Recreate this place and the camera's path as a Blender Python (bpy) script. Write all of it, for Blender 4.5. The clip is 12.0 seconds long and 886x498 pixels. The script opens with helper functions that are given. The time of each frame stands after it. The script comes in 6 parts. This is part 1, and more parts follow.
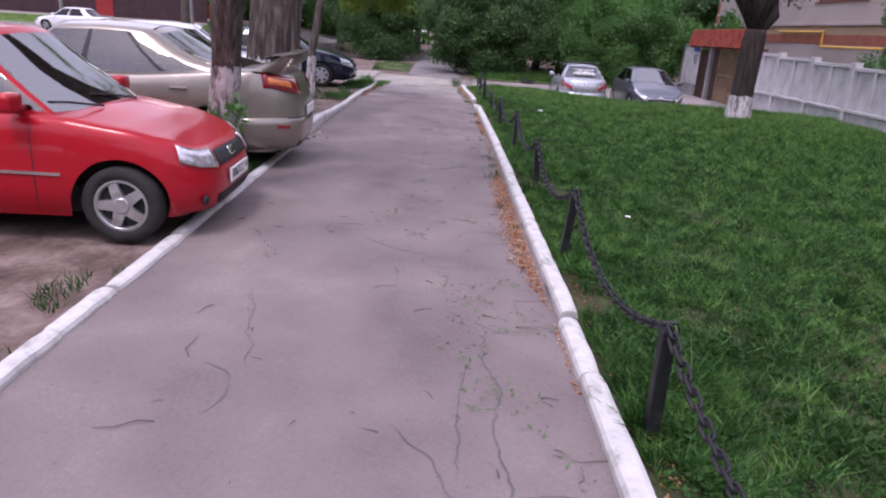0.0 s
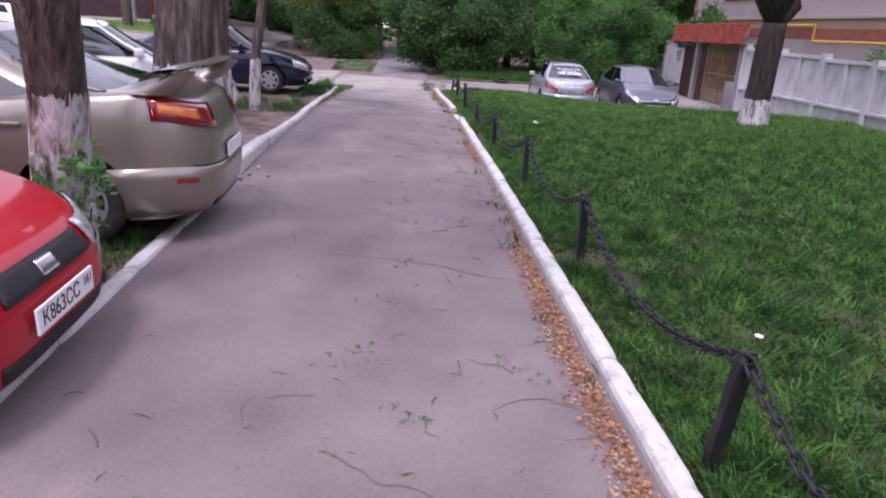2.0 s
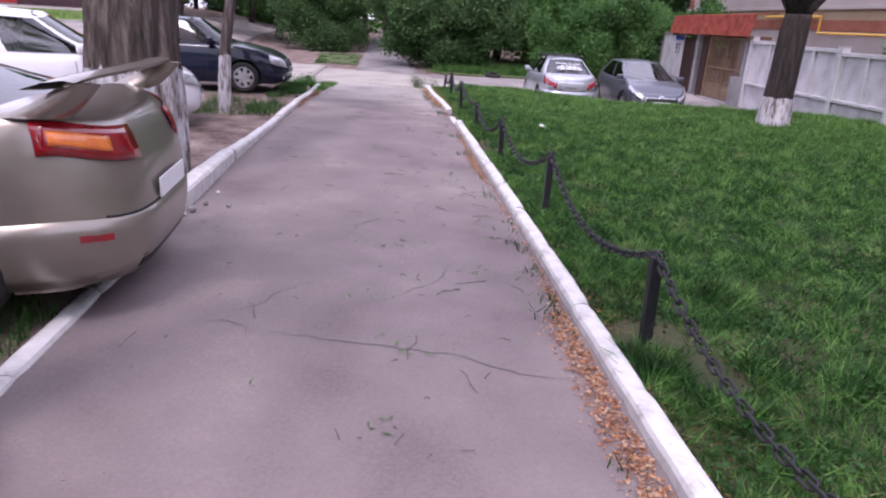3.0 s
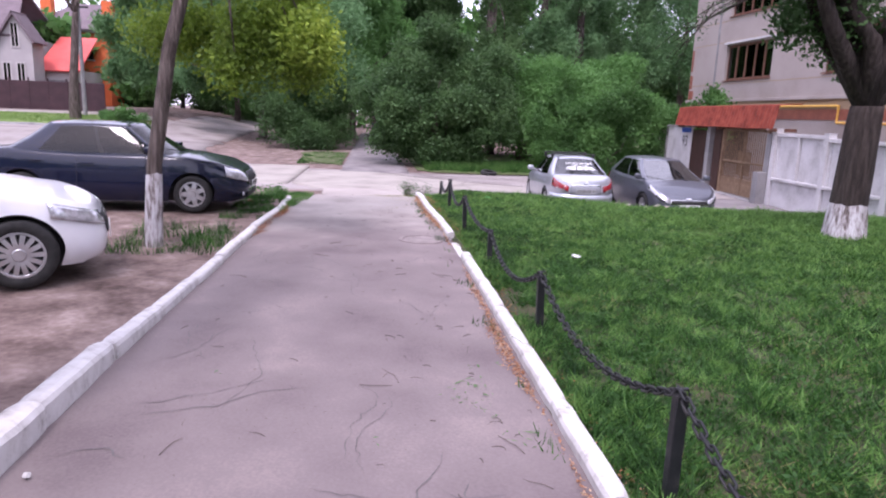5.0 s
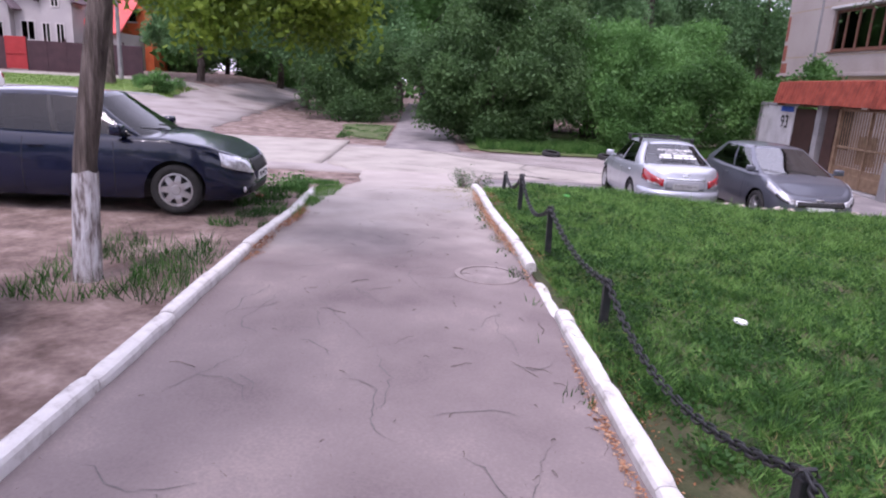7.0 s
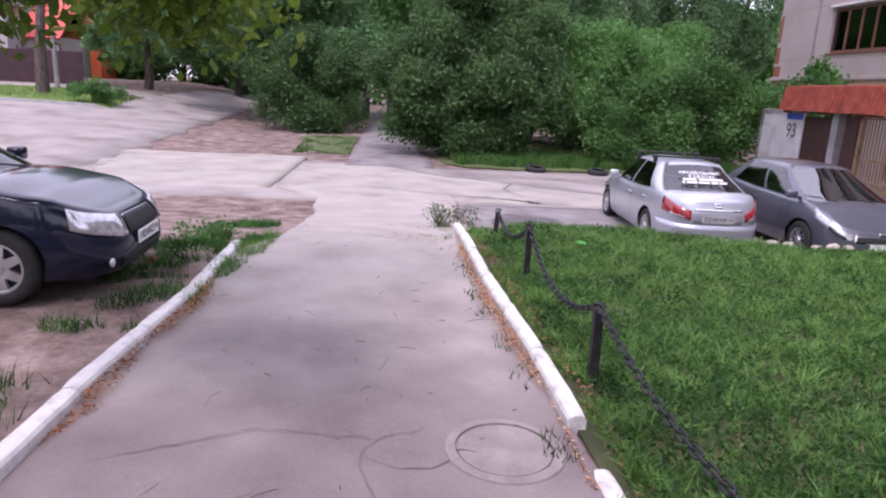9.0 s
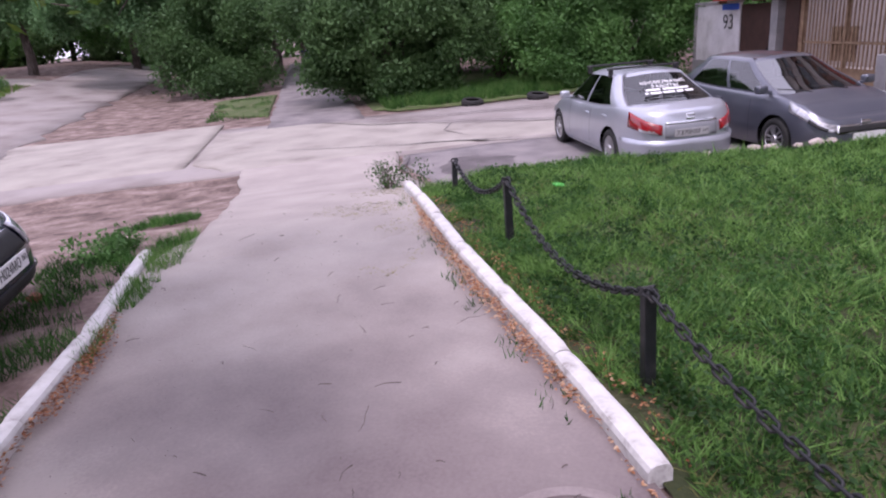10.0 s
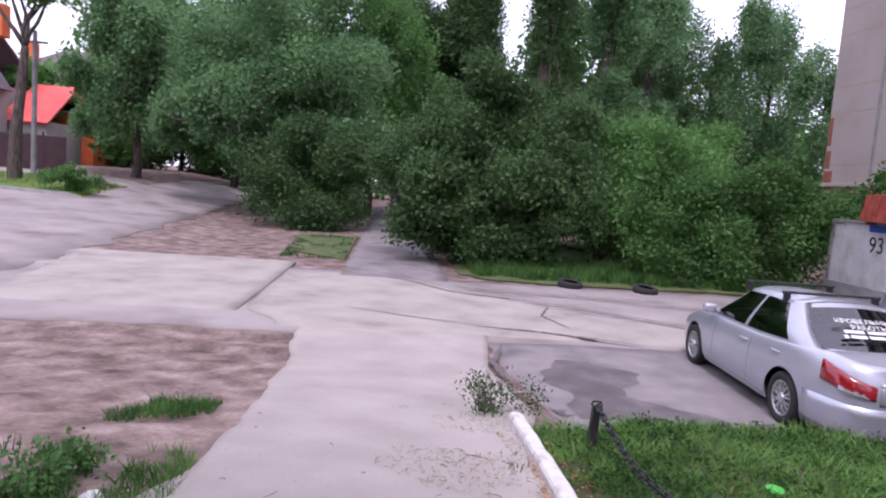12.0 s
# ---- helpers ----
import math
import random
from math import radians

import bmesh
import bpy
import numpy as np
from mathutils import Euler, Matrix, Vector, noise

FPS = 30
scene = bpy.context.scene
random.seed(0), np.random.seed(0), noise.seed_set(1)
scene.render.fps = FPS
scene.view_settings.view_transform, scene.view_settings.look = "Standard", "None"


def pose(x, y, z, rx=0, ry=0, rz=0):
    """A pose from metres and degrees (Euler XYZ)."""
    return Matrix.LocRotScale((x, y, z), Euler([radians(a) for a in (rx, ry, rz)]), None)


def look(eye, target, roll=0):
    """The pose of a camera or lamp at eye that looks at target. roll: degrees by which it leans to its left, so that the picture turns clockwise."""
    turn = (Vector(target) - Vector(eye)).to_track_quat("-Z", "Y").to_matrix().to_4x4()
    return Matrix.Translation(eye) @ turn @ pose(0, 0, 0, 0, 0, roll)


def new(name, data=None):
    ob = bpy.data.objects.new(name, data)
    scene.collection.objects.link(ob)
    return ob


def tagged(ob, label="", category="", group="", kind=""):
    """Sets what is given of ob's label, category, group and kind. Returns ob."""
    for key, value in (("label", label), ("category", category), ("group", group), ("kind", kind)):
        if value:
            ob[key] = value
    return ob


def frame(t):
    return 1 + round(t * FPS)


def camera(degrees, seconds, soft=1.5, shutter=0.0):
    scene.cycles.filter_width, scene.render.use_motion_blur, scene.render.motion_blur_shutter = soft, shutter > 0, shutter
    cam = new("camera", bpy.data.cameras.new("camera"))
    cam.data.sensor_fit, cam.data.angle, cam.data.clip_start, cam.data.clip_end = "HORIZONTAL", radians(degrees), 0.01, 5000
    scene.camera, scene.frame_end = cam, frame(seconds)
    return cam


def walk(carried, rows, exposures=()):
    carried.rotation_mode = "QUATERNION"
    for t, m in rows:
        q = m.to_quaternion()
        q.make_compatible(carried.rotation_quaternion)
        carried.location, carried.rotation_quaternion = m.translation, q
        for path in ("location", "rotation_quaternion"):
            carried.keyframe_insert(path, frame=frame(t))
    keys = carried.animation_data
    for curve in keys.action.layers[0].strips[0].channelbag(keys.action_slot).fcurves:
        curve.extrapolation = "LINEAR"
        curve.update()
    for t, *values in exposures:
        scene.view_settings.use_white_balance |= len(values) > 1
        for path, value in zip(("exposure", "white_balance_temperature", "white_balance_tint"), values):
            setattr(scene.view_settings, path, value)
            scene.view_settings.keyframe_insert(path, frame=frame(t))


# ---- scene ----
cam = camera(68.5, 12.0, soft=2.1)
PATH = [
    (0, (-0.073, -0.106, 1.633), (0.019, 1.789, 0.998), 3.7),
    (0.5, (-0.082, 0.58, 1.665), (0.006, 2.517, 1.173), 3.0),
    (1, (-0.121, 1.253, 1.647), (-0.025, 3.204, 1.218), 2.7),
    (1.5, (-0.154, 1.933, 1.62), (0.029, 3.867, 1.143), 2.8),
    (2, (-0.224, 2.616, 1.626), (-0.027, 4.5, 0.986), 3.4),
    (2.5, (-0.24, 3.309, 1.619), (-0.011, 5.185, 0.965), 3.2),
    (2.7, (-0.256, 3.598, 1.62), (-0.023, 5.467, 0.949), 3.5),
    (4.3, (-0.172, 5.994, 1.711), (0.103, 7.912, 1.217), 1.9),
    (4.5, (-0.149, 6.279, 1.741), (0.118, 8.205, 1.27), 2.1),
    (5, (-0.085, 7.04, 1.748), (0.176, 8.982, 1.344), 2.2),
    (5.5, (0.008, 7.784, 1.773), (0.232, 9.737, 1.401), 1.5),
    (6, (0.001, 8.54, 1.762), (0.222, 10.496, 1.406), 3.2),
    (6.5, (0.019, 9.314, 1.752), (0.174, 11.273, 1.381), 2.3),
    (7, (-0.021, 10.133, 1.75), (0.107, 12.067, 1.255), 3.2),
    (7.2, (0.014, 10.429, 1.716), (0.156, 12.361, 1.221), 3.3),
    (8.8, (0.11, 12.733, 1.797), (0.339, 14.656, 1.297), 2.9),
    (9, (0.098, 13.008, 1.816), (0.313, 14.938, 1.34), 2.8),
    (9.5, (0.136, 13.686, 1.772), (0.346, 15.63, 1.354), 1.3),
    (10, (0.101, 14.319, 1.757), (0.472, 16.173, 1.105), -5.1),
    (10.5, (0.142, 14.996, 1.758), (0.515, 16.83, 1.054), -2.5),
    (10.9, (0.122, 15.437, 1.814), (0.648, 17.296, 1.299), -2.0),
    (11, (0.12, 15.583, 1.825), (0.659, 17.419, 1.242), -1.9),
    (11.5, (0.133, 16.285, 1.787), (0.416, 18.233, 1.432), -2.5),
    (12, (0.007, 16.856, 1.84), (0.217, 18.835, 1.645), 4.2),
]
walk(cam, [(t, look(eye, target, roll)) for t, eye, target, roll in PATH], [(0, 0.86, 5960, 34), (0.6, 1.08, 5960, 34), (1.5, 1.14, 5960, 34), (2.0, 1.0, 5960, 34), (2.5, 1.06, 5960, 34), (4.5, 1.41, 5960, 34), (5.5, 1.41, 5960, 34), (7, 1.28, 5960, 34.5), (9.5, 1.21, 6050, 34), (10.2, 0.95, 6050, 36), (10.45, 0.82, 6050, 35.8), (10.7, 0.74, 6050, 35.5), (11.0, 0.95, 6050, 35), (11.4, 1.08, 6050, 34.5), (12, 1.0, 5950, 34)])

# ---------- world and light ----------
SUN_EL, SUN_AZ = radians(58), radians(200)
world = bpy.data.worlds.new("overcast_sky")
scene.world = world
world.use_nodes = True
wn, wl = world.node_tree.nodes, world.node_tree.links
wn.clear()
sky = wn.new("ShaderNodeTexSky")
sky.sky_type = "NISHITA"
sky.sun_disc = False
sky.sun_elevation, sky.sun_rotation = SUN_EL, SUN_AZ
sky.dust_density, sky.air_density = 3.0, 1.0
cloud = wn.new("ShaderNodeMix")
cloud.data_type = "RGBA"
cloud.inputs[0].default_value = 0.72
cloud.inputs[7].default_value = (9.5, 9.7, 10.2, 1)
wb_ = wn.new("ShaderNodeBackground")
wb_.inputs[1].default_value = 0.10
wo = wn.new("ShaderNodeOutputWorld")
wl.new(sky.outputs[0], cloud.inputs[6])
wl.new(cloud.outputs[2], wb_.inputs[0])
wl.new(wb_.outputs[0], wo.inputs[0])
sun = new("sun", bpy.data.lights.new("sun", "SUN"))
sun.data.energy, sun.data.angle, sun.data.color = 1.1, radians(14), (1.0, 0.95, 0.88)
sun.matrix_basis = look((-8, -18, 40), (0, 0, 0))


# ---------- materials ----------
def mat(name, cols, scale=6.0, rough=0.85, bump=0.25, fine=90.0, metal=0.0, spec=0.4, vary=0.0, coat=0.0, stretch=(1, 1, 1), dist=0.01, over=None):
    """Two scales of noise through a colour ramp, with fine relief."""
    m = bpy.data.materials.new(name)
    m.use_nodes = True
    n, l = m.node_tree.nodes, m.node_tree.links
    b = n["Principled BSDF"]
    tc = n.new("ShaderNodeTexCoord")
    mp = n.new("ShaderNodeMapping")
    mp.inputs["Scale"].default_value = stretch
    mp.inputs["Rotation"].default_value = (0.45, 0.3, 0.65) if stretch == (1, 1, 1) else (0, 0, 0.6)
    l.new(tc.outputs["Object"], mp.inputs[0])
    big = n.new("ShaderNodeTexNoise")
    big.inputs["Scale"].default_value, big.inputs["Detail"].default_value = scale, 6
    small = n.new("ShaderNodeTexNoise")
    small.inputs["Scale"].default_value, small.inputs["Detail"].default_value = fine, 3
    l.new(mp.outputs[0], big.inputs["Vector"])
    l.new(mp.outputs[0], small.inputs["Vector"])
    add = n.new("ShaderNodeMath")
    add.operation = "MULTIPLY_ADD"
    add.inputs[1].default_value = 0.35
    l.new(small.outputs[0], add.inputs[0])
    l.new(big.outputs[0], add.inputs[2])
    last = add.outputs[0]
    if vary:
        info = n.new("ShaderNodeObjectInfo")
        geo = n.new("ShaderNodeNewGeometry")
        both = n.new("ShaderNodeMath")
        both.operation = "ADD"
        l.new(info.outputs["Random"], both.inputs[0])
        l.new(geo.outputs["Random Per Island"], both.inputs[1])
        add2 = n.new("ShaderNodeMath")
        add2.operation = "MULTIPLY_ADD"
        add2.inputs[1].default_value = vary
        l.new(both.outputs[0], add2.inputs[0])
        l.new(last, add2.inputs[2])
        sub = n.new("ShaderNodeMath")
        sub.operation = "SUBTRACT"
        sub.inputs[1].default_value = vary
        l.new(add2.outputs[0], sub.inputs[0])
        last = sub.outputs[0]
    ramp = n.new("ShaderNodeValToRGB")
    e = ramp.color_ramp.elements
    lo, hi = 0.42, 0.92
    for k, c in enumerate(cols):
        p = lo + (hi - lo) * k / max(1, len(cols) - 1)
        if k < 2:
            e[k].position = p
        else:
            e.new(p)
        e[k].color = (*c, 1)
    l.new(last, ramp.inputs[0])
    colour = ramp.outputs[0]
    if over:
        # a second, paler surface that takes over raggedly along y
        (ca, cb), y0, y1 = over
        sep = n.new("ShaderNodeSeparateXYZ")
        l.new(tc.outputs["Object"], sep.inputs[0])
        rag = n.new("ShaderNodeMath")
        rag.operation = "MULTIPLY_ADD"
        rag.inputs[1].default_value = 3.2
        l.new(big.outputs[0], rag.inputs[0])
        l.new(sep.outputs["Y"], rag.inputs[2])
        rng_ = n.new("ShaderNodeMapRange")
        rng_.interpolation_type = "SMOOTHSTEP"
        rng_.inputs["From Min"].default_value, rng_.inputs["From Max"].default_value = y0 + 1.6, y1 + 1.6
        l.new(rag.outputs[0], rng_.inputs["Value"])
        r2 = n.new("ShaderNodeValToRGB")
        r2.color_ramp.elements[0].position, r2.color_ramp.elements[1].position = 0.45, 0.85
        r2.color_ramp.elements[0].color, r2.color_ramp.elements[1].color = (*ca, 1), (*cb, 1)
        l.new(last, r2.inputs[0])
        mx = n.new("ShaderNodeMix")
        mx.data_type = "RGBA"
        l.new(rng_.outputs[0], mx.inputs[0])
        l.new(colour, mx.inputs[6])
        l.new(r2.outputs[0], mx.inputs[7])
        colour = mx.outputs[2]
    l.new(colour, b.inputs["Base Color"])
    b.inputs["Roughness"].default_value = rough
    b.inputs["Metallic"].default_value = metal
    b.inputs["Specular IOR Level"].default_value = spec
    b.inputs["Coat Weight"].default_value = coat
    b.inputs["Coat Roughness"].default_value = 0.06
    if bump:
        bn = n.new("ShaderNodeBump")
        bn.inputs["Strength"].default_value = bump
        bn.inputs["Distance"].default_value = dist
        l.new(last, bn.inputs["Height"])
        l.new(bn.outputs[0], b.inputs["Normal"])
    return m


def leaf_mat(name, cols, rough=0.55, scale=0.7, vary=0.15, over=None):
    m = mat(name, cols, scale=scale, rough=rough, bump=0, vary=vary, spec=0.25, over=over)
    n, l = m.node_tree.nodes, m.node_tree.links
    b = n["Principled BSDF"]
    out = n["Material Output"]
    tr = n.new("ShaderNodeBsdfTranslucent")
    mix = n.new("ShaderNodeMixShader")
    mix.inputs[0].default_value = 0.42
    l.new(b.inputs["Base Color"].links[0].from_socket, tr.inputs[0])
    l.new(b.outputs[0], mix.inputs[1])
    l.new(tr.outputs[0], mix.inputs[2])
    l.new(mix.outputs[0], out.inputs[0])
    return m


def glass_mat(name, tint, see, ior=1.85):
    m = bpy.data.materials.new(name)
    m.use_nodes = True
    n, l = m.node_tree.nodes, m.node_tree.links
    n.remove(n["Principled BSDF"])
    out = n["Material Output"]
    t = n.new("ShaderNodeBsdfTransparent")
    t.inputs[0].default_value = (*[c * see for c in tint], 1)
    g = n.new("ShaderNodeBsdfGlossy")
    g.inputs["Roughness"].default_value = 0.03
    f = n.new("ShaderNodeFresnel")
    f.inputs[0].default_value = ior
    mix = n.new("ShaderNodeMixShader")
    l.new(f.outputs[0], mix.inputs[0])
    l.new(t.outputs[0], mix.inputs[1])
    l.new(g.outputs[0], mix.inputs[2])
    l.new(mix.outputs[0], out.inputs[0])
    return m


def paint(name, c, metal=0.35, dirt=0.0, spec=0.5, coat=0.7, rough=0.32):
    d = tuple(x * (0.86 - dirt) + 0.002 for x in c)
    return mat(name, [d, c], scale=2.5, rough=rough, bump=0.0, fine=300, metal=metal, spec=spec, coat=coat)


M = dict(
    # One grass twice: darker as if shaded, then paler with sun in the colour.
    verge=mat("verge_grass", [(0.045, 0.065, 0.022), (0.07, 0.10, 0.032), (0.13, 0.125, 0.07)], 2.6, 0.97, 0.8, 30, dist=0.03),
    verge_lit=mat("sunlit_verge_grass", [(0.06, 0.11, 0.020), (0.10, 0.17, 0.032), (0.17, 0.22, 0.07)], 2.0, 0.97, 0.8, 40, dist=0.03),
    asphalt=mat("worn_asphalt", [(0.113, 0.100, 0.104), (0.167, 0.150, 0.150), (0.206, 0.186, 0.184), (0.253, 0.226, 0.217)], 1.6, 0.92, 0.8, 160, dist=0.006),
    walk=mat("worn_walk_asphalt", [(0.128, 0.1, 0.101), (0.164, 0.133, 0.13), (0.191, 0.157, 0.152), (0.248, 0.204, 0.19)], 1.3, 0.92, 0.8, 55, dist=0.006, over=(((0.262, 0.232, 0.212), (0.345, 0.311, 0.283)), 15.4, 20.5)),
    road=mat("dusty_road", [(0.144, 0.118, 0.108), (0.228, 0.199, 0.187), (0.274, 0.246, 0.233), (0.312, 0.281, 0.262)], 0.7, 0.95, 0.5, 80),
    concrete=mat("dusty_concrete", [(0.19, 0.165, 0.148), (0.275, 0.250, 0.222), (0.315, 0.290, 0.256), (0.35, 0.322, 0.285)], 1.1, 0.95, 0.5, 60),
    dirt=mat("bare_earth", [(0.055, 0.036, 0.030), (0.125, 0.086, 0.073), (0.20, 0.147, 0.128), (0.31, 0.245, 0.217)], 2.4, 0.97, 1.0, 17, dist=0.035),
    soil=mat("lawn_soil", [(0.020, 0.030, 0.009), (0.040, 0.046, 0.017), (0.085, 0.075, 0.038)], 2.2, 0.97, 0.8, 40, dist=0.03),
    wash=mat("whitewashed_concrete", [(0.239, 0.216, 0.198), (0.432, 0.414, 0.396), (0.52, 0.506, 0.488), (0.552, 0.538, 0.524), (0.58, 0.57, 0.557)], 7, 0.9, 0.6, 38, vary=0.05),
    limebark=mat("limewashed_bark", [(0.06, 0.048, 0.042), (0.17, 0.14, 0.13), (0.42, 0.39, 0.39), (0.56, 0.55, 0.56), (0.62, 0.62, 0.63)], 9, 0.95, 1.0, 34, stretch=(2, 2, 0.45), dist=0.05),
    bark=mat("grey_brown_bark", [(0.028, 0.021, 0.017), (0.09, 0.07, 0.06), (0.21, 0.17, 0.15)], 7, 0.95, 1.0, 30, stretch=(2.5, 2.5, 0.3), dist=0.09),
    # A darker bark for the lawn tree and its drooping branches.
    bark2=mat("dark_bark", [(0.012, 0.009, 0.008), (0.035, 0.026, 0.022), (0.07, 0.054, 0.046)], 7, 0.95, 1.0, 45, stretch=(2.5, 2.5, 0.35), dist=0.05),
    iron=mat("black_painted_iron", [(0.008, 0.009, 0.010), (0.018, 0.019, 0.021), (0.05, 0.045, 0.042)], 9, 0.5, 0.4, 150, metal=0.2),
    rubber=mat("tyre_rubber", [(0.012, 0.012, 0.012), (0.03, 0.029, 0.028)], 14, 0.85, 0.3, 150),
    rim=mat("alloy_rim", [(0.42, 0.42, 0.43), (0.6, 0.6, 0.61)], 8, 0.35, 0.0, 100, metal=0.8),
    dark=mat("dark_plastic", [(0.010, 0.010, 0.011), (0.022, 0.022, 0.023)], 10, 0.6, 0.1, 120),
    seat=mat("dark_seat_fabric", [(0.02, 0.02, 0.022), (0.045, 0.045, 0.05)], 10, 0.95, 0.2, 150),
    chrome=mat("chrome_trim", [(0.6, 0.6, 0.6), (0.75, 0.75, 0.75)], 5, 0.15, 0.0, 100, metal=1.0),
    lamp=mat("clear_lamp_lens", [(0.28, 0.28, 0.30), (0.7, 0.7, 0.72)], 22, 0.1, 0.0, 60, coat=1.0, metal=0.5),
    tail=mat("red_tail_lens", [(0.17, 0.004, 0.007), (0.32, 0.008, 0.014)], 14, 0.12, 0.0, 60, coat=1.0),
    amber=mat("amber_lens", [(0.7, 0.16, 0.03), (0.85, 0.25, 0.05)], 14, 0.15, 0.0, 60, coat=1.0),
    dullplate=mat("dusty_number_plate", [(0.306, 0.306, 0.315), (0.425, 0.425, 0.425)], 20, 0.6, 0.0, 100),
    # Silver darkened to paint the plate recess's shade; also serves as dull grille bars.
    recess=mat("shaded_silver_paint", [(0.26, 0.265, 0.29), (0.3, 0.31, 0.335)], 5, 0.4, 0.0, 100, metal=0.4),
    plate=mat("white_plate", [(0.7, 0.7, 0.7), (0.8, 0.8, 0.8)], 8, 0.45, 0.0, 100),
    ink=mat("black_lettering", [(0.01, 0.01, 0.01), (0.02, 0.02, 0.02)], 8, 0.5, 0.0, 100),
    white=mat("white_lettering", [(0.75, 0.75, 0.75), (0.82, 0.82, 0.82)], 8, 0.5, 0.0, 100),
    glass=glass_mat("car_glass", (0.75, 0.85, 0.85), 0.45, 2.2),
    tint=glass_mat("tinted_glass", (0.5, 0.55, 0.6), 0.12, 1.5),
    screen=glass_mat("coated_windscreen_glass", (0.7, 0.8, 0.85), 0.3, 3.6),
    pane=glass_mat("window_glass", (0.8, 0.85, 0.85), 0.6),
    leaf_dark=leaf_mat("dark_leaves", [(0.032, 0.070, 0.024), (0.062, 0.128, 0.042), (0.100, 0.190, 0.064)]),
    leaf_mid=leaf_mat("mid_green_leaves", [(0.056, 0.132, 0.038), (0.098, 0.228, 0.060), (0.145, 0.310, 0.086)]),
    leaf_light=leaf_mat("light_green_leaves", [(0.040, 0.100, 0.026), (0.074, 0.178, 0.046), (0.128, 0.270, 0.072)]),
    leaf_yellow=leaf_mat("yellow_green_leaves", [(0.070, 0.131, 0.020), (0.192, 0.295, 0.035), (0.383, 0.487, 0.070)]),
    # Distance haze is painted into this leaf colour; also the blue-green poplars.
    leaf_haze=leaf_mat("hazed_blue_green_leaves", [(0.076, 0.160, 0.066), (0.130, 0.260, 0.106), (0.190, 0.335, 0.148)]),
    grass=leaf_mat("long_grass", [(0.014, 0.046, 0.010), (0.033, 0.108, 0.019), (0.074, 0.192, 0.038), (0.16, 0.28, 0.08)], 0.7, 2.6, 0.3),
    clover=leaf_mat("lawn_clover", [(0.018, 0.056, 0.012), (0.042, 0.118, 0.026), (0.105, 0.225, 0.058)]),
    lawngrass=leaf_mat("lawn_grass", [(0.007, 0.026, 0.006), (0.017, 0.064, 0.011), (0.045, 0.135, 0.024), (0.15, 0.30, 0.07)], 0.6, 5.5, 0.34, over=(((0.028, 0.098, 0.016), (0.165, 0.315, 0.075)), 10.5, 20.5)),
    # Grass blades with sunlight put into the colour, for the far verge.
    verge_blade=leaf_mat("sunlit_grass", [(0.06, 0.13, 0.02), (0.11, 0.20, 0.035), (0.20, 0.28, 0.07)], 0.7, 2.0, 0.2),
    straw=leaf_mat("dry_grass", [(0.12, 0.13, 0.04), (0.22, 0.2, 0.08), (0.3, 0.26, 0.13)], 0.8),
    litter=leaf_mat("dry_leaf_litter", [(0.13, 0.055, 0.028), (0.38, 0.16, 0.075), (0.54, 0.31, 0.18), (0.62, 0.46, 0.31)], 0.8, 30, 0.4),
    twig=mat("dead_twig", [(0.05, 0.04, 0.035), (0.13, 0.10, 0.085)], 20, 0.95, 0.2, 90),
    crack=mat("asphalt_crack", [(0.085, 0.075, 0.074), (0.16, 0.145, 0.14)], 9, 0.98, 0.3, 80),
    panel=mat("whitewashed_fence", [(0.33, 0.31, 0.305), (0.45, 0.435, 0.435), (0.53, 0.515, 0.52), (0.57, 0.555, 0.56)], 1.6, 0.92, 0.5, 22),
    greyc=mat("grey_concrete", [(0.150, 0.146, 0.150), (0.225, 0.217, 0.221), (0.285, 0.277, 0.277)], 2.0, 0.92, 0.4, 45),
    rust=mat("rust_red_sheet", [(0.100, 0.022, 0.014), (0.200, 0.042, 0.026), (0.270, 0.066, 0.042)], 3.5, 0.8, 0.2, 30, spec=0.2),
    brownm=mat("brown_door_paint", [(0.03, 0.014, 0.011), (0.055, 0.025, 0.02)], 4, 0.6, 0.2, 60),
    bars=mat("ochre_gate_paint", [(0.14, 0.085, 0.05), (0.26, 0.175, 0.11)], 6, 0.7, 0.2, 60),
    facade=mat("pale_pink_render", [(0.264, 0.222, 0.201), (0.330, 0.285, 0.264), (0.360, 0.318, 0.297)], 0.5, 0.93, 0.35, 20),
    band=mat("ochre_render_band", [(0.280, 0.196, 0.119), (0.350, 0.259, 0.168)], 0.8, 0.93, 0.3, 20),
    brickm=mat("red_brick", [(0.176, 0.060, 0.040), (0.272, 0.096, 0.060)], 3, 0.92, 0.5, 40),
    woodw=mat("dark_window_wood", [(0.085, 0.037, 0.024), (0.187, 0.085, 0.054)], 5, 0.6, 0.2, 60),
    gaspipe=mat("yellow_pipe_paint", [(0.5, 0.28, 0.05), (0.6, 0.36, 0.08)], 5, 0.5, 0.1, 60),
    roofp=mat("purple_brown_roof", [(0.11, 0.085, 0.095), (0.17, 0.13, 0.145)], 1.2, 0.8, 0.3, 15),
    house=mat("grey_render", [(0.33, 0.31, 0.31), (0.44, 0.41, 0.40)], 0.8, 0.9, 0.2, 20),
    orange=mat("orange_brick", [(0.55, 0.11, 0.035), (0.72, 0.18, 0.06)], 1.2, 0.9, 0.2, 30),
    pinkroof=mat("red_roof_sheet", [(0.55, 0.07, 0.06), (0.66, 0.12, 0.10)], 1.0, 0.6, 0.2, 20),
    pale=mat("pale_wall", [(0.440, 0.416, 0.400), (0.520, 0.496, 0.480)], 0.8, 0.9, 0.2, 20),
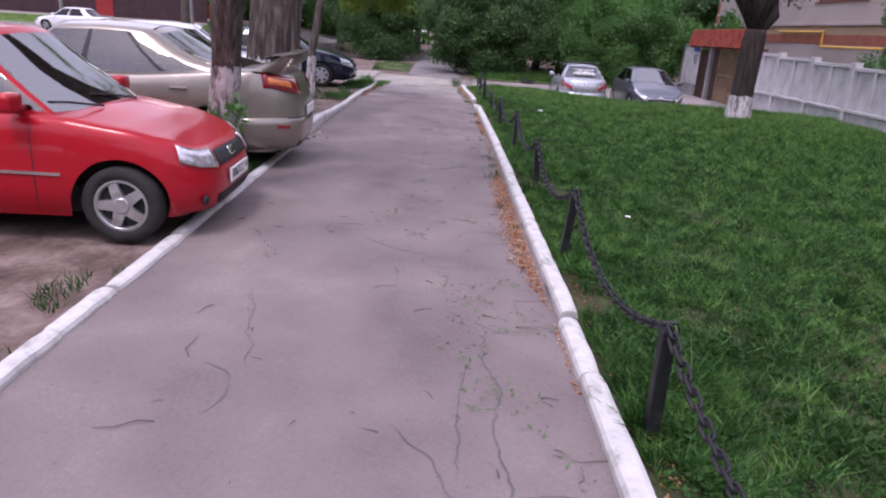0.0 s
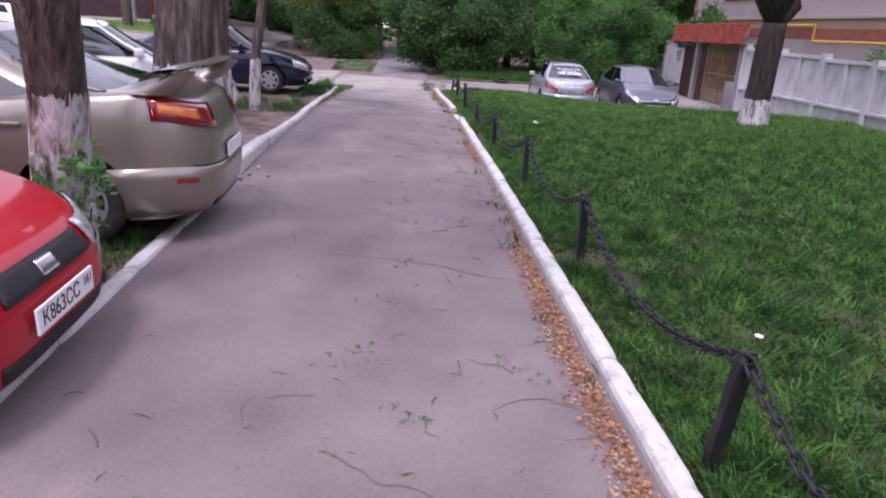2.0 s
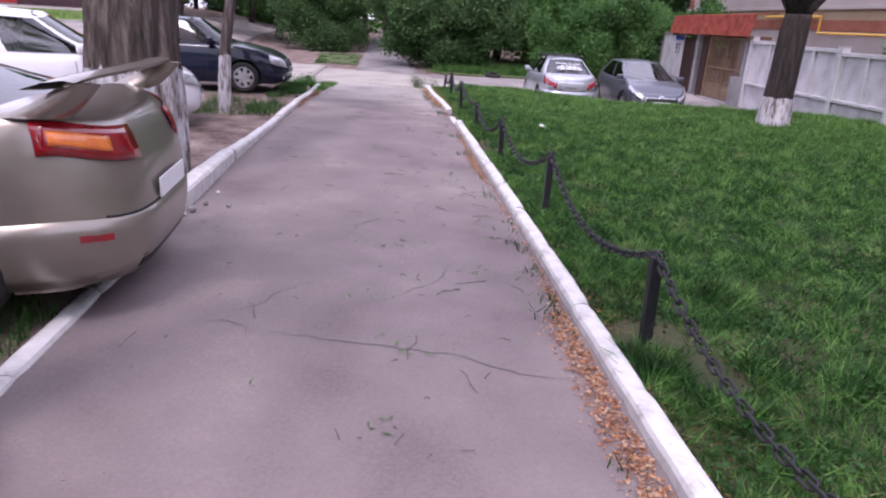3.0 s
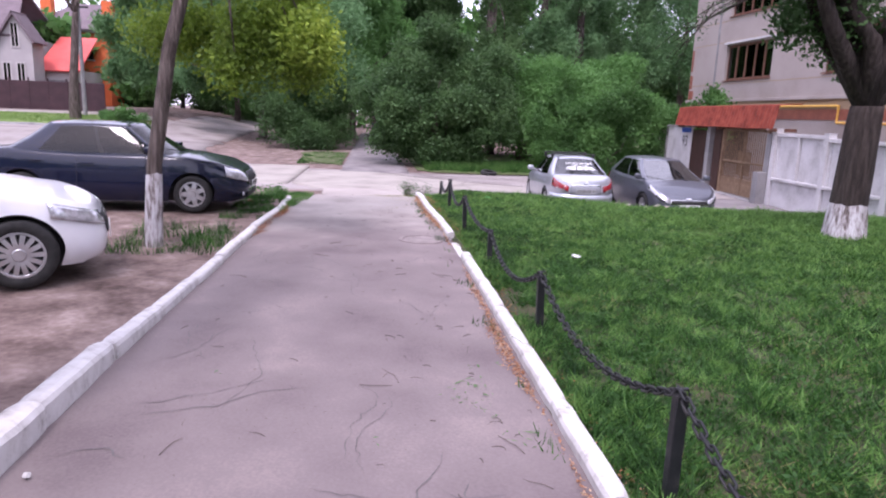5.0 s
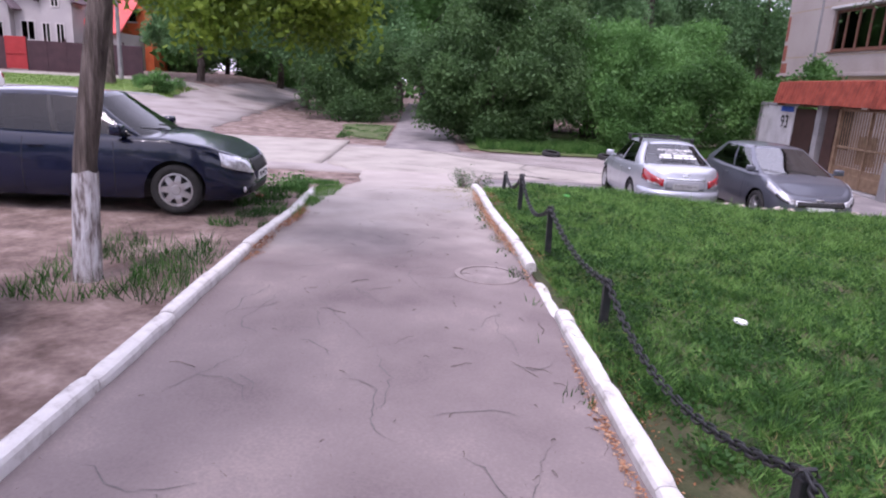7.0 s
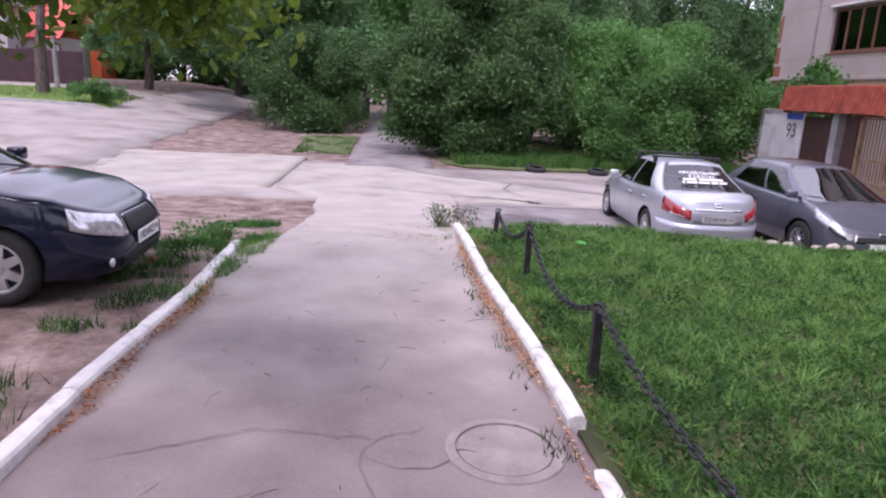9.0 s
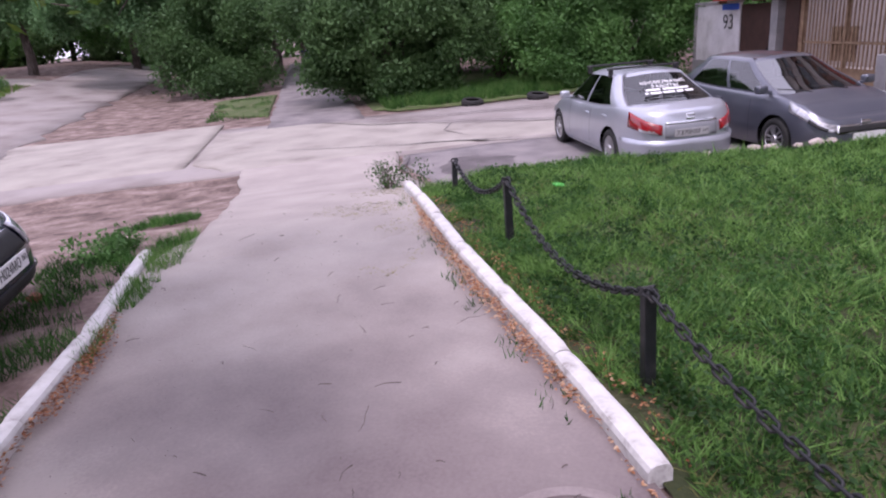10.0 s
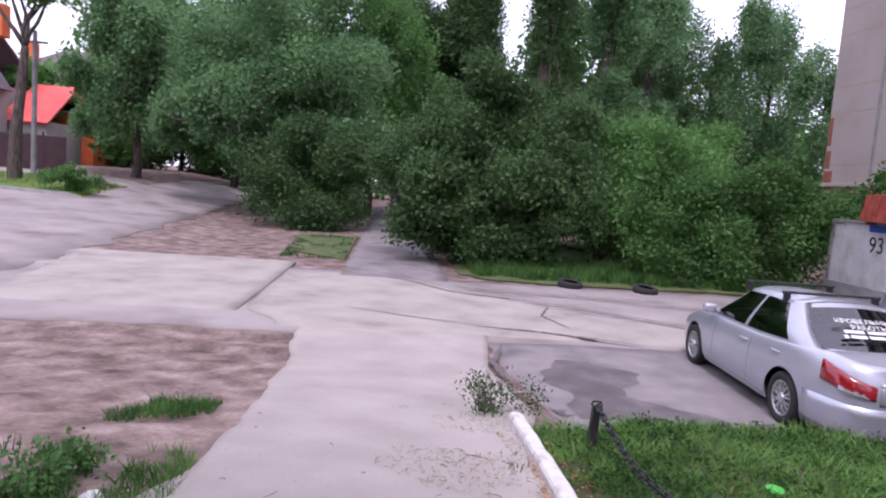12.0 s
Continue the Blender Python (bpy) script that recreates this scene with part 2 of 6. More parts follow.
    fencem=mat("dark_maroon_sheet", [(0.035, 0.016, 0.02), (0.06, 0.028, 0.034)], 2, 0.5, 0.2, 30),
    redgate=mat("red_gate_paint", [(0.26, 0.018, 0.02), (0.34, 0.03, 0.03)], 2, 0.5, 0.1, 30),
    litterw=mat("white_litter", [(0.7, 0.7, 0.72), (0.82, 0.82, 0.82)], 9, 0.5, 0.1, 60),
    greenp=mat("bright_green_plastic", [(0.04, 0.35, 0.04), (0.08, 0.5, 0.08)], 9, 0.35, 0.1, 60),
    bluep=mat("blue_sign_enamel", [(0.03, 0.07, 0.3), (0.05, 0.1, 0.42)], 6, 0.4, 0.0, 60),
    castiron=mat("rusty_cast_iron", [(0.16, 0.13, 0.125), (0.215, 0.18, 0.172), (0.27, 0.23, 0.22)], 5, 0.85, 0.6, 50),
    damp=mat("damp_asphalt", [(0.07, 0.058, 0.06), (0.10, 0.086, 0.087), (0.16, 0.142, 0.14)], 2.2, 0.7, 0.5, 90),
    stone=mat("pale_rubble", [(0.3, 0.25, 0.22), (0.48, 0.42, 0.38)], 6, 0.95, 0.5, 40, vary=0.1),
)


# ---------- mesh helpers ----------
def link(name, me, material, parent=None, smooth=False):
    ob = new(name, me)
    if material is not None and not me.materials:
        me.materials.append(material)
    if smooth:
        me.polygons.foreach_set("use_smooth", [True] * len(me.polygons))
    if parent is not None:
        ob.parent = parent
    return ob


def part(name, bm, material, parent=None, label="", smooth=False):
    """One bmesh as one mesh object, under a thing or a part."""
    me = bpy.data.meshes.new(name)
    bm.to_mesh(me)
    bm.free()
    ob = link(name, me, material, parent, smooth)
    return tagged(ob, label) if label else ob


def mesh_of(name, verts, faces):
    me = bpy.data.meshes.new(name)
    me.from_pydata([tuple(v) for v in verts], [], faces)
    me.update()
    return me


def soup(name, verts, size):
    """Many loose polygons of one size, from an array (polygons * size, 3)."""
    me = bpy.data.meshes.new(name)
    nv = len(verts)
    me.vertices.add(nv)
    me.vertices.foreach_set("co", np.asarray(verts, dtype=np.float32).ravel())
    me.loops.add(nv)
    me.loops.foreach_set("vertex_index", np.arange(nv, dtype=np.int32))
    npoly = nv // size
    me.polygons.add(npoly)
    me.polygons.foreach_set("loop_start", np.arange(0, nv, size, dtype=np.int32))
    me.update(calc_edges=True)
    return me


def box(bm, x0, x1, y0, y1, z0, z1, bevel=0.0):
    r = bmesh.ops.create_cube(bm, size=1.0)
    vs = r["verts"]
    for v in vs:
        v.co = Vector(((x0 + x1) / 2 + v.co.x * (x1 - x0), (y0 + y1) / 2 + v.co.y * (y1 - y0), (z0 + z1) / 2 + v.co.z * (z1 - z0)))
    if bevel:
        es = {e for v in vs for e in v.link_edges}
        bmesh.ops.bevel(bm, geom=list(es), offset=bevel, segments=2, affect="EDGES", profile=0.6)
    return vs


def boxpart(name, x0, x1, y0, y1, z0, z1, material, parent=None, bevel=0.0, label=""):
    bm = bmesh.new()
    box(bm, x0, x1, y0, y1, z0, z1, bevel)
    return part(name, bm, material, parent, label)


def tube(points, radii, sides=8, cap=True):
    """A tapered tube through points."""
    bm = bmesh.new()
    pts = [Vector(p) for p in points]
    rings = []
    for i, p in enumerate(pts):
        a = pts[max(0, i - 1)]
        b = pts[min(len(pts) - 1, i + 1)]
        d = (b - a).normalized()
        u = d.orthogonal().normalized() if abs(d.z) < 0.9 else (Vector((1, 0, 0)) - d * d.x).normalized()
        w = d.cross(u)
        r = radii[i] if hasattr(radii, "__len__") else radii
        rings.append([bm.verts.new(p + (u * math.cos(k * math.tau / sides) + w * math.sin(k * math.tau / sides)) * r) for k in range(sides)])
    for a, b in zip(rings, rings[1:]):
        for k in range(sides):
            bm.faces.new((a[k], a[(k + 1) % sides], b[(k + 1) % sides], b[k]))
    if cap:
        bm.faces.new(rings[0][::-1])
        bm.faces.new(rings[-1])
    return bm


def thing(name, label, category, group="", m=None):
    ob = new(name)
    ob.empty_display_size = 0.2
    if m is not None:
        ob.matrix_basis = m
    return tagged(ob, label, category, group)


def sm(a, b, v):
    t = min(1.0, max(0.0, (v - a) / (b - a)))
    return t * t * (3 - 2 * t)


def ground_z(x, y):
    """The height of the land: level walk, a ramp down to the street, a rise towards the houses."""
    ramp = -0.64 * sm(19.8, 26.5, y)
    drop = -0.66 * sm(21.85, 22.25, y)
    side = sm(1.75, 2.3, x)
    z = ramp * (1 - side) + drop * side
    z -= 0.022 * max(0.0, x - 2.0) * (1 - sm(21.0, 24.0, y)) if x < 14 else 0.26 * (1 - sm(21.0, 24.0, y))
    z -= 0.2 * sm(19.3, 21.9, y) * sm(3.0, 7.0, x) * (1 - sm(21.9, 22.3, y))
    k = 0.02 + 0.055 * sm(5.0, 17.0, -x)
    z += k * max(0.0, min(y, 60.0) - 33.0)
    return z


# ---------- ground ----------
def axis(pieces):
    out = []
    for a, b, step in pieces:
        n = max(1, round((b - a) / step))
        out += [a + (b - a) * i / n for i in range(n)]
    return out + [pieces[-1][1]]


def sheet(name, xs, ys, lift, material, label, category, keep=None, rough=0.0, edge=0.0, kind="structure"):
    verts, faces, at = [], [], {}
    for j, y in enumerate(ys):
        for i, x in enumerate(xs):
            z = ground_z(x, y) + lift
            if rough:
                q = rough if y < 27 else rough * 0.3
                z += q * noise.noise((x * 1.7, y * 1.7, 3.1)) + 0.5 * q * noise.noise((x * 5, y * 5, 7.7))
            if name == "ground" and -9 < x < -0.9 and 19 < y < 30:
                fade = sm(19, 21, y) * sm(30, 28, y) * sm(-0.9, -1.6, x)
                z += fade * (0.03 * noise.noise((x * 0.9 + 0.5 * y, y * 2.6 - 0.7 * x, 9.0)) + 0.03 * noise.noise((x * 4.5, y * 4.5, 2.0)))
            at[i, j] = len(verts)
            verts.append((x, y, z))
    for j in range(len(ys) - 1):
        for i in range(len(xs) - 1):
            cx, cy = (xs[i] + xs[i + 1]) / 2, (ys[j] + ys[j + 1]) / 2
            if keep is None or keep(cx, cy):
                faces.append((at[i, j], at[i + 1, j], at[i + 1, j + 1], at[i, j + 1]))
    me = mesh_of(name, verts, faces)
    if keep is not None:
        bm = bmesh.new()
        bm.from_mesh(me)
        bmesh.ops.delete(bm, geom=[v for v in bm.verts if not v.link_faces], context="VERTS")
        if edge:
            rim = [e for e in bm.edges if e.is_boundary]
            r = bmesh.ops.extrude_edge_only(bm, edges=rim)
            for v in r["geom"]:
                if isinstance(v, bmesh.types.BMVert):
                    v.co.z -= edge
        bm.to_mesh(me)
        bm.free()
    ob = link(name, me, material, smooth=True)
    return tagged(ob, label, category, kind=kind)


def bend(y, table):
    """A line bent at a few points, carried on straight past both ends."""
    k = 0
    while k < len(table) - 2 and y > table[k + 1][0]:
        k += 1
    (ya, xa), (yb, xb) = table[k], table[k + 1]
    return xa + (xb - xa) * (y - ya) / (yb - ya)


def left_kerb_x(y):
    return bend(y, ((2, -1.86), (8, -1.755), (10, -1.735), (12, -1.71), (14, -1.61), (17, -1.5), (18.4, -1.38), (20.6, -1.37)))


def right_kerb_x(y):
    return bend(y, ((1.5, 0.735), (5, 0.865), (9, 1.01), (13, 1.13), (15.5, 1.19), (17, 1.21), (19, 1.15), (20.5, 1.17), (22.3, 1.25), (28, 1.3)))


def wob(y, s, a=0.06):
    return a * noise.noise((s, y * 0.9, 0.3)) + 0.5 * a * noise.noise((s, y * 3.1, 5.3))


XS = axis([(-400, -60, 40), (-60, -16, 2), (-16, -9, 0.4), (-9, -3, 0.14), (-3, 3, 0.14), (3, 14, 0.4), (14, 60, 2), (60, 400, 40)])
YS = axis([(-200, -20, 20), (-20, -3, 1), (-3, 19, 0.3), (19, 21.8, 0.12), (21.8, 22.4, 0.05), (22.4, 30, 0.12), (30, 40, 0.5), (40, 70, 1.5), (70, 600, 40)])
sheet("ground", XS, YS, -0.02, M["dirt"], "bare trodden earth with tyre marks and dust", "ground", rough=0.012)

def walk_z(x, y):
    a, b = left_kerb_x(min(y, 20.6)) - 0.02, right_kerb_x(y) + 0.03
    f = min(1.0, max(0.0, (x - a) / (b - a)))
    z = ground_z(x, y) + 0.012 + 0.008 * noise.noise((x * 1.3, y * 1.3, 1.0)) + 0.02 * (1 - abs(2 * f - 1))
    return z if y < 16.5 else max(z, ground_z(x, y) + 0.041)


# asphalt walk between the kerbs
verts, faces = [], []
rows_y = axis([(-4, 20.4, 0.2)])
for y in rows_y:
    a, b = left_kerb_x(min(y, 20.6)) - 0.02, right_kerb_x(y) + 0.03
    if y > 20.4:
        a += 0.25 * (y - 20.4)
    for i in range(13):
        x = a + (b - a) * i / 12
        verts.append((x, y, ground_z(x, y) + 0.012 + 0.008 * noise.noise((x * 1.3, y * 1.3, 1.0)) + 0.02 * (1 - abs(2 * i / 12 - 1)) * (1 - sm(15.5, 16.6, y)) - 0.012 * sm(16.6, 17.5, y)))
for j in range(len(rows_y) - 1):
    for i in range(12):
        k = j * 13 + i
        faces.append((k, k + 1, k + 14, k + 13))
tagged(link("pavement", mesh_of("pavement", verts, faces), M["walk"], smooth=True), "worn grey asphalt footpath with cracks between white kerbs", "footpath", kind="structure")

def strip(name, y0, y1, left, right, lift, material, label, category, step=0.15, cols=16, edge=0.04, bump=0.004, rag=0.0):
    """A paved strip between two ragged edges, with a low rim."""
    ys = axis([(y0, y1, step)])
    vs, fs, w = [], [], cols + 3
    for y in ys:
        a, b = left(y), right(y)
        for i in range(-1, cols + 2):
            f = min(1, max(0, i / cols))
            x = a + (b - a) * f
            rim = i < 0 or i > cols or y in (ys[0], ys[-1])
            y2 = y - rag * abs(noise.noise((x * 1.1, 0, 4)) + 0.5 * noise.noise((x * 4, 0, 4))) if y in ys[:2] else y
            vs.append((x, y2, ground_z(x, y) + lift + bump * noise.noise((x * 1.5, y * 1.5, 2.0)) - (edge if rim else 0)))
    for j in range(len(ys) - 1):
        for i in range(w - 1):
            k = j * w + i
            fs.append((k, k + 1, k + w + 1, k + w))
    return tagged(link(name, mesh_of(name, vs, fs), material, smooth=True), label, category, kind="structure")


def strip_x(name, x0, x1, low, high, lift, material, label, category, step=0.3, cols=14, edge=0.04):
    """The same, laid out along x."""
    xs = axis([(x0, x1, step)])
    vs, fs, w = [], [], cols + 3
    for x in xs:
        a, b = low(x), high(x)
        for i in range(-1, cols + 2):
            y = a + (b - a) * min(1, max(0, i / cols))
            rim = i < 0 or i > cols or x in (xs[0], xs[-1])
            vs.append((x, y, ground_z(x, y) + lift - (edge if rim else 0)))
    for j in range(len(xs) - 1):
        for i in range(w - 1):
            k = j * w + i
            fs.append((k, k + w, k + w + 1, k + 1))
    return tagged(link(name, mesh_of(name, vs, fs), material, smooth=True), label, category, kind="structure")


# pale concrete walk that runs down to the street
strip("concrete_walk", 20.0, 27.6, lambda y: -0.98 - 0.33 * sm(20.9, 20.0, y) - 0.2 * sm(24, 28, y) + wob(y, 1.0, 0.1), lambda y: 1.58 + 0.02 * (y - 22) - 0.28 * sm(22.6, 21.6, y) + 0.3 * sm(25, 27.6, y) + wob(y, 2.0, 0.04), 0.036, M["walk"],
      "pale dusty concrete walk sloping to the street", "footpath", cols=24, rag=0.6)
strip_x("street", -8.5, 60, lambda x: 27.2 + wob(x, 3.0, 0.15), lambda x: 33.7 + 0.16 * max(0, 1.5 - x) + wob(x, 4.0, 0.15), 0.012, M["road"], "dusty grey asphalt side street", "road")
strip_x("parking_asphalt", 1.9, 40, lambda x: 22.35 + 0.9 * sm(2.6, 1.9, x), lambda x: 27.15 + wob(x, 3.0, 0.15), 0.012, M["asphalt"], "dark patched asphalt parking strip", "road")
strip("concrete_slab", 28.5, 35.2, lambda y: -7.75 + 0.2 * (34 - y) + wob(y, 9, 0.35), lambda y: -2.14 - 0.035 * (34.5 - y), 0.05, M["concrete"], "pale worn concrete slab crossing", "footpath")
strip("concrete_crossing", 27.5, 33.4, lambda y: -2.04 - 0.035 * (34.5 - y) + 0.75 * sm(28.9, 27.6, y), lambda y: 6.1 - 1.35 * (y - 29) + wob(y, 14, 0.5), 0.045, M["concrete"], "pale concrete crossing on the street", "footpath")
strip("damp_patch", 23.7, 26.2, lambda y: 2.0 + 0.25 * (y - 24) + wob(y, 31, 0.6), lambda y: 3.9 - 0.25 * (y - 24) + wob(y, 33, 0.8), 0.018, M["damp"], "dark damp patch on the parking asphalt", "stain", edge=0.0, bump=0.0)
# the wide road from far ahead, sweeping west
strip("main_road", 30.5, 47, lambda y: -110, lambda y: -7.75 - 0.3 * max(0, 31.5 - y) + wob(y, 16, 0.5), 0.02, M["road"], "wide pale dusty road sweeping past the houses", "road", 0.5, 60)
strip("main_road_ahead", 46.9, 110, lambda y: -13.4 + 0.08 * (y - 47) + 0.5 * noise.noise((y * 0.1, 0, 0)), lambda y: -7.75, 0.02, M["road"], "wide pale dusty road running on under the trees", "road", 1.0, 10)
strip("alley", 33.0, 66, lambda y: -0.72 + 0.03 * (y - 36) + wob(y, 20, 0.1), lambda y: 1.95 + 0.01 * (y - 34) + wob(y, 21, 0.15), 0.02, M["asphalt"], "cracked asphalt alley under the trees", "footpath", 0.4, 8)


def on_lawn(x, y):
    return x > right_kerb_x(y) + 0.04 and y < 22.05 + wob(x, 22, 0.12) and x < 11.9 + 0.095 * (y - 18.3)


LX = axis([(0.6, 1.8, 0.06), (1.8, 4, 0.15), (4, 13, 0.3)])
LY = axis([(-8, -2, 0.5), (-2, 21.6, 0.25), (21.6, 22.4, 0.06)])
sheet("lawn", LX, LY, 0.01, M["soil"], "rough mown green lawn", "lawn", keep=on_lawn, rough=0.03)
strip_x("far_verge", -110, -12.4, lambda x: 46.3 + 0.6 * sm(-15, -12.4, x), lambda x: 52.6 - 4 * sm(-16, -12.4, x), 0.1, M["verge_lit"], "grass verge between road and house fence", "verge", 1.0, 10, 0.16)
strip_x("far_kerb", -110, -12.4, lambda x: 46.12 + 0.6 * sm(-15, -12.4, x), lambda x: 46.3 + 0.6 * sm(-15, -12.4, x), 0.12, M["greyc"], "grey concrete kerb of the wide road", "kerb", 1.0, 2, 0.2)
strip_x("far_pavement", -110, -12.4, lambda x: 52.6, lambda x: 54.6, 0.08, M["concrete"], "pale pavement along the house fence", "footpath", 1.0, 3, 0.1)
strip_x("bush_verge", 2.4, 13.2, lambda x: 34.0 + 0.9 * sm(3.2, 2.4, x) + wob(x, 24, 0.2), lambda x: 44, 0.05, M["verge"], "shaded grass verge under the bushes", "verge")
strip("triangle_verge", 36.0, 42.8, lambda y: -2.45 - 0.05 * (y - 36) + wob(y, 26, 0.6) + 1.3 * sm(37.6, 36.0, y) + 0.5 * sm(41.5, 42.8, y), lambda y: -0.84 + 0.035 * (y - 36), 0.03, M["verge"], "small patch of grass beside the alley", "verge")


# ---------- kerbs ----------
def kerbstone_mesh(length, width, height, seed):
    bm = bmesh.new()
    n, prof = 12, [(0, -0.12), (0.0, height - 0.03), (0.012, height - 0.008), (0.035, height), (width - 0.035, height), (width - 0.012, height - 0.008), (width, height - 0.03), (width, -0.12)]
    rings = []
    for i in range(n):
        y = length * i / (n - 1)
        ends = 0.006 if i in (0, n - 1) else 0.0
        ring = []
        for k, (x, z) in enumerate(prof):
            j = Vector((noise.noise((x * 9 + seed, y * 4, z * 9)), 0, noise.noise((x * 9, y * 4 + seed, z * 9 + 4)))) * 0.007
            ring.append(bm.verts.new(Vector((x + (ends if x < width / 2 else -ends), y, z - (ends if z > 0 else 0))) + j))
        rings.append(ring)
    for a, b in zip(rings, rings[1:]):
        for k in range(len(prof) - 1):
            bm.faces.new((a[k], b[k], b[k + 1], a[k + 1]))
    bm.faces.new(rings[0])
    bm.faces.new(rings[-1][::-1])
    me = bpy.data.meshes.new("kerbstone")
    bm.to_mesh(me)
    bm.free()
    me.materials.append(M["wash"])
    me.polygons.foreach_set("use_smooth", [k < 0 for k in range(len(me.polygons))])
    return me


KERB = [kerbstone_mesh(1.0, 0.12, 0.105, s * 3.7) for s in range(5)]
kerb_l = tagged(new("kerb"), "whitewashed concrete kerb beside the parked cars", "kerb", kind="structure")
kerb_r = tagged(new("kerb"), "chipped whitewashed concrete kerb edging the lawn", "kerb", kind="structure")
rk = random.Random(5)


def kerb_run(parent, fx, inward, y0, y1, skip=(), lift=lambda y: 0.0, wide=lambda y: 1.0):
    y, k = y0, 0
    while y < y1 - 0.2:
        ln = min(rk.uniform(0.96, 1.06), y1 - y)
        if not any(a < y + ln / 2 < b for a, b in skip):
            ob = new("kerbstone", KERB[k % 5])
            ob.parent = parent
            xa, xb = fx(y), fx(y + ln)
            za, zb = ground_z(fx(y), y) + lift(y), ground_z(fx(y), y + ln) + lift(y + ln)
            ob.matrix_basis = pose(xa - (0.12 * wide(y + ln / 2) if inward else 0) + rk.uniform(-0.004, 0.004), y, za + rk.uniform(-0.006, 0.004),
                                   math.degrees(math.atan2(zb - za, ln)), rk.uniform(-1, 1), -math.degrees(math.atan2(xb - xa, ln)) + rk.uniform(-0.3, 0.3)) @ Matrix.Diagonal((wide(y + ln / 2), (ln - 0.004), 1 + 0.5 * (wide(y + ln / 2) - 1), 1))
        y += ln
        k += 1


kerb_run(kerb_l, left_kerb_x, True, -2.2, 3.58, lift=lambda y: -0.05)
kerb_run(kerb_l, left_kerb_x, True, 3.63, 9.3, lift=lambda y: -0.05 - 0.02 * sm(4, 9, y))
kerb_run(kerb_l, left_kerb_x, True, 9.48, 20.45, lift=lambda y: 0.075 * sm(13.0, 9.8, y) - 0.01 - 0.04 * sm(17, 20.4, y), wide=lambda y: 1 + 0.45 * sm(13.0, 10.0, y))
kerb_run(kerb_r, right_kerb_x, False, -2.4, 3.4, lift=lambda y: -0.03)
kerb_run(kerb_r, lambda y: right_kerb_x(y) + 0.02, False, 3.47, 14.9, lift=lambda y: -0.02)
kerb_run(kerb_r, right_kerb_x, False, 14.9, 15.8, lift=lambda y: -0.08)
kerb_run(kerb_r, right_kerb_x, False, 16.2, 22.35, lift=lambda y: -0.01 + 0.05 * sm(20.5, 22, y))


# ---------- chain fence ----------
POSTS = [(0.93, -0.15, 0.54), (1.0, 2.3, 0.54), (1.1, 4.68, 0.54), (1.28, 7.1, 0.53), (1.36, 9.6, 0.55), (1.42, 12.05, 0.5), (1.51, 14.65, 0.37), (1.55, 16.82, 0.52), (1.63, 19.15, 0.54), (1.74, 21.5, 0.36)]
LEAN_P = [(0, 0), (3, -2), (4, 3), (2, -3), (-2, 1), (1, -2), (-2, 1), (2, -2), (0, 0), (-6, 5)]


def link_mesh():
    """One oval chain link of round bar, lying along x."""
    bm = bmesh.new()
    half, rad, r, n, sides = 0.026, 0.020, 0.0075, 14, 6
    rings = []
    for i in range(n):
        a = math.tau * i / n
        c = Vector((math.cos(a) * rad + (half if math.cos(a) > 0 else -half), math.sin(a) * rad, 0))
        out = Vector((math.cos(a), math.sin(a), 0))
        rings.append([bm.verts.new(c + out * r * math.cos(math.tau * k / sides) + Vector((0, 0, r * math.sin(math.tau * k / sides)))) for k in range(sides)])
    for i in range(n):
        a, b = rings[i], rings[(i + 1) % n]
        for k in range(sides):
            bm.faces.new((a[k], b[k], b[(k + 1) % sides], a[(k + 1) % sides]))
    me = bpy.data.meshes.new("link")
    bm.to_mesh(me)
    bm.free()
    me.materials.append(M["iron"])
    me.polygons.foreach_set("use_smooth", [True] * len(me.polygons))
    return me


LINK = link_mesh()
tops = []
for (x, y, h), (lx, ly) in zip(POSTS, LEAN_P):
    z = ground_z(x, y)
    p = thing("fence_post", "black-painted square iron post of the chain fence", "post", "posts of the chain fence", pose(x, y, z, lx, ly, 0))
    bm = bmesh.new()
    box(bm, -0.03, 0.03, -0.026, 0.026, -0.12, h, 0.006)
    part("shaft", bm, M["iron"], p)
    bm = tube([(-0.045, 0, h), (-0.03, 0, h + 0.03), (0.03, 0, h + 0.03), (0.045, 0, h)], 0.009, 6)
    part("chain_loop", bm, M["iron"], p)
    tops.append((pose(x, y, z, lx, ly, 0) @ Vector((0, 0, h + 0.015))))
SAG = [0.27, 0.26, 0.27, 0.27, 0.26, 0.26, 0.12, 0.27, 0.22]
for a, b, sag in zip(tops, tops[1:], SAG):
    ch = thing("chain", "heavy black iron chain hanging between two posts", "chain", "chains of the fence", Matrix.Translation(a))
    fine_n = 200
    curve = [a.lerp(b, k / fine_n) - Vector((0, 0, sag * (1 - (2 * k / fine_n - 1) ** 2))) for k in range(fine_n + 1)]
    acc, k, nxt, turn = 0.0, 0, 0.03, 0
    for p, q in zip(curve, curve[1:]):
        acc += (q - p).length
        if acc >= nxt:
            ob = new("link", LINK)
            ob.parent = ch
            rot = (q - p).to_track_quat("X", "Z").to_matrix().to_4x4()
            ob.matrix_basis = Matrix.Translation(p - a) @ rot @ pose(0, 0, 0, 45 + 90 * (turn % 2))
            turn += 1
            nxt += 0.068


# ---------- trees ----------
def leaves_at(centres, per, spread, size, rng, droop=0.0, narrow=0.55):
    """Small folded leaves round each of the centres, as quads."""
    n = len(centres) * per
    c = np.repeat(np.asarray(centres, dtype=float), per, axis=0)
    c = c + np.clip(rng.normal(0, 1, (n, 3)), -1.9, 1.9) * spread
    a = rng.normal(0, 1, (n, 3))
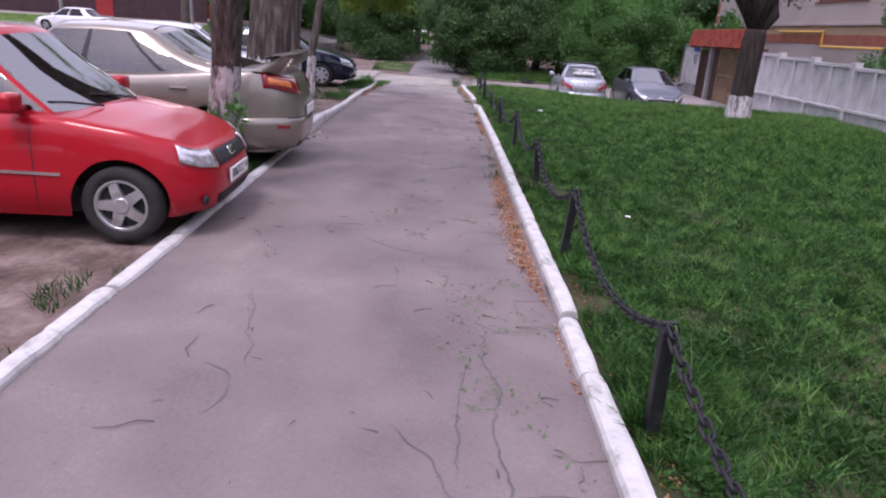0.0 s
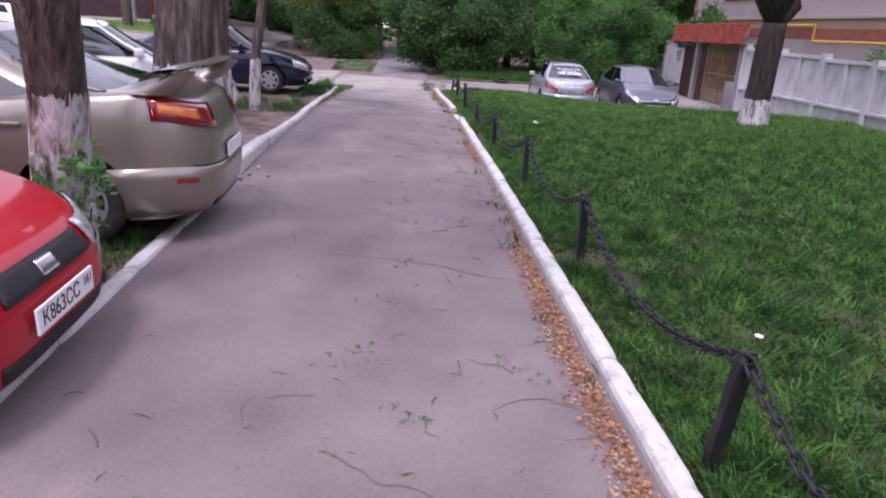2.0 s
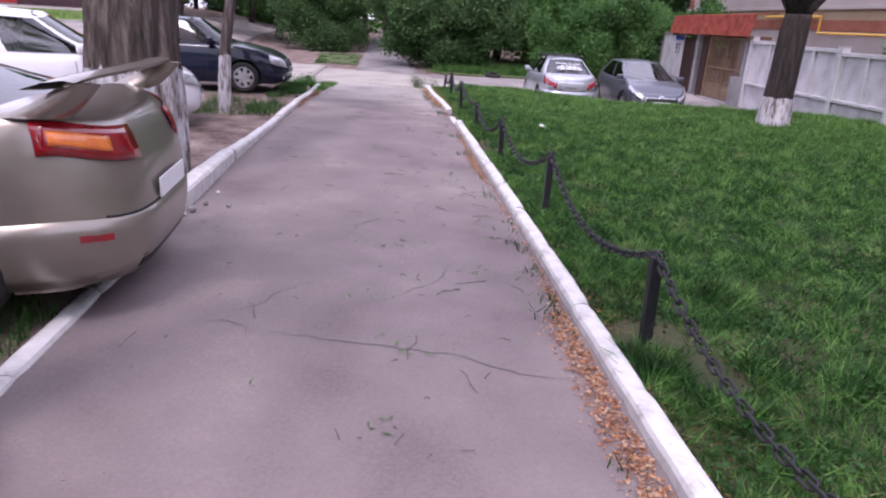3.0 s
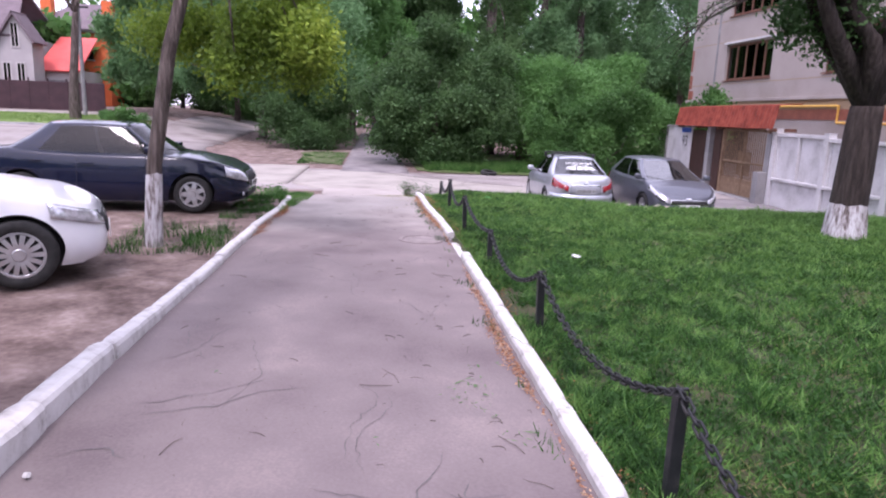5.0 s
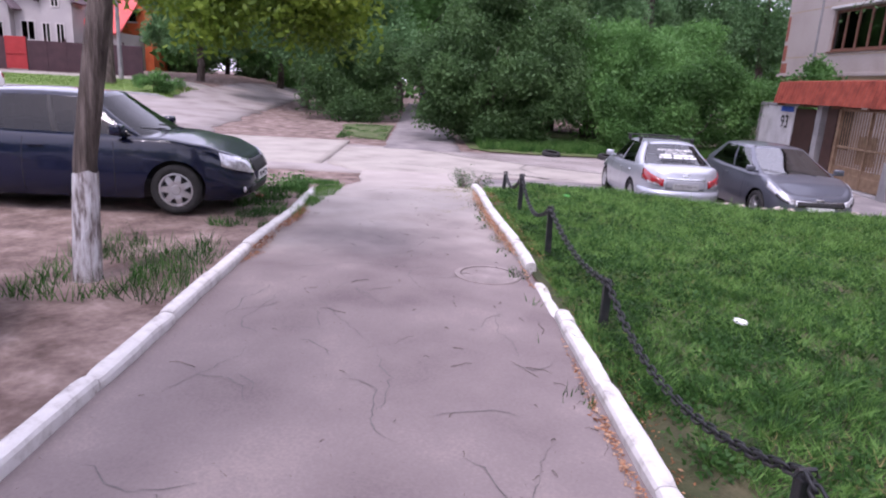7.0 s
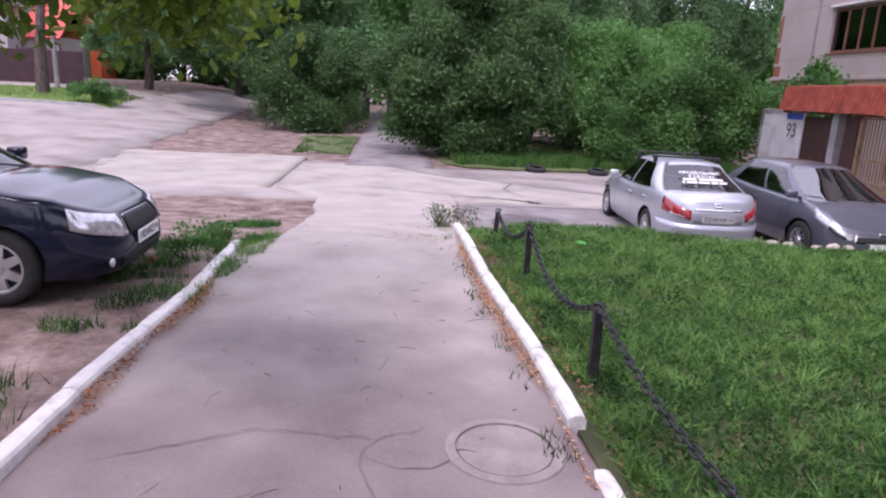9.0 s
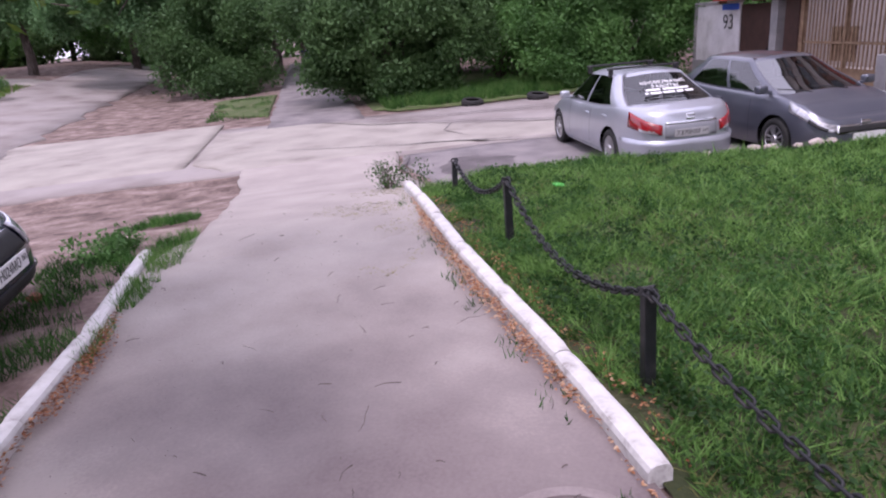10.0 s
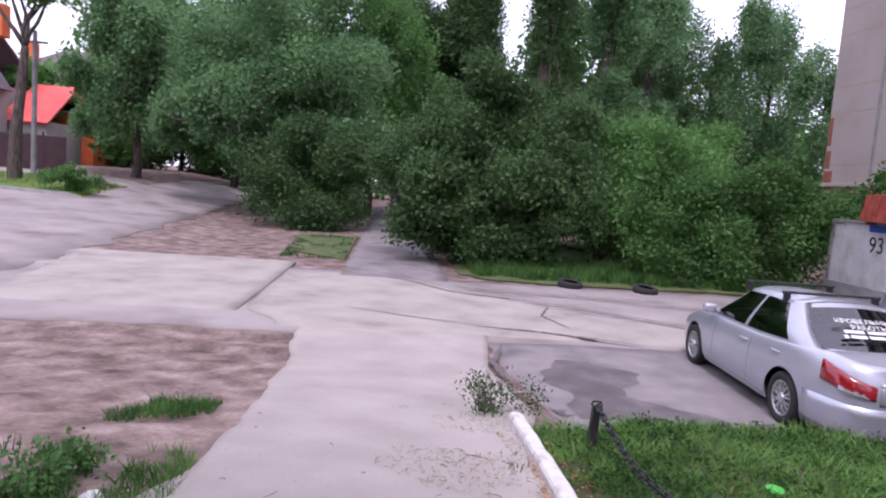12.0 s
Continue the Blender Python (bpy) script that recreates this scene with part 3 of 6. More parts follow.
    a[:, 2] -= droop
    a /= np.linalg.norm(a, axis=1, keepdims=True)
    b = np.cross(a, rng.normal(0, 1, (n, 3)))
    b /= np.linalg.norm(b, axis=1, keepdims=True) + 1e-9
    s = size * rng.uniform(0.6, 1.4, (n, 1))
    q = np.empty((n, 4, 3))
    q[:, 0] = c - a * s
    q[:, 1] = c - a * s * 0.1 + b * s * narrow
    q[:, 2] = c + a * s
    q[:, 3] = c - a * s * 0.1 - b * s * narrow
    return q.reshape(-1, 3)


def clump_centres(centre, radii, n, rng, hollow=0.55, lumps=9):
    """Points in an uneven crown: the union of several lumps near the skin of an ellipsoid."""
    centre, radii = np.asarray(centre, float), np.asarray(radii, float)
    d = rng.normal(0, 1, (lumps, 3))
    d /= np.linalg.norm(d, axis=1, keepdims=True)
    lump_c = d * rng.uniform(0.25, 0.95, (lumps, 1))
    lump_r = rng.uniform(0.16, 0.46, lumps)
    pick = rng.integers(0, lumps, n)
    e = rng.normal(0, 1, (n, 3))
    e /= np.linalg.norm(e, axis=1, keepdims=True)
    r = rng.uniform(hollow, 1.0, (n, 1))
    p = lump_c[pick] + e * r * lump_r[pick][:, None]
    return centre + p * radii


def trunk_mesh(points, radii, sides=14, ridges=0.06, seed=0.0, rag=0.0):
    """A trunk with a ridged, uneven skin and a flared foot."""
    bm = bmesh.new()
    pts = [Vector(p) for p in points]
    fine_p, fine_r = [], []
    for i in range(len(pts) - 1):
        n = max(2, int((pts[i + 1] - pts[i]).length / 0.12))
        for k in range(n):
            fine_p.append(pts[i].lerp(pts[i + 1], k / n))
            fine_r.append(radii[i] + (radii[i + 1] - radii[i]) * k / n)
    fine_p.append(pts[-1])
    fine_r.append(radii[-1])
    rings = []
    for p, r in zip(fine_p, fine_r):
        ring = []
        for k in range(sides):
            a = math.tau * k / sides
            f = 1 + ridges * noise.noise((math.cos(a) * 2.2 + seed, math.sin(a) * 2.2, p.z * 0.8)) * 2 + ridges * (0.5 if k % 2 else -0.5) * (0.4 if sides > 30 else 1)
            if sides > 30:
                f += ridges * (1.1 * noise.noise((math.cos(a) * 7 + seed, math.sin(a) * 7, p.z * 1.3)) - 0.9 * abs(noise.noise((math.cos(a) * 4.5, math.sin(a) * 4.5 + seed, p.z * 0.7))))
            ring.append(bm.verts.new(p + Vector((math.cos(a) * r * f, math.sin(a) * r * f, 0))))
        rings.append(ring)
    if rag:
        # an uneven brushed edge
        for k, v in enumerate(rings[-1]):
            v.co.z += rag * (noise.noise((k * 0.9, seed, 0)) + 0.8 * noise.noise((k * 2.3, seed, 4)))
    for a, b in zip(rings, rings[1:]):
        for k in range(sides):
            bm.faces.new((a[k], a[(k + 1) % sides], b[(k + 1) % sides], b[k]))
    if not rag:
        bm.faces.new(rings[-1])
    return bm


def limbs_bm(start, ends, r0, rng, bend=0.25):
    bm = bmesh.new()
    tmp = bpy.data.meshes.new("tmp")
    for e in ends:
        s, t = Vector(start), Vector(e)
        n = 5
        pts, rad = [], []
        for k in range(n + 1):
            f = k / n
            p = s.lerp(t, f) + Vector((rng.uniform(-1, 1), rng.uniform(-1, 1), rng.uniform(-0.3, 0.8))) * bend * math.sin(f * math.pi)
            pts.append(p)
            rad.append(r0 * (1 - 0.8 * f))
        one = tube(pts, rad, 7)
        one.to_mesh(tmp)
        one.free()
        bm.from_mesh(tmp)
    bpy.data.meshes.remove(tmp)
    return bm


def tree(name, label, base, trunk, radii, crowns, leaf, per, spread, size, wash=0.0, limb_r=0.1, seed=1, sides=14, bark="bark", droop=0.3, ridges=0.06, group=""):
    """A tree: trunk, limewashed foot, limbs and a crown of small leaves. crowns: (centre, radii, clumps), all from the base."""
    rng = np.random.default_rng(seed)
    rr = random.Random(seed)
    ob = thing(name, label, "tree", group, Matrix.Translation(base))
    if wash:
        k = wash / max(0.1, trunk[1][2])
        cut = Vector(trunk[0]).lerp(Vector(trunk[1]), k)
        rc = radii[0] + (radii[1] - radii[0]) * k
        part("whitewashed_foot", trunk_mesh([trunk[0], tuple(cut)], [radii[0] + 0.006, rc + 0.006], sides, ridges, seed, 0.07), M["limebark"], ob, "whitewashed trunk foot", True)
    part("trunk", trunk_mesh(trunk, radii, sides, ridges, seed), M[bark], ob, smooth=True)
    top = trunk[-1]
    low = trunk[len(trunk) // 2] if len(trunk) > 2 else trunk[-1]
    allc = []
    for c, r, n in crowns:
        ends = [tuple(np.asarray(c) + np.asarray(r) * np.array([rr.uniform(-0.6, 0.6), rr.uniform(-0.6, 0.6), rr.uniform(-0.4, 0.5)])) for _ in range(3)]
        part("limb", limbs_bm(top, ends, limb_r, rr), M[bark], ob, smooth=True)
        allc.append(clump_centres(c, r, n, rng))
    cr = leaves_at(np.concatenate(allc), per, spread, size, rng, droop)
    link("crown", soup("crown", cr, 4), M[leaf], ob)
    return ob


def bush(name, label, base, blobs, leaf, per, spread, size, seed=1, category="bush", stems=5, kind=""):
    rng = np.random.default_rng(seed)
    rr = random.Random(seed)
    ob = thing(name, label, category, m=Matrix.Translation(base))
    allc = [clump_centres(c, r, n, rng, lumps=12) for c, r, n in blobs]
    c0, r0, _ = blobs[0]
    ends = [(c0[0] + rr.uniform(-0.5, 0.5) * r0[0], c0[1] + rr.uniform(-0.5, 0.5) * r0[1], c0[2] + rr.uniform(-0.2, 0.4) * r0[2]) for _ in range(stems)]
    part("stem", limbs_bm((c0[0], c0[1], -0.1), ends, max(0.008, 0.03 * r0[2]), rr, 0.12 * r0[2]), M["bark"], ob, smooth=True)
    link("leaves", soup("leaves", leaves_at(np.concatenate(allc), per, spread, size, rng, 0.2), 4), M[leaf], ob)
    return ob


def G(x, y, dz=0.0):
    return (x, y, ground_z(x, y) + dz)


# beside the parked cars
tree("tree", "grey-barked tree with a worn whitewashed foot between parked cars", G(-2.06, 6.42), [(-0.05, 0.05, -0.1), (0.18, -0.25, 1.2), (0.34, -0.55, 2.2), (0.6, -0.9, 4.2), (0.7, -1.0, 6.0)], [0.175, 0.13, 0.13, 0.12, 0.1],
     [((0.2, -2.0, 8.2), (2.4, 2.4, 1.8), 260)], "leaf_mid", 22, 0.16, 0.055, wash=1.2, seed=3, sides=48, ridges=0.13)
tree("tree", "massive furrowed old tree with a whitewashed foot", G(-2.35, 10.22), [(-0.03, 0, -0.1), (0.02, 0.15, 1.4), (0.12, 0.6, 4.0), (0.2, 0.9, 8.0)], [0.425, 0.385, 0.38, 0.3],
     [((-1.5, -1.5, 11.5), (3.2, 3.2, 2.4), 320)], "leaf_mid", 24, 0.2, 0.06, wash=1.1, limb_r=0.2, seed=4, sides=96, ridges=0.075)
tree("tree", "slender leaning tree with a whitewashed foot in weeds", G(-2.66, 15.55), [(0, 0, -0.1), (0.06, 0, 1.0), (0.3, 0, 2.4), (0.8, 0.05, 4.2), (1.0, 0.1, 5.5)], [0.11, 0.092, 0.085, 0.075, 0.04],
     [((0.1, 2.5, 2.95), (1.1, 0.8, 0.6), 200), ((1.5, 0.5, 2.55), (0.78, 0.7, 0.6), 380), ((0.6, 1.8, 4.6), (2.4, 1.8, 1.2), 260), ((0.2, 0.5, 6.5), (2.5, 2.5, 1.4), 200)], "leaf_yellow", 44, 0.16, 0.034, wash=0.9, limb_r=0.045, seed=5, sides=14, ridges=0.03)
# on the lawn
tree("tree", "dark forked tree with a whitewashed foot on the lawn", G(8.46, 17.4), [(0, 0, -0.1), (0.0, 0, 0.6), (0.03, 0, 1.9), (0.05, 0, 2.3)], [0.36, 0.29, 0.27, 0.25],
     [((-0.8, 0.0, 4.3), (0.9, 1.0, 1.4), 260), ((1.0, 0.3, 4.4), (1.3, 1.2, 1.7), 380), ((0.1, 0.2, 6.4), (2.2, 2.0, 1.8), 420), ((-1.6, -0.2, 5.2), (1.0, 0.8, 0.5), 60)], "leaf_dark", 26, 0.15, 0.05, wash=0.62, limb_r=0.2, seed=6, sides=24, bark="bark2")
lawn_tree = [o for o in scene.objects if o.name.startswith("tree") and o.parent is None][-1]
rb, tips = random.Random(61), []
for k in range(7):
    e = Vector((-3.3 - 0.55 * rb.random(), rb.uniform(-0.3, 0.3), 2.75 + 0.5 * rb.random()))
    pts = [Vector((-0.2, 0, 3.3)), Vector((-1.2, 0.05 * k - 0.1, 4.05)), Vector((-2.3, 0.06 * k - 0.15, 3.95 + 0.03 * k)), Vector((-3.0, e.y, 3.55 + 0.04 * k)), e]
    curve = [pts[j].lerp(pts[j + 1], f / 4) for j in range(4) for f in range(4)] + [e]
    part("drooping_branch", tube(curve, [0.034 * (1 - 0.85 * j / 16) / (1 if k == 0 else 1.7) for j in range(17)], 6), M["bark2"], lawn_tree, smooth=True)
    tips += [tuple(c) for c in curve[9:]]
link("leaves", soup("leaves", leaves_at(np.array(tips), 9, 0.07, 0.02, np.random.default_rng(62), 0.6), 4), M["leaf_dark"], lawn_tree)


# ---------- cars ----------
def interp(table, x):
    for (a, va), (b, vb) in zip(table, table[1:]):
        if x <= b:
            if x <= a:
                return va
            t = (x - a) / (b - a)
            t = t * t * (3 - 2 * t) * 0.5 + t * 0.5
            return va + (vb - va) * t
    return table[-1][1]


def grid_bm(rows):
    """A sheet of quads through rows of points."""
    bm = bmesh.new()
    vs = [[bm.verts.new(p) for p in r] for r in rows]
    for a, b in zip(vs, vs[1:]):
        for k in range(len(a) - 1):
            try:
                bm.faces.new((a[k], a[k + 1], b[k + 1], b[k]))
            except ValueError:
                pass
    return bm


def thick(bm, d):
    """Gives a sheet a thickness along its normals."""
    bmesh.ops.recalc_face_normals(bm, faces=bm.faces)
    bmesh.ops.solidify(bm, geom=list(bm.faces), thickness=d)
    return bm


def lathe(profile, n=36):
    """A ring about y from (radius, y) pairs."""
    bm = bmesh.new()
    rings = [[bm.verts.new((r * math.cos(math.tau * k / n), y, r * math.sin(math.tau * k / n))) for k in range(n)] for r, y in profile]
    for a, b in zip(rings, rings[1:]):
        for k in range(n):
            bm.faces.new((a[k], a[(k + 1) % n], b[(k + 1) % n], b[k]))
    return bm


WHEELS = {}


def wheel_parts(r, w, spokes, style):
    key = (r, w, spokes, style)
    if key in WHEELS:
        return WHEELS[key]
    ri = r * 0.66
    bm = lathe([(ri, w * 0.42), (ri + 0.012, w * 0.5), (r * 0.84, w * 0.52), (r * 0.95, w * 0.47), (r * 0.995, w * 0.36), (r, 0), (r * 0.995, -w * 0.36), (r * 0.95, -w * 0.47), (ri, -w * 0.5), (ri, w * 0.42)])
    tyre = bpy.data.meshes.new("tyre")
    bm.to_mesh(tyre)
    bm.free()
    tyre.materials.append(M["rubber"])
    tyre.polygons.foreach_set("use_smooth", [True] * len(tyre.polygons))
    bm = lathe([(ri + 0.004, w * 0.45), (ri - 0.012, w * 0.46), (ri - 0.02, w * 0.40), (ri - 0.024, w * 0.1)])
    hub = 0.07
    for k in range(spokes):
        a = math.tau * k / spokes
        for s in ((-1, 1) if style == "double" else (0,)):
            w0, w1 = (0.010, 0.014) if style == "double" else ((0.045, 0.03) if style == "star" else (0.02, 0.022))
            pts = []
            for rad, hw, y in ((hub * 0.6, w0, w * 0.42), (ri * 0.55, (w0 + w1) / 2, w * 0.45), (ri - 0.012, w1, w * 0.40)):
                for side in (-1, 1):
                    off = side * hw + s * (0.012 + 0.03 * rad / ri)
                    pts.append((math.cos(a) * rad - math.sin(a) * off, y, math.sin(a) * rad + math.cos(a) * off))
            v = [bm.verts.new(p) for p in pts] + [bm.verts.new((p[0], p[1] - 0.03, p[2])) for p in pts]
            for q in ((0, 1, 3, 2), (2, 3, 5, 4), (0, 2, 8, 6), (2, 4, 10, 8), (1, 7, 9, 3), (3, 9, 11, 5)):
                bm.faces.new([v[i] for i in q])
    c = bmesh.ops.create_cone(bm, cap_ends=True, segments=16, radius1=hub, radius2=hub * 0.75, depth=0.03)
    bmesh.ops.rotate(bm, verts=c["verts"], cent=(0, 0, 0), matrix=Matrix.Rotation(radians(-90), 3, "X"))
    bmesh.ops.translate(bm, verts=c["verts"], vec=(0, w * 0.43, 0))
    rim = bpy.data.meshes.new("rim")
    bm.to_mesh(rim)
    bm.free()
    rim.materials.append(M["rim"])
    # Dark disc behind the spokes paints the shade inside the wheel.
    bm = lathe([(0.001, w * 0.2), (ri - 0.02, w * 0.2)])
    disc = bpy.data.meshes.new("brake_disc")
    bm.to_mesh(disc)
    bm.free()
    disc.materials.append(M["dark"])
    WHEELS[key] = (tyre, rim, disc)
    return WHEELS[key]


def words(name, text, size, material, parent, m, depth=0.002, stretch=1.0):
    c = bpy.data.curves.new(name, "FONT")
    c.body, c.size, c.extrude, c.align_x, c.align_y = text, size, depth, "CENTER", "CENTER"
    tmp = bpy.data.objects.new(name, c)
    scene.collection.objects.link(tmp)
    me = bpy.data.meshes.new_from_object(tmp)
    bpy.data.objects.remove(tmp)
    ob = link(name, me, material, parent)
    ob.matrix_basis = m @ Matrix.Diagonal((stretch, 1, 1, 1))
    return ob


def car(name, label, category, m, body, L, W, H, axle_f, axle_r, r, shoulder, glass, roof_w, windows, spokes=5, style="star", group="",
        head=None, tail=None, grille=None, lower=None, plates=(), glassm="glass", belt_w=None, arch=0.055, sill=0.2, power=5.0, nose=0.10, rearlean=0.05, sides=(1, -1), fogs=False, trim=None, mirrors=True, moulding=None, handles=(), seats=True, dark_pillars=False, fog_mat="lamp", bumper_out=0.03):
    """A car with its nose along +x. shoulder: heights of the body's upper edge along x. glass: x of windscreen foot, roof front, roof rear, rear-screen foot.
    windows: spans along the side, as fractions of the greenhouse. head, tail: lamp patches (from, to, low, low2, high, high2, material) by metres round the outline."""
    ob = thing(name, label, category, group, m)
    a, b = L / 2, W / 2
    P_body, cap_x = M[body], L / 2 * 0.93

    def out_x(y):
        return a * max(0.0, 1 - (y / b) ** power) ** (1 / power)

    def out_y(x):
        return b * max(0.0, 1 - abs(x / a) ** power) ** (1 / power)

    ra = r + arch
    cut = out_x(0.8 * b)
    xs = {round(cut - 2 * cut * k / 40, 4) for k in range(41)}
    for ax in (axle_f, axle_r):
        xs = {x for x in xs if abs(x - ax) > ra + 0.02}
        xs |= {round(ax + ra * math.cos(math.pi * k / 18), 4) for k in range(19)} | {ax + ra + 0.004, ax - ra - 0.004}
    side = sorted(xs, reverse=True)
    outline = [(out_x(0.8 * b * k / 10), 0.8 * b * k / 10) for k in range(10)] + [(x, out_y(x)) for x in side] + [(-out_x(0.8 * b * k / 10), 0.8 * b * k / 10) for k in range(9, -1, -1)]
    dist = [0.0]
    for p, q in zip(outline, outline[1:]):
        dist.append(dist[-1] + math.hypot(p[0] - q[0], p[1] - q[1]))
    T = [(0, 0.07), (0.05, 0.035), (0.14, 0.012), (0.3, 0.0), (0.45, 0.0), (0.56, 0.006), (0.62, 0.004), (0.75, 0.018), (0.87, 0.035), (0.94, 0.052), (0.98, 0.075), (1.0, 0.11)]

    def low(x, y):
        z = sill - 0.02 if abs(x) < cut else sill
        for ax in (axle_f, axle_r):
            d = abs(x - ax)
            if d < ra and y > 0.6 * b:
                z = max(z, r + math.sqrt(max(0.0, ra * ra - d * d)))
        return z

    def surf(x, y, t, out=0.0, floor_z=None):
        ins = interp(T, t) - out
        e = abs(x / a) ** 10
        ins += e * ((nose if x > 0 else rearlean) * max(0.0, t - 0.45) ** 1.5 * 2 + 0.02 * (1 - t))
        zt = interp(shoulder, x)
        z0 = sill if floor_z is None else floor_z
        return Vector((x * (1 - ins / a), y * (1 - ins / b), z0 + (zt - z0) * t))

    def at_len(d, rear=False):
        d = dist[-1] - d if rear else d
        for k in range(len(dist) - 1):
            if dist[k + 1] >= d:
                f = (d - dist[k]) / max(1e-6, dist[k + 1] - dist[k])
                p, q = outline[k], outline[k + 1]
                return p[0] + (q[0] - p[0]) * f, p[1] + (q[1] - p[1]) * f
        return outline[-1]

    def flip(bm, s):
        if s < 0:
            bmesh.ops.scale(bm, vec=(1, -1, 1), verts=bm.verts)
            bmesh.ops.reverse_faces(bm, faces=bm.faces)
        return bm

    # lower shell, bonnet and boot lid
    xa, xb, xc, xd = glass
    whole = bmesh.new()
    tmp = bpy.data.meshes.new("tmp")
    for s in (1, -1):
        rows = []
        for k, (x, y) in enumerate(outline):
            lz = low(x, y)
            col = []
            zt = interp(shoulder, x)
            t0 = (lz - sill) / (zt - sill)
            for t, _ in T:
                tt = t0 + (1 - t0) * t
                col.append(surf(x, y, max(tt, -0.05)))
            rows.append(col)
        bm = grid_bm(rows)
        flip(bm, s).to_mesh(tmp)
        bm.free()
        whole.from_mesh(tmp)
        for lo_x, hi_x, crown in ((xa - 0.12, a + 1, 0.05), (-a - 1, xd + 0.06, 0.03)):
            rows = []
            for x, y in outline:
                if lo_x <= x <= hi_x:
                    edge = surf(x, y, 1.0)
                    rows.append([Vector((edge.x, edge.y * (1 - f), edge.z + crown * math.sin(min(1, f * 1.2) * math.pi / 2) * sm(0.0, 0.7, cap_x - abs(x)))) for f in (0, 0.08, 0.2, 0.4, 0.6, 0.8, 1.0)])
            bm = grid_bm(rows)
            flip(bm, s).to_mesh(tmp)
            bm.free()
            whole.from_mesh(tmp)
    bmesh.ops.remove_doubles(whole, verts=whole.verts, dist=0.0015)
    bmesh.ops.recalc_face_normals(whole, faces=whole.faces)
    shell = part("body", whole, P_body, ob, smooth=True)

    # greenhouse
    F = [0.0, 0.07, 0.3, 0.55, 0.78, 0.93, 1.0]
    gy = [0, 0.3, 0.55, 0.74, 0.88]
    stops = sorted({0.03, 0.97, *[v for w in windows for v in w], *[k / 14 for k in range(1, 14)]})
    bw = (belt_w or W * 0.455)

    def green(kind, v, f):
        x0, x1 = xa + (xb - xa) * f, xd + (xc - xd) * f
        mid, half = (x0 + x1) / 2, (x0 - x1) / 2
        w = bw + (roof_w - bw) * (f ** 1.25) + 0.015 * math.sin(f * math.pi)
        n = 7.0
        if kind == "front" or kind == "rear":
            y = v * w
            x = mid + (half if kind == "front" else -half) * (1 - v ** n) ** (1 / n) - (0.10 if kind == "front" else -0.05) * v * v * (1 - 0.3 * f)
        else:
            x = x0 - 0.10 * (1 - 0.3 * f) * max(0, 1 - v * 6) - (x0 - x1 - 0.1 * 0) * v
            u = (x - mid) / half
            y = w * max(0.02, 1 - abs(u) ** n) ** (1 / n)
        base = interp(shoulder, x0 - (x0 - x1) * v if kind == "side" else (x0 if kind == "front" else x1)) - 0.015
        if kind == "side":
            base = interp(shoulder, max(min(x, xa - 0.05), xd + 0.02)) - 0.015
        top = H - 0.055 * (y / roof_w) ** 2 - 0.03 * ((x - (xb + xc) / 2) / ((xb - xc) / 2)) ** 2 * (1 if f > 0.5 else f * 2)
        return Vector((x, y, base + (top - base) * f))

    ring = [("front", v) for v in gy] + [("side", v) for v in stops] + [("rear", v) for v in reversed(gy)]
    frame_bm = bmesh.new()
    panes = []
    for s in (1, -1):
        grid = [[green(k, v, f) * 1.0 for f in F] for k, v in ring]
        for p in grid:
            for q in p:
                q.y *= s
        bm = bmesh.new()
        for i in range(len(ring) - 1):
            (ka, va), (kb, vb) = ring[i], ring[i + 1]
            for j in range(len(F) - 1):
                glassy = 1 <= j <= 4
                pane = None
                if glassy:
                    if ka == kb == "front" and vb <= 0.885:
                        pane = "windscreen"
                    elif ka == kb == "rear" and va <= 0.885:
                        pane = "rear_window"
                    elif ka == kb == "side":
                        for wi, (w0, w1) in enumerate(windows):
                            if w0 - 1e-6 <= va and vb <= w1 + 1e-6:
                                pane = ("side_window", s, wi)
                quad = [grid[i][j], grid[i + 1][j], grid[i + 1][j + 1], grid[i][j + 1]]
                if pane:
                    panes.append((pane, quad))
                elif dark_pillars and glassy and ka == kb == "side" and windows[0][0] <= va and vb <= windows[-1][1] + 1e-6:
                    panes.append((("window_trim", s, sum(w0 <= va for w0, _ in windows)), quad))
                else:
                    bm.faces.new([bm.verts.new(q) for q in quad])
        rows = [[Vector((p[-1].x, p[-1].y * (1 - f), p[-1].z + (H - 0.03 * ((p[-1].x - (xb + xc) / 2) / ((xb - xc) / 2)) ** 2 - p[-1].z) * (1 - (1 - f) ** 2))) for f in (0, 0.15, 0.4, 0.7, 1.0)] for p in grid]
        roof = grid_bm(rows)
        roof.to_mesh(tmp)
        roof.free()
        bm.from_mesh(tmp)
        bm.to_mesh(tmp)
        bm.free()
        frame_bm.from_mesh(tmp)
    bmesh.ops.remove_doubles(frame_bm, verts=frame_bm.verts, dist=0.0015)
    bmesh.ops.recalc_face_normals(frame_bm, faces=frame_bm.faces)
    part("roof", frame_bm, P_body, ob, smooth=True)
    kinds = {}
    for key, quad in panes:
        kinds.setdefault(key, []).append(quad)
    for key, quads in kinds.items():
        bm = bmesh.new()
        for q in quads:
            bm.faces.new([bm.verts.new(p) for p in q])
        bmesh.ops.remove_doubles(bm, verts=bm.verts, dist=0.0015)
        bmesh.ops.recalc_face_normals(bm, faces=bm.faces)
        part(key if isinstance(key, str) else key[0], bm, M["dark" if key[0] == "window_trim" else "screen" if key == "windscreen" and glassm == "glass" else glassm], ob, smooth=True)
    # dark interior
    mid_z = interp(shoulder, 0) - 0.06
    bm = bmesh.new()
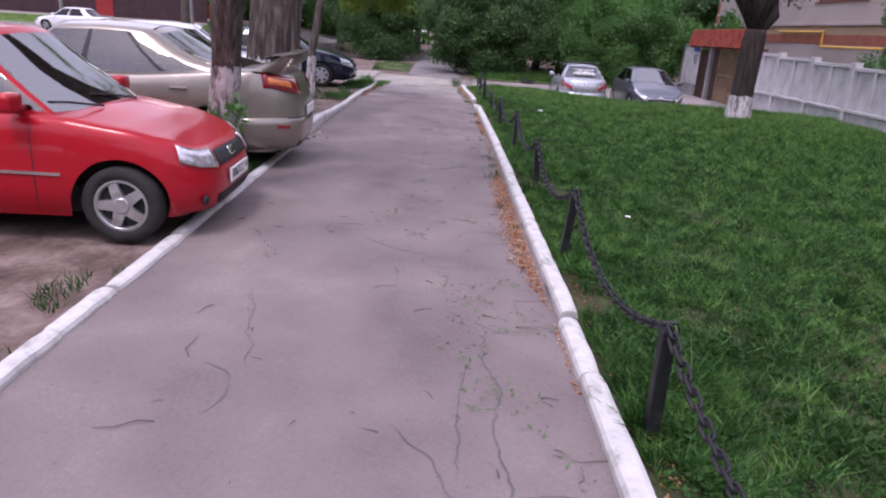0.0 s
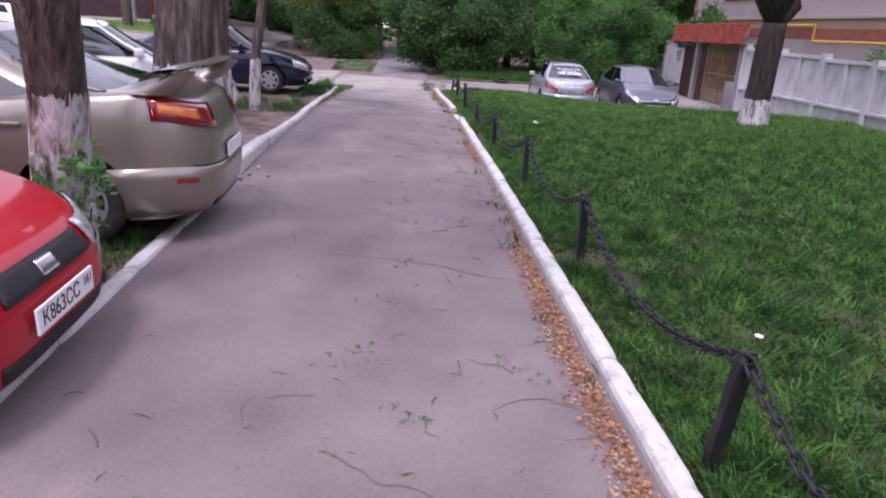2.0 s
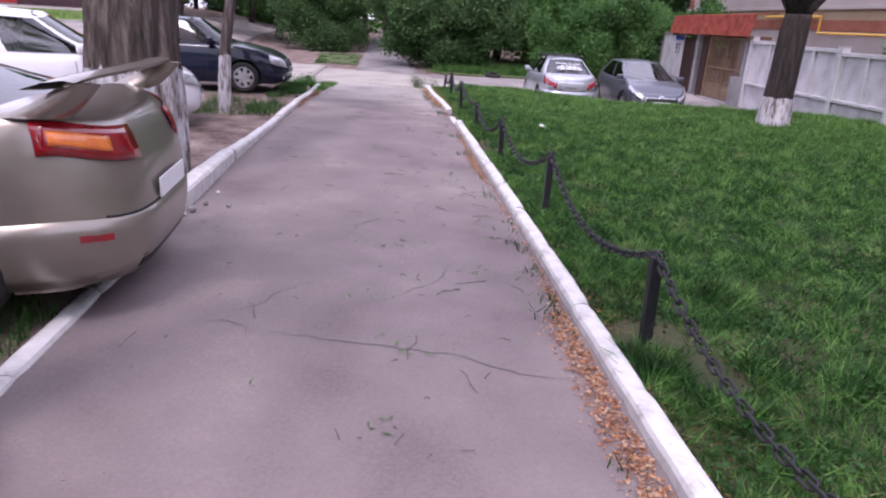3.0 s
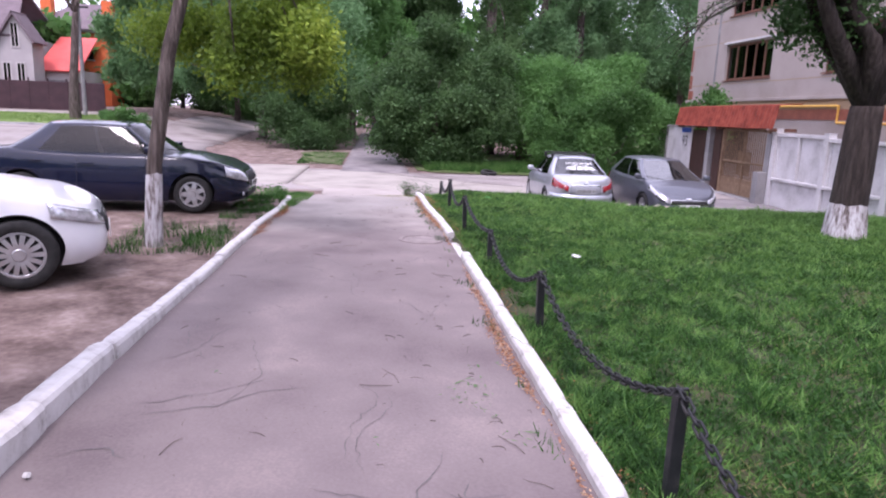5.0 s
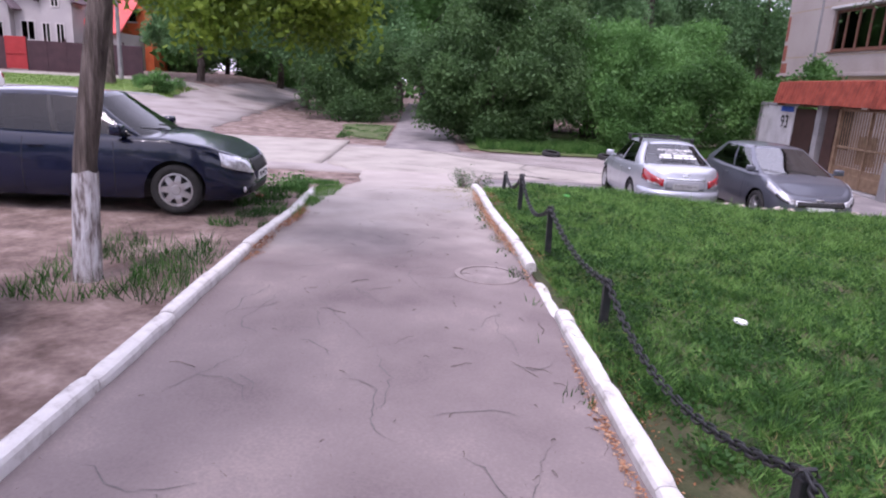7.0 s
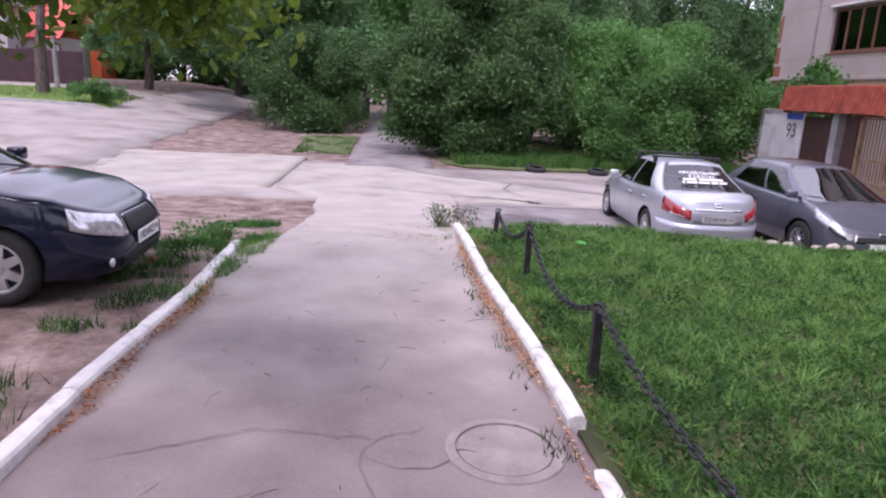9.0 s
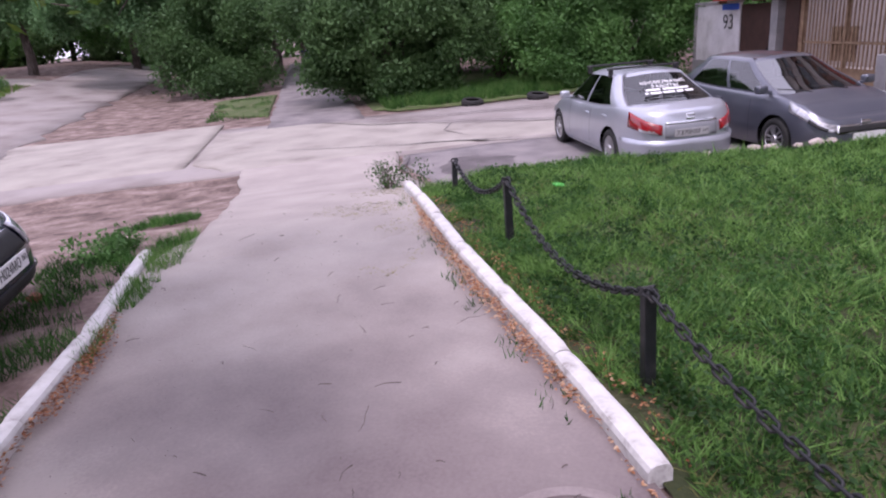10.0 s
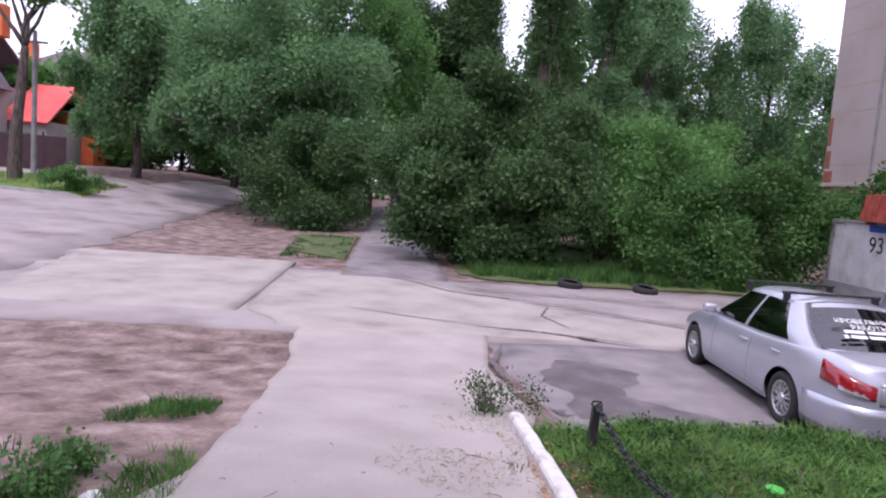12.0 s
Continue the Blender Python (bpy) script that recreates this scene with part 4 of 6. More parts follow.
    box(bm, xd + 0.1, xa - 0.1, -bw + 0.06, bw - 0.06, sill + 0.1, sill + 0.2)
    box(bm, xa - 0.45, xa - 0.12, -bw + 0.1, bw - 0.1, mid_z - 0.2, mid_z + 0.03, 0.03)
    box(bm, xd - 0.1, xd + 0.32, -bw + 0.12, bw - 0.12, mid_z - 0.1, mid_z - 0.02)
    part("interior", bm, M["seat"], ob)
    if seats:
        mx = (xb + xc) / 2
        for x0, ys in ((mx + 0.25, (-0.36, 0.36)), (mx - 0.75, (-0.4, 0.4))):
            for yy in ys:
                bm = bmesh.new()
                box(bm, x0 - 0.12, x0 + 0.02, yy - 0.24, yy + 0.24, sill + 0.2, mid_z + 0.12, 0.04)
                box(bm, x0 - 0.12, x0 - 0.02, yy - 0.12, yy + 0.12, mid_z + 0.14, mid_z + 0.3, 0.03)
                part("seat", bm, M["seat"], ob)
    # wells, underside
    bm = bmesh.new()
    box(bm, -a + 0.25, a - 0.25, -b + 0.24, b - 0.24, sill - 0.03, interp(shoulder, a - 0.3) - 0.12)
    part("underbody", bm, M["dark"], ob)
    # wheels
    tyre, rim, disc = wheel_parts(r, 0.19, spokes, style)
    for ax in (axle_f, axle_r):
        for s in (1, -1):
            wv = new("wheel", tyre)
            wv.parent = ob
            wv.matrix_basis = pose(ax, s * (b - 0.115), r, 0, 0, 0 if s > 0 else 180)
            for nm, me in (("rim", rim), ("brake_disc", disc)):
                q = new(nm, me)
                q.parent = wv

    def patch(nm, d0, d1, l0, l1, h0, h1, material, rear=False, out=0.008, nn=8, kk=4, which=(1, -1), lab=""):
        out += 0.006 if material in ("dark", "amber") else 0.0
        for s in which:
            rows = []
            for i in range(nn + 1):
                f = i / nn
                x, y = at_len(d0 + (d1 - d0) * f, rear)
                tl, th = l0 + (l1 - l0) * f, h0 + (h1 - h0) * f
                rows.append([surf(x, y, tl + (th - tl) * k / kk, out + 0.004 * math.sin(math.pi * k / kk)) for k in range(kk + 1)])
            bm = grid_bm(rows)
            flip(bm, s)
            thick(bm, -0.012)
            part(nm, bm, M[material], ob, lab, True)

    def centre_patch(nm, d1, l0, h0, material, rear=False, out=0.008, lab=""):
        rows = []
        for i in range(-10, 11):
            x, y = at_len(abs(d1 * i / 10), rear)
            col = [surf(x, y, l0 + (h0 - l0) * k / 4, out) for k in range(5)]
            rows.append([Vector((p.x, p.y * (1 if i >= 0 else -1), p.z)) for p in col])
        bm = grid_bm(rows)
        thick(bm, 0.01)
        part(nm, bm, M[material], ob, lab, True)

    for spec in head or ():
        patch("headlight", *spec)
    for spec in tail or ():
        patch("tail_light", *spec, rear=True)
    for nm, d1, l0, h0, material in grille or ():
        centre_patch(nm, d1, l0, h0, material, out=0.016 if nm == "grille" else (0.022 if nm == "badge" else 0.008))
    for nm, d1, l0, h0, material in lower or ():
        centre_patch(nm, d1, l0, h0, material, rear=True, out=bumper_out if nm == "rear_bumper" else (0.016 if nm in ("badge", "boot_trim") else 0.008))
    for s in sides:
        for x in trim or ():
            rows = [[surf(x + o, out_y(x), t / 10, 0.0015) for t in range(0, 11)] for o in (-0.004, 0.004)]
            bm = grid_bm(rows)
            part("door_gap", flip(bm, s), M["dark"], ob)
        for x in handles:
            p = surf(x, out_y(x), 0.80)
            bm = bmesh.new()
            box(bm, p.x - 0.09, p.x + 0.09, p.y - 0.012, p.y + 0.03, p.z - 0.014, p.z + 0.014, 0.01)
            part("door_handle", flip(bm, s), P_body, ob)
        if moulding:
            rows = [[surf(x, out_y(x), t, 0.012) for t in (moulding[0], moulding[0] + 0.015, moulding[0] + 0.03)] for x in [axle_r + ra + 0.05 + (axle_f - axle_r - 2 * ra - 0.1) * k / 10 for k in range(11)]]
            bm = thick(grid_bm(rows), 0.01)
            part("side_moulding", flip(bm, s), M[moulding[1]], ob)
        if mirrors:
            bm = bmesh.new()
            mx_, mz_ = xa - 0.42, interp(shoulder, xa - 0.4) + 0.02
            box(bm, mx_ - 0.07, mx_ + 0.07, bw + 0.03, bw + 0.2, mz_, mz_ + 0.13, 0.035)
            box(bm, mx_ - 0.02, mx_ + 0.04, bw - 0.05, bw + 0.06, mz_, mz_ + 0.04, 0.01)
            part("wing_mirror", flip(bm, s), P_body, ob, "", True)
        if fogs:
            p = surf(*at_len(0.62), 0.2, 0.01)
            bm = bmesh.new()
            bmesh.ops.create_uvsphere(bm, u_segments=12, v_segments=8, radius=0.05, matrix=Matrix.Translation(p) @ Matrix.Diagonal((0.4, 1, 0.8, 1)))
            part("fog_lamp", flip(bm, s), M[fog_mat], ob)
    for text, region, rear, z, tone in plates:
        x = -surf(-a, 0, 0.4, 0.02).length if rear else a
        sgn = -1 if rear else 1
        t = (z - sill) / (interp(shoulder, sgn * a) - sill)
        px = surf(sgn * a, 0, t, 0.022).x
        pl = boxpart("number_plate", -0.26, 0.26, -0.056, 0.056, -0.006, 0.006, M["dullplate" if tone else "plate"], ob, 0.003, "dusty white number plate" if tone else "white number plate")
        pl.matrix_basis = pose(px, 0, z, 90, 0, 90 * sgn)
        if text:
            words("lettering", text, 0.1, M["ink"], pl, Matrix.Translation((-0.055, 0, 0.0075)), 0.0008, 0.95)
            words("region_lettering", region, 0.065, M["ink"], pl, Matrix.Translation((0.2, 0.012, 0.0075)), 0.0008, 0.95)
    if xb > 0:
        for s in (0.25, -0.35):
            bm = tube([(xa - 0.02, s, interp(shoulder, xa) + 0.05), (xa - 0.12, s - 0.3, interp(shoulder, xa) + 0.1), (xa - 0.16, s - 0.5, interp(shoulder, xa) + 0.12)], 0.009, 5)
            part("wiper", bm, M["dark"], ob)
    bpy.data.meshes.remove(tmp)
    return ob, surf, at_len


M["grillemesh"] = mat("black_grille_mesh", [(0.006, 0.006, 0.006), (0.02, 0.02, 0.02)], 30, 0.6, 0.6, 150)
M["p_red"] = paint("red_car_paint", (0.40, 0.007, 0.016), 0.1, 0.0, 0.2, 0.45)
M["p_beige"] = paint("beige_metallic_paint", (0.30, 0.262, 0.22), 0.6, 0.1)
M["p_white"] = paint("white_car_paint", (0.78, 0.78, 0.8), 0.0)
M["p_black"] = paint("black_car_paint", (0.005, 0.008, 0.026), 0.0, 0.0, 0.25, 0.5, 0.2)
M["p_silver"] = paint("silver_metallic_paint", (0.47, 0.49, 0.545), 0.55)
M["p_grey"] = paint("grey_metallic_paint", (0.115, 0.122, 0.15), 0.5)
M["p_blue"] = paint("dark_blue_paint", (0.02, 0.03, 0.08), 0.3)


def car_pose(x, y, heading, dz=0.0):
    return pose(x, y, ground_z(x, y) + dz, 0, 0, heading)


HEAD = [(0.46, 0.98, 0.60, 0.66, 0.90, 0.88, "lamp")]
# red hatchback, nose over the kerb
red, _, _ = car("hatchback", "bright red hatchback parked with its nose over the kerb", "car", car_pose(-3.50, 5.33, 0.5), "p_red", 3.85, 1.68, 1.50, 1.29, -1.2, 0.285,
    [(-2.0, 0.9), (-1.5, 0.98), (-0.4, 0.93), (0.6, 0.91), (0.95, 0.90), (1.4, 0.835), (1.7, 0.765), (1.85, 0.71), (2.0, 0.68)], (1.05, 0.32, -1.35, -1.78), 0.56, [(0.05, 0.42), (0.46, 0.8)],
    head=[(0.44, 0.80, 0.66, 0.72, 0.93, 0.92, "lamp")], grille=[("grille", 0.38, 0.68, 0.90, "dark"), ("grille_bar", 0.37, 0.76, 0.775, "recess"), ("grille_bar", 0.37, 0.83, 0.845, "recess"), ("lower_grille", 0.46, 0.10, 0.24, "dark"), ("badge", 0.07, 0.73, 0.86, "chrome")],
    plates=[("К863СС", "161", False, 0.43, 0)], trim=(0.72, -0.32), moulding=(0.42, "chrome"), handles=(-0.12,), fogs=True, fog_mat="dark", tail=[(0.5, 0.8, 0.6, 0.6, 1.0, 1.0, "tail")])
bm = bmesh.new()
bmesh.ops.create_uvsphere(bm, u_segments=10, v_segments=6, radius=0.03, matrix=Matrix.Translation((0.88, -0.81, 0.66)) @ Matrix.Diagonal((1.3, 0.5, 0.8, 1)))
part("side_repeater", bm, M["amber"], red)
part("aerial", tube([(-1.2, 0, 1.46), (-1.5, 0, 1.72)], 0.005, 5), M["dark"], red)

# beige sedan, boot towards the walk
beige, b_surf, b_len = car("sedan", "dusty beige sedan with a boot spoiler backed over the kerb", "car", car_pose(-3.70, 7.96, 181.5, 0.03), "p_beige", 4.57, 1.76, 1.49, 1.30, -1.37, 0.32,
    [(-2.3, 1.03), (-2.0, 1.09), (-1.6, 1.06), (-0.5, 0.97), (0.9, 0.92), (1.3, 0.9), (1.8, 0.80), (2.3, 0.68)], (1.25, 0.42, -0.72, -1.74), 0.57, [(0.07, 0.40), (0.43, 0.70), (0.72, 0.84)], spokes=7, style="thin", dark_pillars=True, bumper_out=0.012,
    head=HEAD, tail=[(0.40, 0.98, 0.74, 0.78, 0.94, 0.95, "tail"), (0.62, 0.92, 0.81, 0.83, 0.89, 0.90, "amber")], plates=[("", "", True, 0.62, 0)], lower=[("rear_bumper", 1.3, 0.0, 0.42, "p_beige"), ("bumper_slot", 0.5, 0.02, 0.12, "dark"), ("boot_gap", 0.72, 0.425, 0.435, "dark")], trim=(0.75, -0.38), handles=(-0.22, -1.02), rearlean=0.10)
for s in (1, -1):
    rows = []
    for i in range(7):
        f = i / 6
        hw = 0.055 - 0.02 * f
        rows.append([Vector((-1.86 - 0.27 * f + o * (0.16 - 0.08 * f), s * (0.70 + 0.05 * f) + q * hw, 1.06 + 0.17 * f ** 1.4)) for o, q in ((1, 0), (0.5, 1), (-0.6, 1), (-1, 0), (-0.6, -1), (0.5, -1), (1, 0))])
    part("spoiler_foot", grid_bm(rows), M["p_beige"], beige, "", True)
    rows = [[b_surf(*b_len(0.70 + 0.16 * i / 5, True), t, 0.018) for t in (0.29, 0.31, 0.33)] for i in range(6)]
    bm = thick(grid_bm(rows), 0.008)
    if s < 0:
        bmesh.ops.scale(bm, vec=(1, -1, 1), verts=bm.verts)
    part("reflector", bm, M["tail"], beige)
rows = []
for i in range(-12, 13):
    f = i / 12
    zz = 1.235 - 0.035 * abs(f) ** 6
    x0 = -2.23 + 0.12 * abs(f) ** 3
    rows.append([Vector((x0 + d, 0.80 * f, zz + h)) for d, h in ((0.0, 0.035), (0.05, 0.045), (0.14, 0.03), (0.24, -0.005), (0.14, 0.0), (0.03, 0.012), (0.0, 0.035))])
part("spoiler", grid_bm(rows), M["p_beige"], beige, "boot spoiler", True)

# white sedan behind the old tree
car("sedan", "clean white sedan parked nose-in on bare earth", "car", car_pose(-4.89, 13.66, 20.0), "p_white", 4.5, 1.79, 1.48, 1.5, -1.15, 0.325,
    [(-2.3, 0.98), (-1.7, 1.0), (-0.5, 0.96), (0.9, 0.95), (1.3, 0.93), (1.8, 0.86), (2.3, 0.74)], (1.2, 0.35, -1.0, -1.72), 0.58, [(0.07, 0.42), (0.45, 0.8)], spokes=14, style="thin",
    head=[(0.5, 1.1, 0.62, 0.68, 0.86, 0.90, "lamp")], grille=[("grille", 0.42, 0.45, 0.8, "dark"), ("badge", 0.1, 0.66, 0.76, "chrome"), ("lower_grille", 0.4, 0.06, 0.2, "dark")], trim=(0.7, -0.4), handles=(-0.25, -1.05), plates=[("", "", False, 0.42, 0)], moulding=None)
# black sedan
car("sedan", "glossy black sedan parked side-on to the street", "car", car_pose(-4.18, 18.98, 0.5), "p_black", 4.5, 1.725, 1.445, 1.38, -1.22, 0.305,
    [(-2.25, 0.9), (-1.9, 0.98), (-1.5, 0.98), (-0.4, 0.93), (0.9, 0.92), (1.3, 0.915), (1.8, 0.85), (2.1, 0.76), (2.25, 0.71)], (1.18, 0.42, -0.95, -1.58), 0.55, [(0.07, 0.41), (0.44, 0.78)], spokes=7, style="star",
    head=[(0.42, 0.92, 0.58, 0.66, 0.93, 0.92, "lamp")], grille=[("grille", 0.36, 0.62, 0.9, "dark"), ("grille_bar", 0.37, 0.86, 0.90, "chrome"), ("grille_bar", 0.36, 0.74, 0.78, "chrome"), ("lower_grille", 0.5, 0.08, 0.26, "dark")], trim=(0.68, -0.38), handles=(-0.22, -1.0), plates=[("Н024МО", "161", False, 0.45, 0)], glassm="tint", fogs=True, dark_pillars=True)
# silver sedan with a roof rack
silver, s_surf, s_len = car("sedan", "silver sedan with a black roof rack and window lettering", "car", car_pose(5.78, 24.98, 85.0, 0.0), "p_silver", 4.53, 1.70, 1.47, 1.40, -1.2, 0.31,
    [(-2.3, 0.97), (-1.9, 1.02), (-1.5, 1.0), (-0.4, 0.93), (0.9, 0.91), (1.3, 0.89), (1.8, 0.78), (2.25, 0.66)], (1.22, 0.4, -0.95, -1.74), 0.54, [(0.07, 0.42), (0.45, 0.8)], spokes=8, style="double",
    head=HEAD, tail=[(0.44, 1.02, 0.56, 0.66, 0.74, 0.92, "tail")], plates=[("Х370НМ", "161", True, 0.65, 1)], lower=[("rear_bumper", 1.25, 0.0, 0.46, "p_silver"), ("plate_recess", 0.40, 0.50, 0.76, "recess"), ("boot_trim", 0.40, 0.76, 0.80, "chrome"), ("badge", 0.07, 0.82, 0.92, "chrome")], trim=(0.7, -0.36), handles=(-0.2, -1.0), moulding=(0.03, "p_silver"))
for x in (0.35, -0.6):
    part("rack_bar", tube([(x, -0.62, 1.485), (x, 0.62, 1.485)], 0.018, 6), M["dark"], silver, "black roof bar")
    for s in (1, -1):
        bm = bmesh.new()
        box(bm, x - 0.04, x + 0.04, s * 0.56 - 0.03, s * 0.56 + 0.03, 1.36, 1.49, 0.01)
        part("rack_foot", bm, M["dark"], silver)
for s in (1, -1):
    rows = [[s_surf(*s_len(0.50 + 0.3 * i / 5, True), t + 0.01 * i, 0.02) for t in (0.575, 0.60, 0.635)] for i in range(6)]
    bm = thick(grid_bm(rows), 0.006)
    if s < 0:
        bmesh.ops.scale(bm, vec=(1, -1, 1), verts=bm.verts)
    part("reversing_lamp", bm, M["lamp"], silver)
slope = math.degrees(math.atan2(1.43 - 1.0, -0.95 + 1.74))
SX, SZ = -1.37, 1.222
for k, (text, size) in enumerate((("КРОВЕЛЬНЫЕ", 0.105), ("РАБОТЫ", 0.105))):
    words("lettering", text, size, M["white"], silver, pose(SX + 0.085 - 0.095 * k, 0.0, SZ + 0.062 - 0.052 * k, 0, 0, 0) @ pose(0, 0, 0, 0, 0, -90) @ pose(0, 0, 0, slope, 0, 0), 0.002)
for k, x0, x1 in ((0, -0.34, -0.11), (0, -0.07, 0.34), (1, -0.38, -0.33), (1, -0.30, -0.12), (1, -0.09, 0.09), (1, 0.12, 0.23), (1, 0.26, 0.38)):
    o = boxpart("lettering_bar", x0, x1, -0.024, 0.024, 0, 0.004, M["white"], silver)
    o.matrix_basis = pose(SX - 0.085 - 0.075 * k, 0, SZ - 0.028 - 0.041 * k) @ pose(0, 0, 0, 0, 0, -90) @ pose(0, 0, 0, slope, 0, 0)
# grey hatchback
car("hatchback", "grey metallic hatchback parked facing the lawn", "car", car_pose(8.2, 24.32, -93, -0.04), "p_grey", 4.3, 1.80, 1.53, 1.25, -1.38, 0.325,
    [(-2.15, 1.0), (-1.6, 1.06), (-0.4, 1.0), (0.8, 0.98), (1.3, 0.97), (1.75, 0.88), (2.15, 0.68)], (1.38, 0.2, -1.3, -1.95), 0.58, [(0.1, 0.42), (0.45, 0.8)], spokes=5, style="double",
    head=[(0.50, 1.25, 0.60, 0.80, 0.80, 0.99, "lamp"), (0.62, 0.9, 0.62, 0.70, 0.70, 0.79, "dark")], grille=[("grille_rim", 0.50, 0.56, 0.82, "chrome"), ("grille", 0.47, 0.60, 0.78, "grillemesh"), ("badge", 0.08, 0.84, 0.92, "chrome"), ("lower_grille", 0.6, 0.05, 0.22, "dark")], trim=(0.62, -0.42), handles=(-0.28, -1.1), plates=[("", "", False, 0.42, 0)], tail=[(0.5, 0.9, 0.6, 0.6, 0.9, 0.9, "tail")])
# far cars
car("hatchback", "dark blue hatchback at the far end of the alley", "car", car_pose(2.0, 58.5, -100), "p_blue", 4.2, 1.75, 1.5, 1.25, -1.3, 0.31,
    [(-2.1, 0.98), (-0.4, 0.96), (0.9, 0.92), (1.6, 0.84), (2.1, 0.7)], (1.2, 0.3, -1.3, -1.9), 0.57, [(0.07, 0.42), (0.45, 0.8)], head=HEAD, plates=[("", "", False, 0.42, 0)], seats=False, glassm="tint")
car("sedan", "white sedan standing on the wide road", "car", car_pose(-21.8, 43.5, 175, 0.03), "p_white", 4.5, 1.74, 1.45, 1.36, -1.28, 0.31,
    [(-2.25, 0.95), (-0.4, 0.93), (0.9, 0.91), (1.6, 0.82), (2.25, 0.68)], (1.2, 0.4, -1.0, -1.68), 0.56, [(0.07, 0.42), (0.45, 0.8)], head=HEAD, tail=[(0.4, 0.9, 0.6, 0.6, 0.9, 0.86, "tail")], seats=False, glassm="tint")


# ---------- fence and gate along the far side of the lawn ----------
def fence_pose(y, z):
    """A local frame on the fence line: +x along the fence to the north, +y into the yard."""
    return Matrix.Translation((12.1 + 0.09 * (y - 18.3), y, z)) @ pose(0, 0, 0, 0, 0, 90 - math.degrees(math.atan(0.09))) @ Matrix.Diagonal((1, -1, 1, 1))


FENCE_Y = [16.2, 18.5, 20.9, 23.4, 26.0]
pf = thing("panel_fence", "whitewashed concrete panel fence with recessed fields", "fence")
for k, y in enumerate(FENCE_Y):
    top = 1.44 + 0.03 * (y - 18)
    bm = bmesh.new()
    lo = ground_z(12, y) - 0.2
    box(bm, -0.11, 0.11, -0.12, 0.1, lo, top + 0.03, 0.012)
    p = part("pillar", bm, M["panel"], pf)
    p.matrix_basis = fence_pose(y, 0)
    boxpart("cap", -0.12, 0.12, -0.13, 0.11, top + 0.03, top + 0.045, M["panel"], p, 0.01)
for y0, y1 in zip(FENCE_Y, FENCE_Y[1:]):
    ln, top = (y1 - y0) * math.hypot(1, 0.09), 1.42 + 0.03 * (y0 - 18)
    lo = min(ground_z(12, y0), ground_z(12, y1)) - 0.2
    p = boxpart("panel", 0.1, ln - 0.1, -0.02, 0.05, 0.22, top - 0.1, M["panel"], pf)
    p.matrix_basis = fence_pose(y0, 0)
    for nm, a in (("coping", (0.1, ln - 0.1, -0.10, 0.09, top - 0.1, top)), ("middle_rib", (ln / 2 - 0.05, ln / 2 + 0.05, -0.10, 0.0, 0.25, top - 0.1)), ("lower_rail", (0.1, ln - 0.1, -0.13, 0.05, 0.14, 0.22)),
                  ("plinth", (0.1, ln - 0.1, -0.05, 0.06, lo, 0.14)), ("end_rib", (0.1, 0.2, -0.05, 0.0, 0.22, top - 0.1)), ("end_rib", (ln - 0.2, ln - 0.1, -0.05, 0.0, 0.22, top - 0.1))):
        boxpart(nm, *a, M["panel"], p, 0.008)
wall_end = thing("yard_wall", "low rendered block wall at the end of the fence", "wall", m=fence_pose(9.0, 0))
boxpart("wall", 0, 7.1, -0.1, 0.15, -0.5, 1.32, M["panel"], wall_end, 0.01)
boxpart("coping", 0, 7.12, -0.14, 0.19, 1.32, 1.4, M["greyc"], wall_end, 0.01)

gate = thing("gate_pillar", "grey concrete gate pillar with a stepped foot", "pillar", "gate pillars", fence_pose(26.25, 0))
boxpart("shaft", -0.12, 0.14, -0.14, 0.12, -0.9, 1.55, M["greyc"], gate, 0.015)
boxpart("buttress", -0.14, 0.2, -0.42, -0.13, -0.9, 0.35, M["greyc"], gate, 0.02)
g2 = thing("gate_pillar", "grey concrete pillar beside the brown door", "pillar", "gate pillars", fence_pose(30.55, 0))
boxpart("shaft", -0.14, 0.16, -0.16, 0.12, -0.9, 1.72, M["greyc"], g2, 0.015)
g3 = thing("gate_pillar", "dark brown gate pillar", "pillar", "gate pillars", fence_pose(29.75, 0))
boxpart("shaft", -0.15, 0.42, -0.10, 0.12, -0.9, 1.7, M["brownm"], g3, 0.015)
leafg = thing("barred_gate", "ochre barred metal gate with a sheet-metal foot", "gate", m=fence_pose(26.45, 0))
for nm, a in (("stile", (0.0, 0.09, -0.05, 0.03, -0.6, 1.66)), ("stile", (1.5, 1.57, -0.04, 0.03, -0.6, 1.66)), ("stile", (3.02, 3.25, -0.06, 0.04, -0.75, 1.68)), ("rail", (0.0, 3.1, -0.03, 0.02, 1.58, 1.65)), ("rail", (0.0, 3.1, -0.03, 0.02, 0.5, 0.56)), ("rail", (0.0, 3.1, -0.03, 0.02, -0.3, -0.22))):
    boxpart(nm, *a, M["bars"], leafg, 0.006)
boxpart("foot_sheet", 0.05, 3.05, -0.02, 0.0, -0.6, -0.05, M["bars"], leafg)
boxpart("infill_sheet", 1.15, 2.05, 0.02, 0.03, 0.1, 0.9, M["bars"], leafg)
for k in range(23):
    boxpart("bar", 0.12 + 0.129 * k, 0.15 + 0.129 * k, -0.02, 0.005, -0.2, 1.58, M["bars"], leafg)
boxpart("threshold", 0.0, 3.2, -0.35, 0.1, -0.85, -0.62, M["greyc"], leafg, 0.02)
door = thing("yard_door", "dark brown sheet-metal yard door", "door", m=fence_pose(30.8, 0))
boxpart("leaf", 0, 1.55, -0.02, 0.03, -0.75, 1.55, M["brownm"], door, 0.005)
